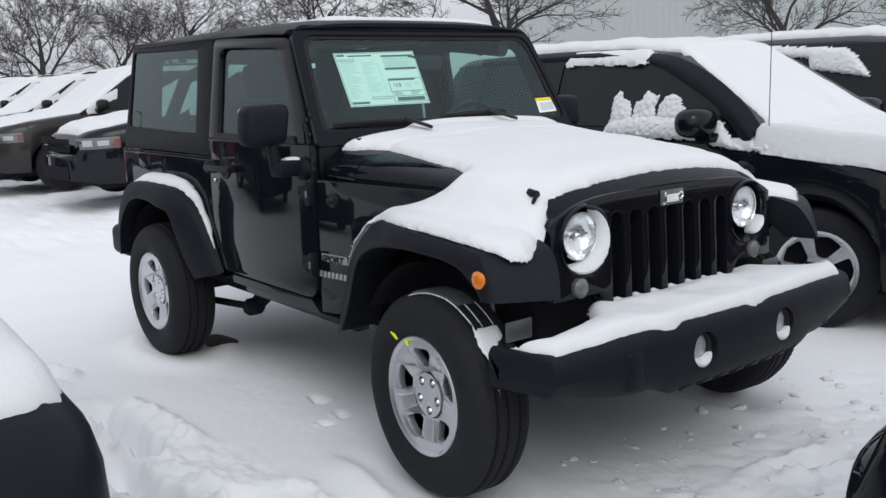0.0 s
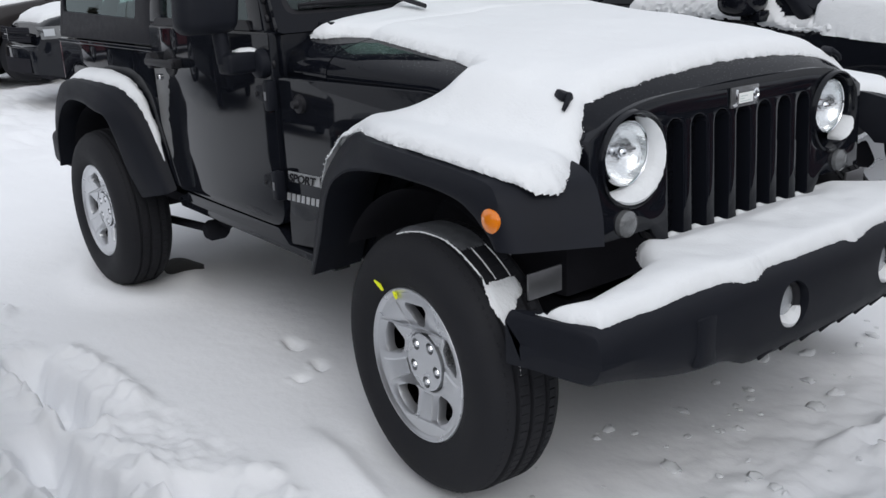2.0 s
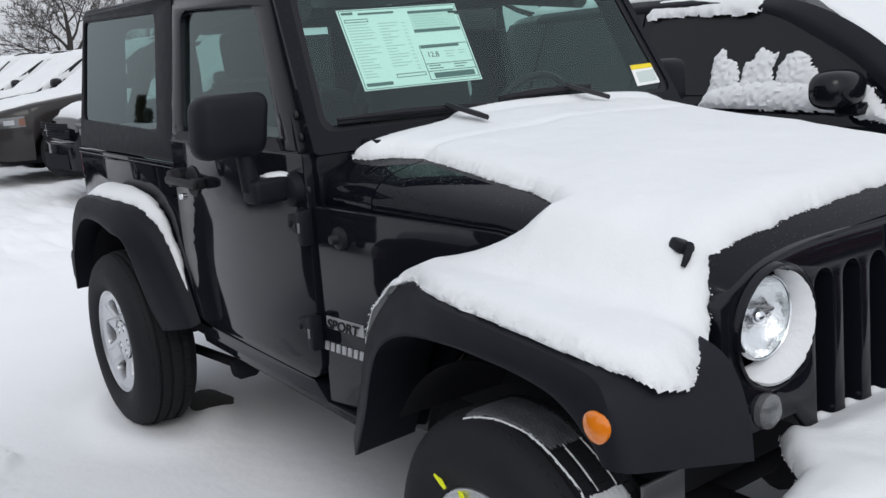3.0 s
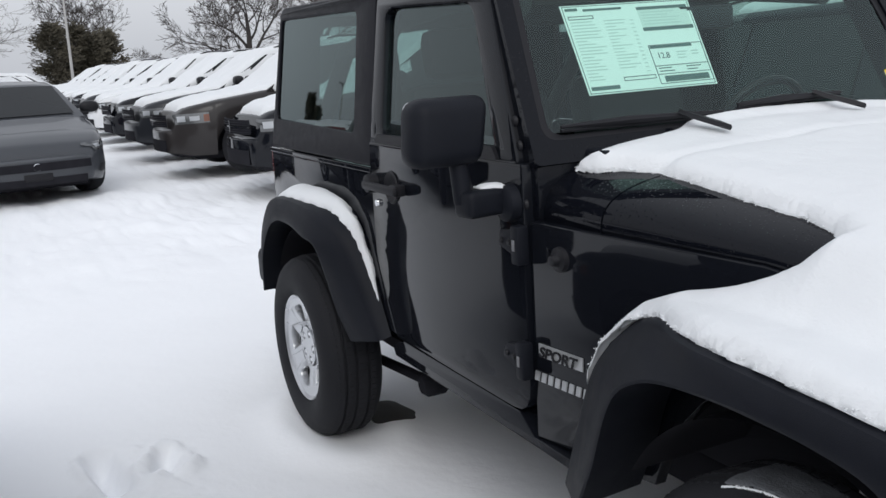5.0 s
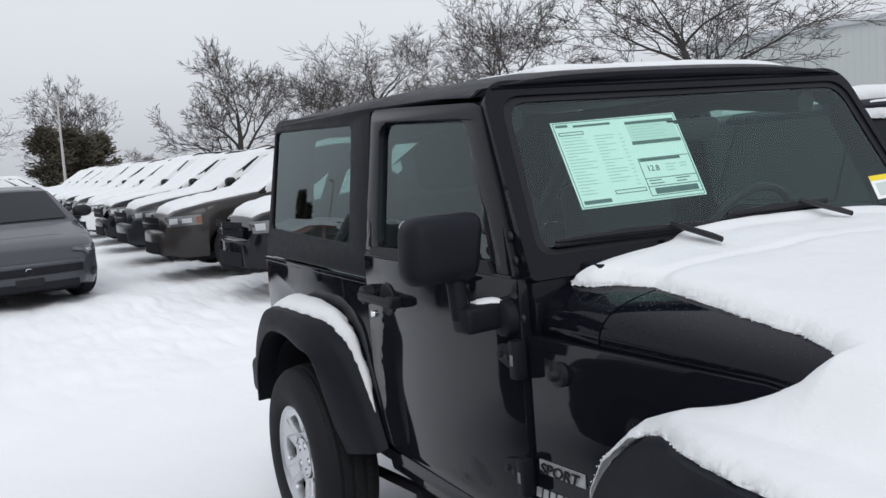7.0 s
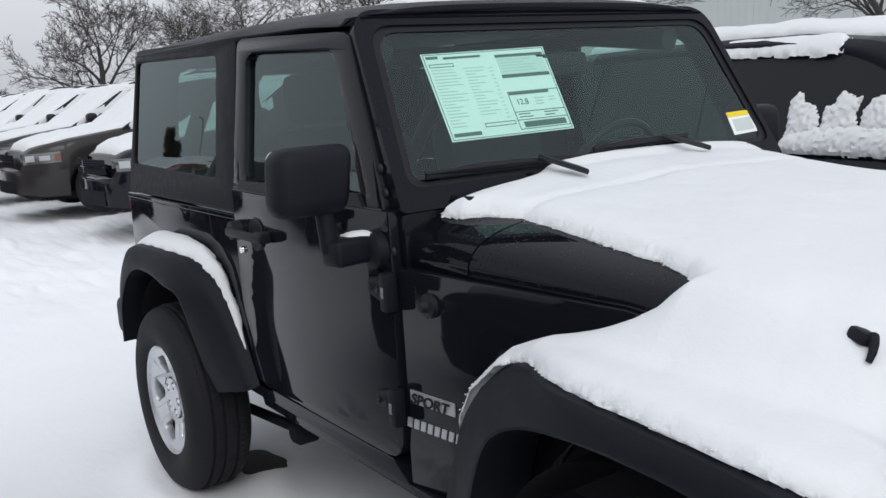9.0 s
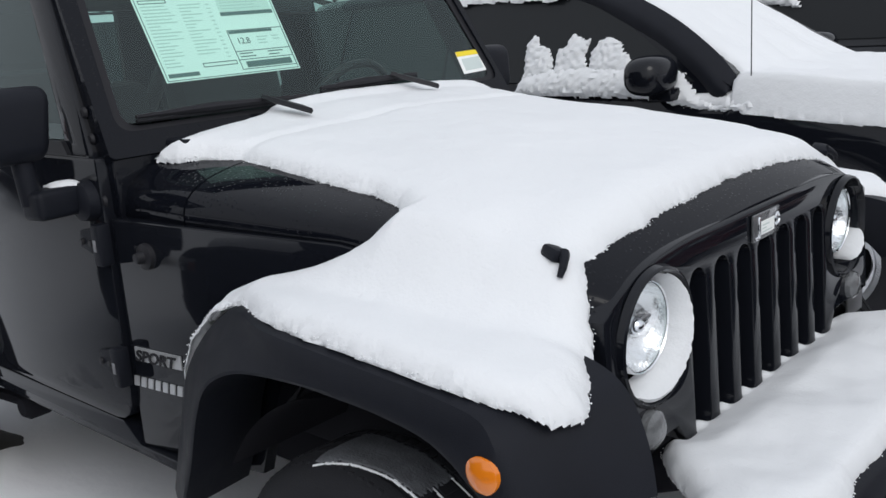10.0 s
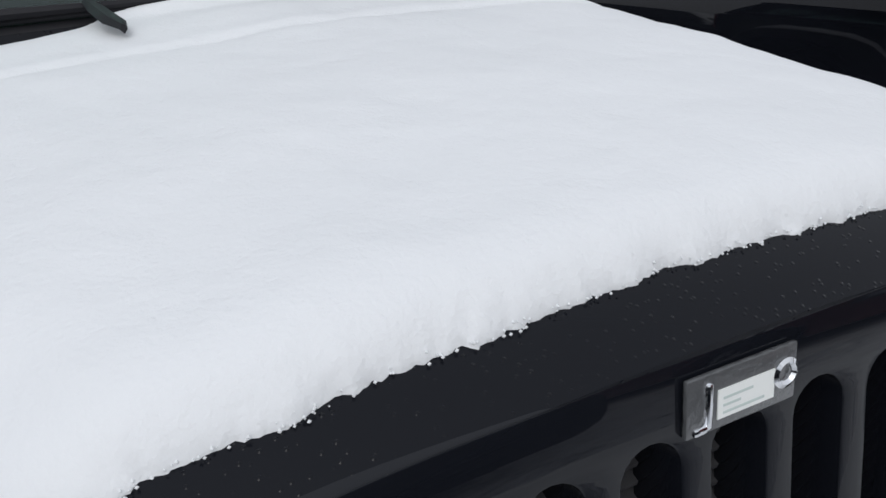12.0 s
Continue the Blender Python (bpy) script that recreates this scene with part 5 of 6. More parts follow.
for s in (-1, 1):
    # crescent of snow caught in the headlight recess
    rows = []
    a0, a1 = (-128, 62) if s < 0 else (-62, -14)
    for k in range(61):
        a, w = radians(a0 + (a1 - a0) * k / 60), math.sin(math.pi * k / 60) ** 0.4
        c, d = math.cos(a), math.sin(a)
        oy, oz = s * (LENS_Y - HLY), LENS_Z - HLZ
        b = c * oy + d * oz
        edge = b + math.sqrt(max(0.0, b * b - oy * oy - oz * oz + 0.085 ** 2))
        outer = 0.1135
        inner = outer + (max(edge, 0.02) - outer) * (w if s < 0 else 0.6 * w) * (1 + 0.05 * noise.noise((a * 4, s, 2.0)))
        fringe = 0.003 * noise.noise((a * 9, s, 5.0))
        rows.append([(GX + x, s * HLY + c * r, HLZ + d * r) for r, x in ((outer, -0.030), (outer, -0.006 + 0.020 * w + fringe), (outer * 0.75 + inner * 0.25, -0.004 + 0.025 * w + fringe), (outer * 0.4 + inner * 0.6, -0.006 + 0.022 * w), (inner, -0.012 + 0.006 * w), (inner - 0.002, -0.040))])
    tagged(part("headlight_snow", loft(rows, closed=False), SNOW), "snow caught in the headlight rim", "snow")

SLUSH = mat("thin_slush", (0.11, 0.115, 0.125), 0.5, var=0.6, scale=35, bump=0.002, bscale=200, spec=0.3)


# snow film and streak on the shoulder of the near front tyre
def tyre_snow():
    th, offs = np.radians(np.linspace(104, 12, 300)), np.linspace(0.098, -0.066, 150)
    m = pose(0, -0.806, 0.372, 0, 0, -3.4)
    verts, index, faces, film, wet = [], {}, [], set(), []
    for i, a in enumerate(th):
        d = math.degrees(a)
        mid = curve(d, [12, 24, 32, 40, 47, 52, 61, 76, 90, 104], [0.039, 0.037, 0.046, 0.056, 0.050, 0.044, 0.047, 0.050, 0.066, 0.088])
        for j, off in enumerate(offs):
            r = curve(off, [-0.080, -0.066, -0.042, 0, 0.048, 0.066, 0.083, 0.098, 0.111], [0.355, 0.360, 0.3635, 0.365, 0.3645, 0.362, 0.356, 0.347, 0.333])
            wob = 0.006 * noise.noise((d * 0.14, off * 60, 1.0)) + 0.004 * noise.noise((d * 0.6, off * 170, 2.0))
            line = 0.0014 - 0.0006 * (d < 32) - abs(off - mid - 0.2 * wob)
            blob = min(mid + 0.002 - off, off + 0.048, (49.5 - d) * 0.004, (d - 31 - 120 * max(0.0, 0.05 - off)) * 0.004) + 0.8 * wob
            dust = min(mid - off, off + 0.045, (d - 66) * 0.003, 0.010) - 0.005 + 0.004 * noise.noise((d * 0.9, off * 200, 3.0)) + 0.5 * wob if d > 66 else -1
            thin = 0.0007 - min(abs(off - 0.010 - 0.15 * wob), abs(off + 0.036 + 0.15 * wob)) if 50 < d < 76 else -1
            t = max(line, blob, dust, thin)
            if t > -0.0016:
                index[i, j] = len(verts)
                if dust > max(line, blob, thin):
                    film.add((i, j))
                lift = 0.0006 + min(0.004 if blob > 0 else 0.0012, t * 0.35) if t > 0 else t * 1.5
                verts.append(tuple(m @ Vector(((r + lift) * math.cos(a), -off, (r + lift) * math.sin(a)))))
    for i in range(len(th) - 1):
        for j in range(len(offs) - 1):
            k = [(i, j), (i + 1, j), (i + 1, j + 1), (i, j + 1)]
            if all(c in index for c in k):
                faces.append([index[c] for c in k])
                wet.append(1 if all(c in film for c in k) else 0)
    me = bpy.data.meshes.new("tyre_snow")
    me.from_pydata(verts, [], faces)
    me.polygons.foreach_set("use_smooth", [True] * len(me.polygons))
    me.materials.append(SNOW)
    me.materials.append(SLUSH)
    me.polygons.foreach_set("material_index", wet)
    tagged(new("tyre_snow", me), "streak of snow on the front tyre's shoulder", "snow")


tyre_snow()

# clods of snow kicked up in front
random.seed(11)
clods = []
for k in range(260):
    x, y = random.uniform(0.1, 1.6), random.uniform(-1.4, 1.6)
    r = random.choice([0.005, 0.006, 0.007, 0.009, 0.010, 0.012, 0.015, 0.019, 0.026])
    b = bmesh.new()
    bmesh.ops.create_icosphere(b, subdivisions=2, radius=r)
    sx, sy, sz = random.uniform(0.7, 1.4), random.uniform(0.7, 1.4), random.uniform(0.5, 0.9)
    gz_ = ground_height(x, y)
    for v in b.verts:
        k = 1 + 0.6 * noise.noise(v.co / r * 1.6 + Vector((x * 50, y * 50, 0))) + 0.5 * noise.noise(v.co / r * 3.5 + Vector((x * 50, y * 50, 9)))
        v.co = Vector((v.co.x * sx * k, v.co.y * sy * k, v.co.z * sz * 0.75 * k)) + Vector((x, y, gz_ + r * 0.12))
    clods.append(b)
cl = part("snow_clods", merge(*clods), SNOW, None, "", 70)
tagged(cl, "loose crumbs of snow on the ground", "snow", kind="stuff")


# ---- other vehicles ----
def car_wheel_meshes(r, w):
    tyre = revolve([(r * 0.60, w * 0.45), (r * 0.72, w * 0.52), (r * 0.88, w * 0.50), (r * 0.98, w * 0.40), (r, w * 0.25), (r, -w * 0.25), (r * 0.98, -w * 0.4), (r * 0.88, -w * 0.5), (r * 0.6, -w * 0.4)], 40)
    holes = []
    for k in range(5):
        a0 = 72 * k
        quad = [(0.22, -20), (0.55, -25), (0.58, 0), (0.55, 25), (0.22, 20)]
        holes.append(rounded([(q * r * math.cos(radians(a0 + d)), q * r * math.sin(radians(a0 + d))) for q, d in quad], 0.02, 2))
    disc = moved(plate(circle(0, 0, r * 0.63, 40), holes, 0.02), pose(0, 0, w * 0.40))
    lip = revolve([(r * 0.56, w * 0.30), (r * 0.60, w * 0.46), (r * 0.65, w * 0.50), (r * 0.65, w * 0.35)], 40)
    back = revolve([(0, 0.0), (r * 0.6, 0.0), (r * 0.6, -0.01)], 24)
    return finish(tyre, "tyre", RUBBER), finish(merge(disc, lip), "rim", ALLOY), finish(back, "brake", WELL)


WHEEL_SETS = {}


def oval(rx, ry, rz, m):
    """A rounded, slightly boxy shell."""
    bm = bmesh.new()
    bmesh.ops.create_uvsphere(bm, u_segments=20, v_segments=12, radius=1)
    for v in bm.verts:
        c = [math.copysign(abs(t) ** 0.75, t) for t in v.co]
        v.co = Vector((c[0] * rx, c[1] * ry, c[2] * rz))
    return moved(bm, m)


def car(name, label, at, paint, L=4.85, W=1.86, hood_x=0.34, group="", kind_shape="suv", roof_z=1.66, belt=1.08, nose_z=0.92, snow=0.05, lamp=CLEAR, amber=True, detail=True, rails=True, snow_side=0.0, glass_clear=False, roof_snow=True, seed=0.0, hood_snow=True, corner=(0.36, 0.75), trunk=0.55, lamps=True, cover=1.0, inset=0.0):
    """A passenger car. Local x points ahead, with the middle of the car at the origin and the ground at z = 0."""
    ob = thing(name, label, "car", group, at=at)
    hl, hw = L / 2, W / 2
    xf, xr = hl - 0.93, -hl + 0.95
    R = 0.345 if kind_shape == "suv" else 0.315
    x_cowl, x_roof, x_back = hl - 1.30, hl - 2.15, -hl + (0.35 if kind_shape == "suv" else trunk + 0.80)
    x_tail = -hl + (0.08 if kind_shape == "suv" else trunk)
    sill = 0.26 if kind_shape == "suv" else 0.2
    deck = belt if kind_shape == "suv" else belt - 0.02

    def top(x):
        if kind_shape == "sedan":
            return curve(x, [-hl, -hl + 0.05, -hl + 0.14, -hl + 0.30, -hl + 0.55, x_cowl - 0.2, x_cowl, hl - 0.7, hl - 0.35, hl - 0.15, hl - 0.05, hl], [deck - 0.42, deck - 0.20, deck - 0.10, deck - 0.03, deck, belt + 0.01, belt, nose_z + 0.10, nose_z + 0.03, nose_z - 0.04, nose_z - 0.09, nose_z - 0.20])
        return curve(x, [-hl, -hl + 0.06, -hl + 0.2, x_cowl - 0.2, x_cowl, hl - 0.6, hl - 0.3, hl - 0.15, hl - 0.06, hl], [deck - 0.25, deck - 0.06, deck, belt + 0.01, belt, nose_z + 0.07, nose_z + 0.015, nose_z - 0.035, nose_z - 0.10, nose_z - 0.30])

    def half(x):
        e = min(abs(x + hl), abs(hl - x))
        return hw * (1 - corner[0] * (1 - min(1, e / corner[1])) ** 2.2)

    def low(x):
        z = sill + 0.04 * smooth01((abs(x) - hl + 0.25) / 0.25)
        for wx in (xf, xr):
            d = abs(x - wx)
            if d < R + 0.06:
                z = max(z, R - 0.02 + math.sqrt((R + 0.06) ** 2 - d * d))
        return z

    DOME = 0.13

    def front_patch(y0, y1, za, zb_, lift=0.006):
        """A strip that follows the rounded nose, a little proud of it."""
        h = half(hl)
        rows = []
        for i, z in enumerate([za, za, zb_, zb_]):
            rows.append([(hl + DOME * math.sqrt(max(0.0, 1 - (y / h) ** 2)) + (lift if i in (1, 2) else -0.02), y, z) for y in np.linspace(y0, y1, 25)])
        return loft(rows, closed=False)

    xs = sorted(set([round(v, 4) for v in np.concatenate([np.linspace(-hl, hl, 61), [wx + (R + 0.06) * s for wx in (xf, xr) for s in np.sin(np.linspace(-1.5708, 1.5708, 15))]])]))
    rings = []
    for x in xs:
        zt, zl, h = top(x), low(x), half(x)
        prof = [(0.0, 0.94), (0.12, 0.975), (0.35, 1.0), (0.6, 0.995), (0.8, 0.985), (0.9, 0.965), (0.96, 0.93), (0.99, 0.88), (1.005, 0.7), (1.02, 0.4), (1.025, 0.0)]
        half_ring = [(x, h * b, zl + (zt - zl) * a) for a, b in prof]
        rings.append([(x, 0, zl)] + half_ring + [(p[0], -p[1], p[2]) for p in half_ring[-2::-1]])
    for u in (0.2, 0.4, 0.6, 0.75, 0.88, 0.96, 1.0):
        x, h = hl + DOME * u, half(hl) * max(0.04, math.sqrt(1 - u * u))
        zt, zl = top(hl) - 0.03 * u * u, low(hl) + 0.05 * u * u
        half_ring = [(x, h * b, zl + (zt - zl) * a) for a, b in prof]
        rings.append([(x, 0, zl)] + half_ring + [(p[0], -p[1], p[2]) for p in half_ring[-2::-1]])
    body = part("body", loft(rings, caps=True), paint, ob, "", 32)

    prof_a, prof_b = [a for a, _ in prof], [b for _, b in prof]

    def skin(s, x0, x1, za, zb_, lift, slant):
        """A patch on the flank or the rounded corner of the body."""
        rows = []
        for z in np.linspace(za, zb_, 5):
            row = []
            for x in np.linspace(x0, x1, 13):
                zz = z + slant * (x1 - x) * 0.3
                a = (zz - low(x)) / (top(x) - low(x))
                row.append((x + (0.004 + lift) * np.sign(x1 + x0), s * (half(x) * curve(min(1.0, max(0.0, a)), prof_a[:9], prof_b[:9]) + 0.005 + lift), zz))
            rows.append(row)
        return loft(rows, closed=False)

    # glasshouse
    def hb(x):
        return half(x) * 0.935

    gx = [x_cowl + 0.02, x_roof + 0.02, x_roof - 0.4, (x_roof + x_back) / 2, x_back + (0.25 if kind_shape == "suv" else 0.9), x_back + (0.12 if kind_shape == "suv" else 0.6), x_tail]
    gz = [belt - 0.01, roof_z - 0.05, roof_z - 0.005, roof_z, roof_z - 0.02, roof_z - 0.05, deck - 0.02]

    def roof_at(x):
        return curve(-x, [-v for v in gx], gz)

    rings = []
    for x in np.linspace(gx[0], gx[-1], 49):
        zr = roof_at(x)
        k = max(0.001, (zr - belt) / (roof_z - belt))
        h0, h1 = hb(x), hb(x) - 0.20 * k
        zb = min(belt - 0.02, top(x) - 0.01)
        half_ring = [(x, h0, zb), (x, h0 + (h1 - h0) * 0.5, zb + (zr - zb) * 0.5), (x, h1 + 0.02, zr - 0.06 * k), (x, h1 - 0.03, zr - 0.02 * k), (x, h1 * 0.6, zr + 0.01 * k), (x, 0, zr + 0.02 * k)]
        rings.append(half_ring + [(p[0], -p[1], p[2]) for p in half_ring[-2::-1]])
    cabin = part("cabin", loft(rings, closed=False, caps=False), paint, ob, "", 32)

    def side_point(x, z, s, out=0.006):
        k = (z - belt) / (roof_z - belt)
        return (x, s * (hb(x) - 0.20 * k + out), z)

    z0, z1 = belt + 0.03, roof_z - 0.085
    xb = (x_cowl + x_back) / 2 - 0.12

    def a_line(z):
        return x_cowl - (0.10 if kind_shape == "suv" else 0.26) + (x_roof - x_cowl) * (z - belt) / (roof_z - belt)

    def pane(s, xa0, xa1, xb0, xb1):
        bm = bmesh.new()
        rows = []
        for i in range(7):
            z = z0 + (z1 - z0) * i / 6
            fa, fb = xa0 + (xa1 - xa0) * i / 6, xb0 + (xb1 - xb0) * i / 6
            rows.append([side_point(fa + (fb - fa) * j / 8, z, s) for j in range(9)])
        return loft(rows, closed=False)

    for s in (-1, 1):
        part("side_window", pane(s, a_line(z0) - 0.05, a_line(z1) - 0.02, xb + 0.05, xb + 0.02), DARK_GLASS, ob)
        part("side_window", pane(s, xb - 0.05, xb - 0.05, xb - 0.85, xb - 0.80), DARK_GLASS, ob)
        if kind_shape == "suv":
            part("side_window", pane(s, xb - 0.92, xb - 0.88, x_tail + 0.28, x_tail + 0.42), DARK_GLASS, ob)
        if not detail and snow > 0.03 and kind_shape == "suv" and seed >= 12:
            for a0, a1, b0, b1 in ((a_line(z0) - 0.10, a_line(z1) - 0.06, xb + 0.03, xb + 0.0), (xb - 0.05, xb - 0.05, xb - 0.87, xb - 0.82), (xb - 0.92, xb - 0.88, x_tail + 0.28, x_tail + 0.42)):
                tagged(part("stuck_snow", moved(pane(s, a0, a1, b0, b1), pose(0, s * 0.012, 0)), SNOW, ob), "snow stuck to a side window")
        # mirror
        mb = merge(oval(0.085, 0.125, 0.078, pose(x_cowl - 0.27, s * (hw + 0.085), belt + 0.105)), box((x_cowl - 0.30, min(s * (hw - 0.10), s * (hw + 0.06)), belt + 0.0), (x_cowl - 0.20, max(s * (hw - 0.10), s * (hw + 0.06)), belt + 0.05), 0.01))
        part("mirror", mb, PAINT if paint is PAINT else TRIM, ob)
        if rails:
            part("roof_rail", tube([(x_roof - 0.15, s * (hb(0) - 0.26), roof_z + 0.01), (x_roof - 0.3, s * (hb(0) - 0.25), roof_z + 0.05), (x_back + 0.5, s * (hb(0) - 0.25), roof_z + 0.05), (x_back + 0.35, s * (hb(0) - 0.26), roof_z)], 0.018, 6), TRIM, ob)
        # lamps, lying on the body's skin
        if not lamps:
            continue
        low_lamp = kind_shape == "sedan"
        za, zb_ = (nose_z - 0.17, nose_z - 0.07) if low_lamp else (nose_z - 0.235, nose_z - 0.10)
        lp = part("headlamp", skin(s, hl - 0.46, hl - 0.045, za, zb_, 0.0, 0.14), LAMP, ob, "clear headlamp")
        part("reflector", skin(s, hl - 0.17, hl - 0.075, za + 0.035, zb_ - 0.025, 0.004, 0.14), lamp, lp)
        part("reflector", skin(s, hl - 0.34, hl - 0.22, za + 0.045, zb_ - 0.03, 0.004, 0.14), lamp, lp)
        if amber:
            part("marker", skin(s, hl - 0.46, hl - 0.39, za + 0.03, zb_ - 0.01, 0.004, 0.14), AMBER_DIM, lp)
        part("tail_lamp", skin(s, -hl + 0.05, -hl + (0.13 if low_lamp else 0.40), deck - 0.30, deck - (0.20 if low_lamp else 0.12), 0.0, 0.0), RED, ob)
    # windscreen, rear window
    for a, b, o in ((0, 1, 1), (6, 5, -1)):
        xa, za, xc, zc = gx[a], gz[a], gx[b], gz[b]
        rows = []
        for i in range(6):
            t = 0.10 + 0.82 * i / 5
            x, z = xa + (xc - xa) * t, za + (zc - za) * t
            k = (z - belt) / (roof_z - belt)
            w = (hb(x) - 0.20 * max(0, k)) * 0.90
            rows.append([(x + o * 0.012, w * u, z + 0.012 + 0.02 * max(0, k) * (1 - u * u)) for u in np.linspace(-1, 1, 9)])
        part("windscreen" if o > 0 else "rear_window", loft(rows, closed=False), DARK_GLASS, ob)
    # grille bars, lower intake, plate
    if kind_shape == "suv" and not lamps:
        part("intake", front_patch(-half(hl) * 0.6, half(hl) * 0.6, 0.32, 0.48), WELL, ob)
    elif kind_shape == "suv":
        gz0 = nose_z - 0.25
        gw = half(hl) * 0.93
        gr = part("grille", front_patch(-gw, gw, gz0 - 0.01, gz0 + 0.15), WELL, ob, "black crossed grille")
        part("grille_bar", front_patch(-gw, gw, gz0 + 0.062, gz0 + 0.078, 0.016), paint, gr)
        part("grille_bar", front_patch(-0.012, 0.012, gz0, gz0 + 0.14, 0.016), paint, gr)
        for k in range(5):
            part("slat", front_patch(-gw * 0.98, gw * 0.98, gz0 + 0.012 + 0.026 * k, gz0 + 0.018 + 0.026 * k, 0.010), PLASTIC, gr)
        part("intake", front_patch(-gw * 0.9, gw * 0.9, 0.32, 0.48), WELL, ob)
    else:
        gw = half(hl) * 0.93
        part("grille", front_patch(-gw, gw, nose_z - 0.345, nose_z - 0.25), WELL, ob, "narrow black grille")
        part("badge", moved(revolve([(0.034, 0.0), (0.040, 0.008), (0.046, 0.0)], 20), pose(hl + DOME + 0.008, 0, nose_z - 0.298, 0, 90, 0)), CHROME, ob, "plain chrome ring badge")
        part("plate", box((hl + DOME - 0.03, -0.16, nose_z - 0.46), (hl + DOME + 0.012, 0.16, nose_z - 0.375), 0.008), TRIM, ob, "blank dark number plate holder")
        part("intake", front_patch(-gw * 0.9, gw * 0.9, 0.225, 0.31), WELL, ob)
        for s in (-1, 1):
            part("side_intake", skin(s, hl - 0.30, hl - 0.10, 0.30, 0.40, 0.003, 0.0), TRIM, ob)
    part("lower_bumper", box((hl - 0.35, -hw * 0.66, sill - 0.02), (hl - 0.05, hw * 0.66, 0.36), 0.03), WELL, ob)
    # wheels
    key = (R, 0.22)
    if key not in WHEEL_SETS:
        WHEEL_SETS[key] = car_wheel_meshes(*key)
    for wx in (xf, xr):
        for s in (-1, 1):
            hub = new("wheel", WHEEL_SETS[key][0])
            hub.parent = ob
            hub.matrix_local = pose(wx, s * (hw - (0.125 if kind_shape == "suv" else 0.17)), R - 0.01, -90 * s, 0, 17 * wx)
            for nm, me in (("rim", WHEEL_SETS[key][1]), ("brake", WHEEL_SETS[key][2])):
                o = new(nm, me)
                o.parent = hub
            part("wheel_liner", box((wx - R, s * (hw - 0.40) - 0.03, 0.3), (wx + R, s * (hw - 0.40) + 0.03, 0.82 if kind_shape == "suv" else 0.58), 0), WELL, ob)
    part("underbody", box((-hl + 0.3, -hw * 0.72, sill - 0.06), (hl - 0.3, hw * 0.72, sill + 0.04), 0), WELL, ob)

    # snow over hood, windscreen and roof
    def env(x, y):
        z = low(x) + (top(x) - low(x)) * curve(abs(y) / half(x), [0, 0.4, 0.7, 0.88, 0.93, 0.965, 0.985, 1.0, 1.2], [1.025, 1.02, 1.005, 0.99, 0.96, 0.9, 0.8, 0.6, 0.2])
        if gx[-1] < x < gx[0]:
            zr = roof_at(x)
            k = max(0.0, (zr - belt) / (roof_z - belt))
            h1 = hb(x) - 0.20 * k
            z = max(z, zr + 0.02 * k * (1 - (y / max(h1, 0.1)) ** 2) - 3.0 * max(0, abs(y) - h1 + 0.03) * k)
        return z + 0.004

    if snow:
        ns = hl - (0.10 if hood_snow else 1.5)
        w = half(0) * min(0.97, 0.88 * cover)
        rw = hb(0) - (0.24 if detail else 0.095)
        plan = [(ns, -w * 0.55 * cover), (ns, w * 0.55 * cover), (ns - 0.25, w * min(1.0, 0.86 * cover)), (x_cowl + 0.1, w * 0.97), (x_cowl - 0.12, w * (0.88 if detail else 1.075) - inset), (x_roof, rw - inset), (x_back + 0.3, rw - inset * 0.4), (x_back + 0.3, -rw + inset * 0.4), (x_roof, -rw + inset), (x_cowl - 0.12, -w * (0.88 if detail else 1.075) + inset), (x_cowl + 0.1, -w * 0.97), (ns - 0.25, -w * min(1.0, 0.86 * cover))]
        if kind_shape == "sedan":
            w2 = half(-hl + 0.5) * 0.985
            tail = -hl + 0.30
            plan = plan[:6] + [(x_back + 0.3, rw), (x_tail + 0.25, w2 * 0.955), (x_tail, w2 * 0.955), (tail + 0.12, w2 * 0.955), (tail + 0.05, w2 * 0.93), (tail + 0.01, w2 * 0.86), (tail - 0.02, w2 * 0.70), (tail - 0.02, -w2 * 0.70), (tail + 0.01, -w2 * 0.86), (tail + 0.05, -w2 * 0.93), (tail + 0.12, -w2 * 0.955), (x_tail, -w2 * 0.955), (x_tail + 0.25, -w2 * 0.955), (x_back + 0.3, -rw)] + plan[8:]
        sn = snow_sheet("car_snow", "snow lying on the hood, windscreen and roof of a car", env, plan, snow, res=0.05 if not detail else 0.025, edge=0.03, rough=0.014 if kind_shape == "suv" else 0.005, seed=seed, lump=0.02, m=at)
        if group:
            tagged(sn, group="snow on the " + group)
    return ob, dict(hl=hl, hw=hw, top=top, half=half, env=env, hb=hb, belt=belt, roof_z=roof_z, x_cowl=x_cowl, side_point=side_point)


LAMP = mat("lamp_housing", (0.14, 0.145, 0.15), 0.15, metal=0.4, coat=0.8, var=0.3, scale=30)
AMBER_DIM = mat("amber_glass", (0.16, 0.055, 0.03), 0.2, coat=0.8)
DARK_RED = mat("red_paint", (0.11, 0.006, 0.009), 0.35, coat=0.6)
BROWN = mat("brown_paint", (0.026, 0.023, 0.023), 0.4, coat=0.5, spec=0.2)
GREY = mat("grey_paint", (0.020, 0.022, 0.027), 0.4, coat=0.5, spec=0.2)
CHARCOAL = mat("charcoal_paint", (0.046, 0.050, 0.058), 0.4, coat=0.5, spec=0.3)
SILVER = mat("silver_paint", (0.12, 0.125, 0.13), 0.35, metal=0.3, coat=0.7)
WHITE = mat("white_paint", (0.70, 0.71, 0.72), 0.35, coat=1.0)

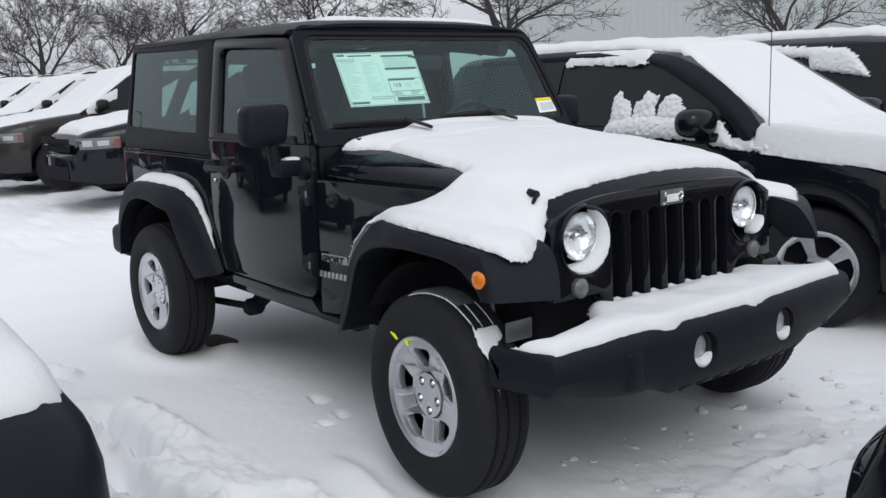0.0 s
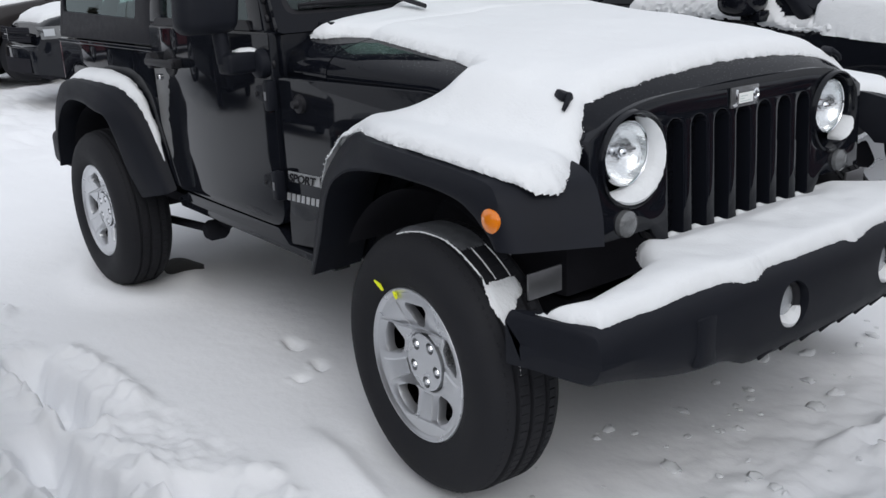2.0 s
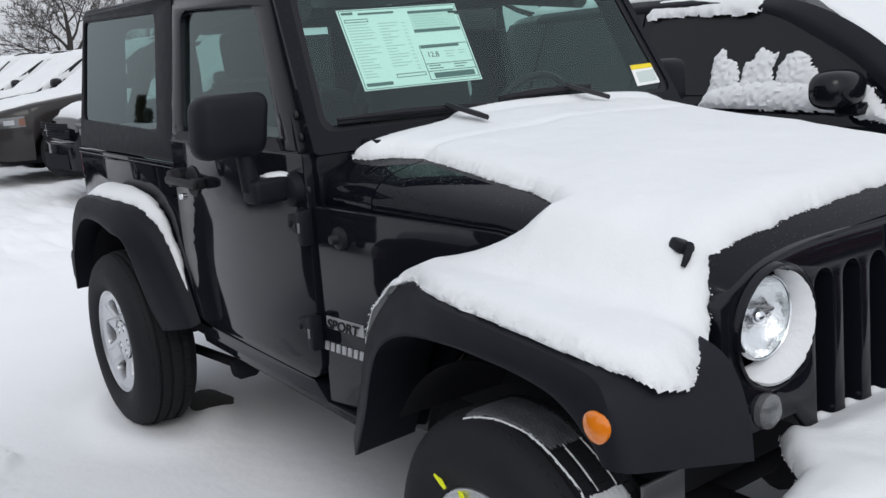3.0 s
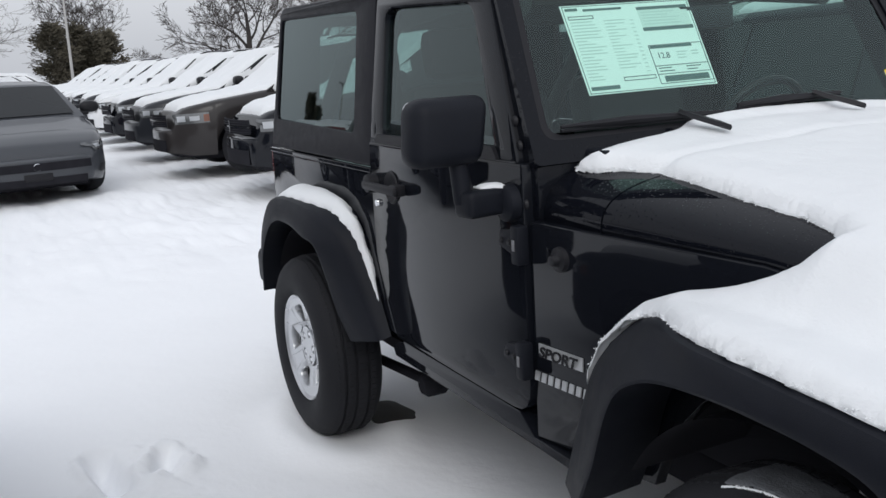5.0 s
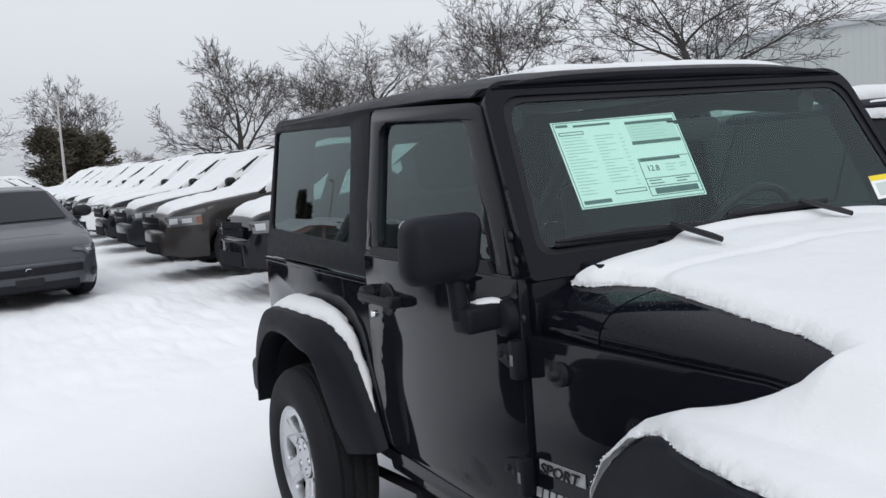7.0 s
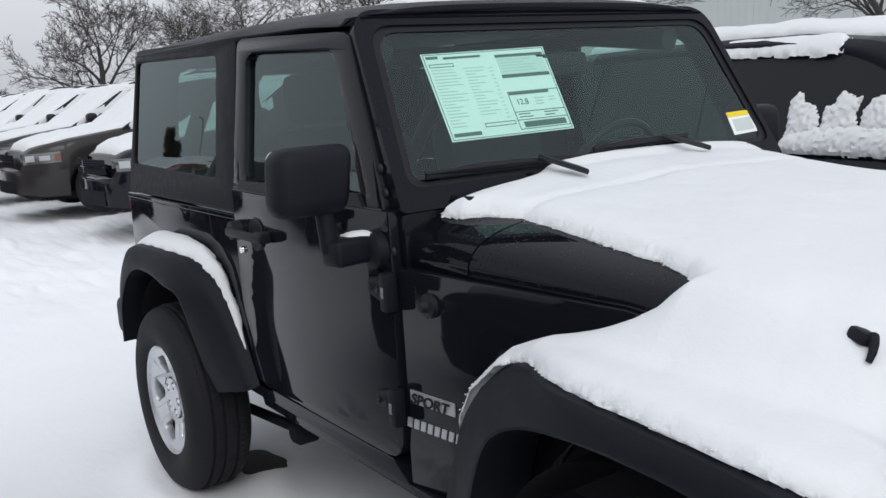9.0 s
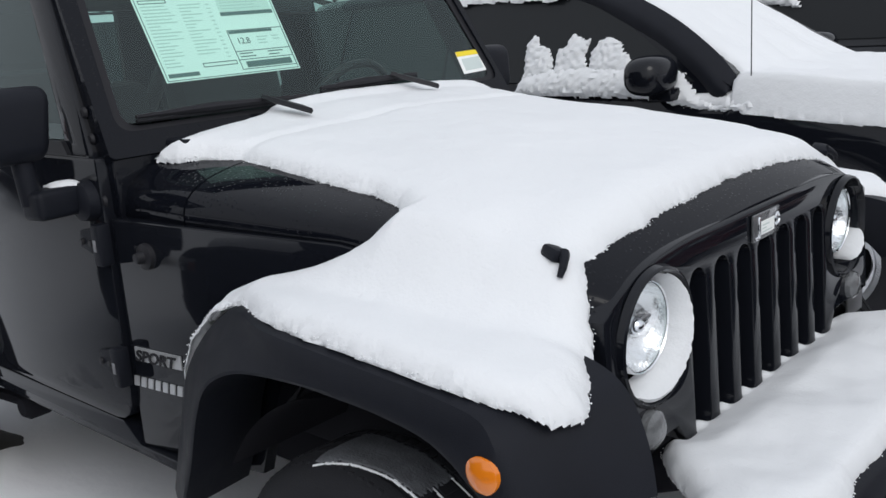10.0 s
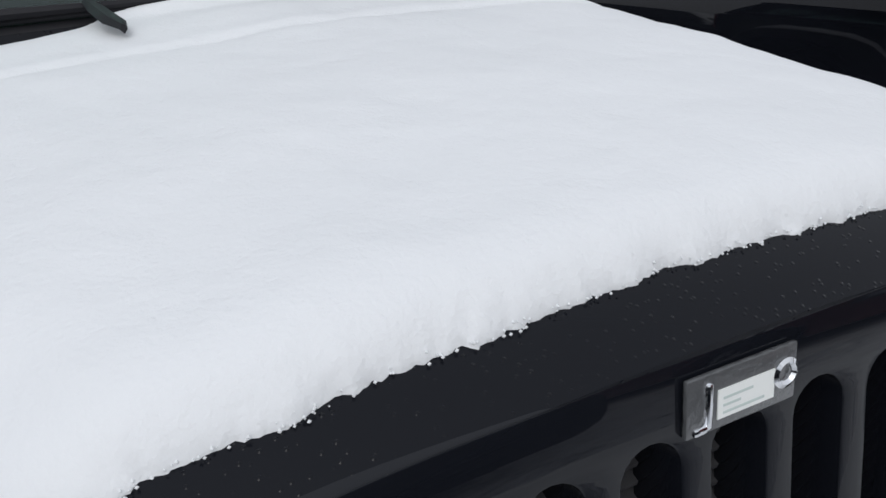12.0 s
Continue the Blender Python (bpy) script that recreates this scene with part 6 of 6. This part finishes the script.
DULL = mat("dull_navy_paint", (0.0075, 0.0082, 0.0130), 0.5, coat=0.05, var=0.15, scale=25, spec=0.14)

# neighbour on the driver's side, and the two beyond it
nb, nbi = car("suv", "black sport utility vehicle covered in snow beside the off-roader", pose(-1.75, 2.98, 0.0), PAINT, L=4.75, W=1.86, seed=1.0, roof_z=1.64, rails=False, inset=0.11, cover=1.08)
car("suv", "dark sport utility vehicle under snow further along the row", pose(-1.55, 5.75, 0.02), GREY, L=4.85, W=1.88, seed=2.0, roof_z=1.72, belt=1.10, rails=False, inset=0.08)
car("suv", "snow-covered silver vehicle further along the row", pose(-1.35, 8.5, 0.05), SILVER, L=4.85, W=1.88, seed=3.0, roof_z=1.80, belt=1.12, rails=False)


# frost and blown snow on the neighbour's near window, its antenna and the drift at its mirror
def frost(name, label, poly, thick, m_y, seed, res=0.012):
    """Snow stuck to an upright pane; poly in x and z of the world."""
    poly = np.array(poly, float)
    lo, hi = poly.min(0), poly.max(0)
    xs, zs = np.arange(lo[0] - res, hi[0] + 2 * res, res), np.arange(lo[1] - res, hi[1] + 2 * res, res)
    gx_, gz_ = np.meshgrid(xs, zs, indexing="ij")
    sd = poly_distance(gx_, gz_, poly)
    rows = []
    for i, x in enumerate(xs):
        row = []
        for j, z in enumerate(zs):
            d = sd[i, j] + 0.012 * noise.noise((x * 40, z * 40, seed)) + 0.008 * noise.noise((x * 90, z * 90, seed))
            t = thick * (1 - math.exp(-d / 0.02)) + 0.012 * noise.noise((x * 55, z * 55, seed + 2)) if d > 0 else max(-0.03, d * 2)
            row.append((x, m_y(z) - t, z))
        rows.append(row)
    bm = loft(rows, closed=False)
    bmesh.ops.delete(bm, geom=[v for v in bm.verts if v.co.y > m_y(v.co.z) + 0.02], context="VERTS")
    ob = part(name, bm, SNOW)
    return tagged(ob, label, "snow")


NB_SIDE = 2.98 - nbi["hb"](0.0)


def nb_pane(z):
    return NB_SIDE + 0.20 * (z - nbi["belt"]) / (nbi["roof_z"] - nbi["belt"]) - 0.012


for edge_, sd_ in (([(-1.83, 1.13), (-1.84, 1.30), (-1.80, 1.345), (-1.775, 1.33), (-1.76, 1.29), (-1.70, 1.28), (-1.665, 1.22), (-1.66, 1.13)], 3.0),
                   ([(-1.645, 1.14), (-1.645, 1.26), (-1.60, 1.285), (-1.555, 1.34), (-1.51, 1.315), (-1.455, 1.315), (-1.47, 1.24), (-1.455, 1.14)], 3.6),
                   ([(-1.44, 1.14), (-1.44, 1.24), (-1.41, 1.30), (-1.36, 1.32), (-1.30, 1.305), (-1.24, 1.24), (-1.20, 1.18), (-1.20, 1.14)], 4.2)):
    frost("window_frost", "rough frost crystals stuck to a side window", edge_, 0.016, nb_pane, sd_, 0.009)
frost("window_snow", "snow slumped over the top of a side window", [(-2.62, 1.60), (-2.24, 1.555), (-2.07, 1.55), (-2.03, 1.450), (-1.88, 1.432), (-1.72, 1.41), (-1.47, 1.376), (-1.50, 1.43), (-1.56, 1.484), (-1.63, 1.56), (-1.72, 1.625), (-2.5, 1.67)], 0.03, lambda z: 4.84 + 0.20 * (z - 1.10) / 0.62, 7.0, 0.014)
frost("window_snow", "band of blown snow along a side window", [(-1.88, 1.05), (-1.83, 1.145), (-1.55, 1.185), (-1.25, 1.175), (-1.05, 1.10), (-1.04, 1.035), (-1.4, 1.045)], 0.04, nb_pane, 6.0, 0.010)
for child in nb.children:
    # large mirrors, set low on the doors
    if child.name.startswith("mirror"):
        mid = sum((v.co for v in child.data.vertices), Vector()) / len(child.data.vertices)
        child.data.transform(Matrix.Translation(mid + Vector((-0.06, 0, -0.035))) @ Matrix.Scale(1.15, 4) @ Matrix.Translation(-mid))
part("antenna", merge(tube([(-0.60, 2.10, 1.03), (-0.60, 2.10, 1.09)], [0.016, 0.010], 8), tube([(-0.60, 2.10, 1.08), (-0.61, 2.11, 1.95)], 0.0025, 6)), TRIM, nb).matrix_world = Matrix()
# broad black pillar trim beside the neighbour's windscreen
rows = []
spine = eased([(-0.70, 1.065), (-0.75, 1.105), (-0.85, 1.195), (-1.06, 1.336), (-1.31, 1.459), (-1.53, 1.535), (-1.85, 1.578), (-2.4, 1.590), (-3.3, 1.575)], 4)
for i, c in enumerate(spine):
    d = (spine[min(i + 1, len(spine) - 1)] - spine[max(i - 1, 0)]).normalized()
    nrm = Vector((d.y, -d.x))
    if nrm.y < 0:
        nrm = -nrm
    w = 0.062 * math.sin(min(1.0, (i + 0.6) / 4) * math.pi / 2) * (1 - 0.45 * smooth01((-1.2 - c.x) / 0.5))
    yy = NB_SIDE + 0.20 * (c.y - 1.08) / 0.56 - 0.004
    ring = []
    for k in range(9):
        u = -1 + 2 * k / 8
        ring.append((c.x + nrm.x * w * u, yy - 0.024 * (1 - u * u) + 0.36 * nrm.y * w * u + 0.03 * max(0, u), c.y + nrm.y * w * u))
    rows.append(ring)
part("pillar_trim", loft(rows, closed=False), PLASTIC, nb, "wide matte black windscreen pillar", 60).matrix_world = Matrix()
snow_sheet("roof_edge_snow", "clump of snow hanging on the roof edge of a car", lambda x, y: 1.585 - 0.6 * max(0, 2.31 - y), [(-2.35, 2.24), (-2.1, 2.25), (-1.85, 2.235), (-1.68, 2.225), (-1.60, 2.25), (-1.62, 2.34), (-1.9, 2.45), (-2.35, 2.45)], 0.035, res=0.012, edge=0.02, rough=0.02, seed=21.0, lump=0.02)
snow_sheet("pillar_foot_snow", "snow heaped at the foot of a windscreen pillar", lambda x, y: 1.012 + 0.10 * (y - 2.05), [(-1.02, 2.10), (-0.86, 2.075), (-0.70, 2.07), (-0.50, 2.09), (-0.45, 2.25), (-0.66, 2.30), (-1.02, 2.20)], 0.07, res=0.012, edge=0.03, rough=0.02, seed=22.0, lump=0.05)
frost("mirror_drift", "snow packed between a car's mirror and windscreen pillar", [(-1.00, 1.01), (-1.04, 1.10), (-0.99, 1.165), (-0.93, 1.15), (-0.90, 1.10), (-0.84, 1.055), (-0.76, 1.025), (-0.68, 1.02), (-0.60, 1.06), (-0.55, 1.03), (-0.55, 0.97), (-0.75, 0.975), (-0.88, 0.99)], 0.045, lambda z: 2.095 + 0.25 * max(0, z - 1.0), 9.0)
snow_sheet("fender_snow", "edge of snow along the fender of a car", lambda x, y: curve(x, [-0.7, -0.3, 0.0, 0.45], [0.990, 0.960, 0.940, 0.89]) + 0.125 * smooth01((y - 2.05) / 0.06), [(-0.68, 2.075), (-0.60, 2.060), (-0.30, 2.052), (0.0, 2.060), (0.3, 2.075), (0.46, 2.11), (0.46, 2.20), (-0.68, 2.20)], 0.05, res=0.010, edge=0.022, rough=0.012, seed=23.0, lump=0.012)
# sedan parked with its tail beside the front wheel
car("sedan", "dark sedan with snow on its trunk, parked tail outwards", pose(-0.89, -3.13, 0.0, 0, 0, 180), DULL, corner=(0.32, 0.40), L=3.9, W=1.84, kind_shape="sedan", roof_z=1.42, belt=0.94, nose_z=0.78, seed=4.0, rails=False, trunk=1.0, snow=0.075)
# corner of the vehicle across the aisle
car("suv", "black vehicle with snow on its hood across the aisle", pose(3.96, -0.17, 0.0, 0, 0, 180), PAINT, L=4.7, W=1.82, nose_z=0.97, belt=1.12, seed=5.0, corner=(0.03, 0.10), rails=False, lamps=False, cover=1.6)

# the row behind, nose to the lane
paints = [PAINT, BROWN, GREY, PAINT, WHITE, GREY, PAINT, WHITE, SILVER, GREY, BROWN, SILVER]
words = {"black_paint": "black", "brown_paint": "dark brown", "grey_paint": "dark grey", "white_paint": "white", "silver_paint": "silver"}
for k, p in enumerate(paints):
    x = -8.85 - 2.75 * k - 0.93
    car("parked_suv", words[p.name] + " vehicle under snow in a long parked row", pose(x, 2.85 + (0.40 if k == 0 else 0.0), 0.06, 0, 0, -90), p, group="row of parked cars", detail=False, seed=10.0 + k, roof_z=1.66 + 0.05 * (k % 3 == 1))
# vehicles behind the camera, and far ones at the end of the lane
car("suv", "dark red vehicle with snow on its hood across the aisle", pose(3.95, 2.80, 0.0, 0, 0, 180), DARK_RED, L=4.7, W=1.85, seed=31.0, detail=False, rails=False)
car("suv", "black vehicle with thin snow behind the sedan", pose(-8.9, -4.85, 0.0, 0, 0, 0), PAINT, L=4.8, W=1.86, seed=32.0, detail=False, rails=False, snow=0.02, roof_z=1.62)
car("sedan", "dark red sedan beyond the lane", pose(-16.5, -5.6, 0.0, 0, 0, 90), DARK_RED, L=4.6, W=1.8, kind_shape="sedan", roof_z=1.43, belt=0.95, nose_z=0.76, snow=0.03, seed=33.0, detail=False, rails=False, amber=False)
for k in range(3):
    car("parked_suv", "snow-covered vehicle in the opposite row", pose(-20.0 - 2.8 * k, -9.5, 0.0, 0, 0, 90), [GREY, SILVER, PAINT][k], group="opposite row of cars", detail=False, seed=40.0 + k, rails=False)
for az, dist, turn, p in ((179.6, 33, 70, WHITE), (178.4, 38, 100, GREY), (177.3, 44, 80, PAINT)):
    fx, fy = 1.0 + dist * math.cos(radians(az)), -1.94 + dist * math.sin(radians(az))
    car("parked_suv", words[p.name] + " vehicle with a snowy roof far down the lane", pose(fx, fy, 0.0, 0, 0, turn), p, group="far parked cars", detail=False, seed=50.0 + dist, rails=False)
# grey sedan standing in the lane
car("sedan", "dark grey sedan without snow standing in the lane", pose(-13.3, -1.52, 0.0, 0, 0, 4), CHARCOAL, L=4.5, W=1.76, kind_shape="sedan", roof_z=1.43, belt=0.95, nose_z=0.74, snow=0, amber=False, rails=False, corner=(0.24, 0.55))


# ---- trees ----
def skeleton_tree(seed, height, width, trunk_r, trunk_len):
    """Limbs and twigs of a bare tree as lines of points with radii."""
    rnd = random.Random(seed)
    limbs, twigs = [], []

    def grow(p, d, length, r, level):
        n = [9, 8, 7, 5, 4, 3][level]
        pts, rad, dirs = [p], [r], [d]
        bend = Vector((rnd.gauss(0, 0.06), rnd.gauss(0, 0.06), rnd.uniform(-0.02, 0.06)))
        for i in range(n):
            d = (d + bend + Vector((rnd.gauss(0, 0.11), rnd.gauss(0, 0.11), rnd.gauss(0.0, 0.09))) * (0.5 if level == 0 else 1.0)).normalized()
            p = p + d * (length / n)
            pts.append(p)
            dirs.append(d)
            rad.append(max(0.008, r * (1 - [0.75, 0.75, 0.7, 0.6, 0.5, 0.3][level] * (i + 1) / n)))
        (limbs if level < 3 else twigs).append((pts, rad))
        if level >= 5:
            return
        kids = [9, 6, 5, 4, 4][level]
        turn = rnd.uniform(0, 6.28)
        for k in range(kids):
            if level == 0:
                # boughs leave the trunk from a third of its height up to the tip
                i = max(2, min(n, round(n * (0.30 + 0.72 * k / (kids - 1)))))
            else:
                i = n if k == 0 else max(1, min(n - 1, round(n * (0.25 + 0.7 * k / kids))))
            a = turn + 2.4 * k + rnd.gauss(0, 0.3)
            axis = dirs[i]
            u = axis.cross(Vector((0.31, 0.17, 0.94)) if abs(axis.z) < 0.9 else Vector((1, 0, 0))).normalized()
            v = axis.cross(u)
            out = u * math.cos(a) + v * math.sin(a)
            tilt = rnd.uniform(0.8, 1.3) * (1.25 - 0.6 * k / kids) if level == 0 else (rnd.uniform(0.1, 0.3) if k == 0 else rnd.uniform(0.55, 1.0))
            nd = (axis + out * tilt + Vector((0, 0, 0.10 if level < 3 else 0.0))).normalized()
            ratio = rnd.uniform(0.55, 0.72) * (1.0 - 0.25 * k / kids) if level == 0 else (rnd.uniform(0.42, 0.62) if level < 3 else rnd.uniform(0.45, 0.65))
            grow(pts[i], nd, length * ratio, max(0.008, rad[i] * ([0.55, 0.62, 0.62, 0.62, 0.6][level])), level + 1)

    grow(Vector((0, 0, 0)), Vector((rnd.gauss(0, 0.06), rnd.gauss(0, 0.06), 1)), trunk_len, trunk_r, 0)
    every = [p for pts, _ in limbs + twigs for p in pts]
    fz = height / max(p.z for p in every)
    reach = sorted(math.hypot(p.x, p.y) for p in every)[int(len(every) * 0.97)]
    fr = width / 2 / reach
    for pts, rad in limbs + twigs:
        for i, p in enumerate(pts):
            pts[i] = Vector((p.x * fr, p.y * fr, p.z * fz))
    return limbs, twigs


def tubes_mesh(name, lines, sides, material):
    verts, faces = [], []
    for pts, rad in lines:
        base = len(verts)
        for i, p in enumerate(pts):
            d = (pts[min(i + 1, len(pts) - 1)] - pts[max(i - 1, 0)]).normalized()
            a = d.cross(Vector((0.3, 0.2, 1)) if abs(d.z) < 0.95 else Vector((1, 0, 0))).normalized()
            b = d.cross(a)
            for k in range(sides):
                t = 2 * math.pi * k / sides
                verts.append(p + rad[i] * (math.cos(t) * a + math.sin(t) * b))
        for i in range(len(pts) - 1):
            for k in range(sides):
                q, s = base + i * sides, base + (i + 1) * sides
                faces.append((q + k, q + (k + 1) % sides, s + (k + 1) % sides, s + k))
    me = bpy.data.meshes.new(name)
    me.from_pydata([tuple(v) for v in verts], [], faces)
    me.polygons.foreach_set("use_smooth", [True] * len(me.polygons))
    me.materials.append(material)
    return me


def bare_tree(seed, height, spread, trunk_r, trunk_len=2.0):
    limbs, twigs = skeleton_tree(seed, height, spread, trunk_r, trunk_len)
    tr = thing("bare_tree", "leafless spreading tree standing in snow", "tree", "bare trees")
    a = new("trunk", tubes_mesh("trunk", limbs, 7, BARK))
    a.parent = tr
    b = new("crown", tubes_mesh("crown", twigs, 3, TWIG))
    b.parent = tr
    return tr


def spot(az, dist, eye=(1.0, -1.94)):
    return eye[0] + dist * math.cos(radians(az)), eye[1] + dist * math.sin(radians(az))


TREE_KINDS = [bare_tree(21, 8.6, 11.6, 0.28, 7.4), bare_tree(34, 8.0, 8.2, 0.24, 7.0), bare_tree(47, 7.0, 6.8, 0.22, 6.2)]
# kind, azimuth, distance, scale, turn
TREES = [(0, 136.5, 32, 1.0, 20), (1, 149.3, 40, 1.08, 70), (0, 157.5, 46, 0.96, 200), (1, 161.0, 50, 0.90, 140), (2, 164.7, 42, 1.06, 30), (2, 173.2, 56, 1.05, 90), (0, 181.0, 48, 0.75, 10), (1, 119.5, 36, 1.0, 300), (2, 170.8, 75, 0.5, 0), (1, 153.0, 62, 0.8, 0),
         (2, -156.4, 62, 0.60, 80), (2, -152.4, 64, 0.66, 200), (0, -130, 60, 1.0, 150), (0, -100, 60, 0.9, 240)]
used = set()
for kind, az, dist, sc, turn in TREES:
    x, y = spot(az, dist)
    m = pose(x, y, -0.05, 0, 0, turn) @ Matrix.Scale(sc, 4)
    if kind not in used:
        used.add(kind)
        TREE_KINDS[kind].matrix_world = m
    else:
        c = copy_thing(TREE_KINDS[kind], pose(x, y, -0.05, 0, 0, turn))
        c.scale = (sc, sc, sc)


def evergreen(x, y, h, r, seed):
    rnd = random.Random(seed)
    tr = thing("evergreen", "dark green conifer beside the lot", "tree", at=pose(x, y, 0))
    part("trunk", tube([(0, 0, 0), (0, 0, h * 0.9)], [0.12, 0.02], 7), BARK, tr)
    verts, faces = [], []
    boughs, spread = [], min(0.16, 0.35 * r)
    for k in range(70):
        t = (k + rnd.random()) / 70
        a = rnd.uniform(0, 2 * math.pi)
        boughs.append((h * (0.04 + 0.90 * t), a, r * (1 - t ** 1.6) ** 0.9 * rnd.uniform(0.55, 1.2) + 0.08, rnd.uniform(0.05, 0.45)))
    for k in range(5200):
        z0, a, reach, rise = boughs[k % 70]
        u = rnd.random() ** 0.7
        p = Vector((math.cos(a), math.sin(a), rise)) * (reach * u) + Vector((rnd.gauss(0, spread), rnd.gauss(0, spread), z0 + rnd.gauss(0, 0.11)))
        b_ = a + rnd.gauss(0, 0.7)
        d = Vector((math.cos(b_), math.sin(b_), rnd.uniform(0.0, 0.8))) * rnd.uniform(0.10, 0.28)
        w = Vector((-math.sin(b_), math.cos(b_), rnd.uniform(-0.4, 0.4))) * rnd.uniform(0.02, 0.06)
        b = len(verts)
        verts += [tuple(p - w), tuple(p + w), tuple(p + d + w * 0.3), tuple(p + d * 1.1 - Vector((0, 0, 0.06)))]
        faces += [(b, b + 1, b + 2), (b, b + 2, b + 3)]
    me = bpy.data.meshes.new("crown")
    me.from_pydata(verts, [], faces)
    me.materials.append(NEEDLES)
    c = new("crown", me)
    c.parent = tr


for az, dist, h, r, sd in ((175.5, 50, 4.1, 1.3, 3), (172.7, 52, 3.7, 1.3, 5), (174.2, 54, 4.2, 1.4, 9), (173.4, 51, 3.5, 1.3, 15), (-163.2, 70, 4.2, 0.16, 11), (-162.5, 80, 3.6, 0.14, 12)):
    x, y = spot(az, dist)
    evergreen(x, y, h, r, sd)


# ---- lamp posts and buildings ----
POLE = mat("galvanised_pole", (0.42, 0.41, 0.40), 0.6, var=0.1)


def street_lamp(az, dist, h, arms):
    x, y = spot(az, dist)
    ob = thing("street_lamp", "grey steel parking-lot lamp post", "lamp post", at=pose(x, y, 0, 0, 0, az))
    if arms:
        part("pole", tube([(0, 0, 0), (0, 0, h)], [0.055, 0.045], 8), POLE, ob)
    else:
        part("pole", tube([(0, 0.05, 0), (0, 0.02, h * 0.6), (0, 0.0, h * 0.93), (0, -0.05, h)], [0.075, 0.055, 0.045, 0.04], 8), POLE, ob)
        part("lamp_head", moved(box((-0.10, -0.26, -0.05), (0.10, 0.04, 0.04), 0.03), pose(0, -0.05, h, -18, 0, 0)), STEEL, ob)
    for s in arms:
        part("arm", tube([(0, 0, h - 0.05), (0, s * 0.5, h + 0.12)], 0.03, 6), STEEL, ob)
        part("lamp_head", box((-0.15, s * 0.5 - 0.3, h + 0.05), (0.15, s * 0.5 + 0.3, h + 0.22), 0.03), STEEL, ob)


street_lamp(174.6, 46, 5.0, ())
street_lamp(143.6, 60, 6.2, (-1, 1))
street_lamp(-161.9, 55, 4.3, ())

SIDING = mat("siding", (0.41, 0.44, 0.435), 0.6, var=0.05, scale=0.6)
EAVE = mat("eave", (0.42, 0.44, 0.46), 0.5)
ROOF_BROWN = mat("brown_roof", (0.10, 0.065, 0.055), 0.9, var=0.25, scale=2)
BRICK = mat("tan_brick", (0.26, 0.20, 0.15), 0.9, var=0.2, scale=3)


def warehouse():
    p0, p1 = Vector(spot(137.4, 62)), Vector(spot(96, 52))
    d = (p1 - p0)
    ln = d.length
    ang = math.degrees(math.atan2(d.y, d.x))
    ob = thing("warehouse", "pale corrugated metal warehouse behind the trees", "building", at=pose(p0.x, p0.y, 0, 0, 0, ang))
    h = 6.6
    part("wall", box((0, 0, 0), (ln, 18, h), 0), SIDING, ob)
    for k in range(int(ln / 0.42)):
        part("rib", box((k * 0.42, -0.02, 0), (k * 0.42 + 0.07, 0.0, h - 0.05), 0), SIDING, ob)
    part("eave", box((-0.3, -0.25, h), (ln + 0.3, 18.3, h + 0.35), 0.03), EAVE, ob)


warehouse()


def house(az, dist, w, h, roof_h, wall_mat, turn):
    x, y = spot(az, dist)
    ob = thing("house", "low building with a brown roof beyond the lot", "building", at=pose(x, y, 0, 0, 0, turn))
    part("wall", box((-w / 2, -4, 0), (w / 2, 4, h), 0), wall_mat, ob)
    if roof_h:
        rows = [[(-w / 2 - 0.4, -4.4, h), (0, -4.4, h + roof_h), (w / 2 + 0.4, -4.4, h)], [(-w / 2 - 0.4, 4.4, h), (0, 4.4, h + roof_h), (w / 2 + 0.4, 4.4, h)]]
        part("roof", loft(rows, caps=True), ROOF_BROWN, ob)


house(163.0, 82, 8, 1.8, 1.1, BRICK, 70)
house(181.0, 95, 14, 4.2, 0, BRICK, 0)
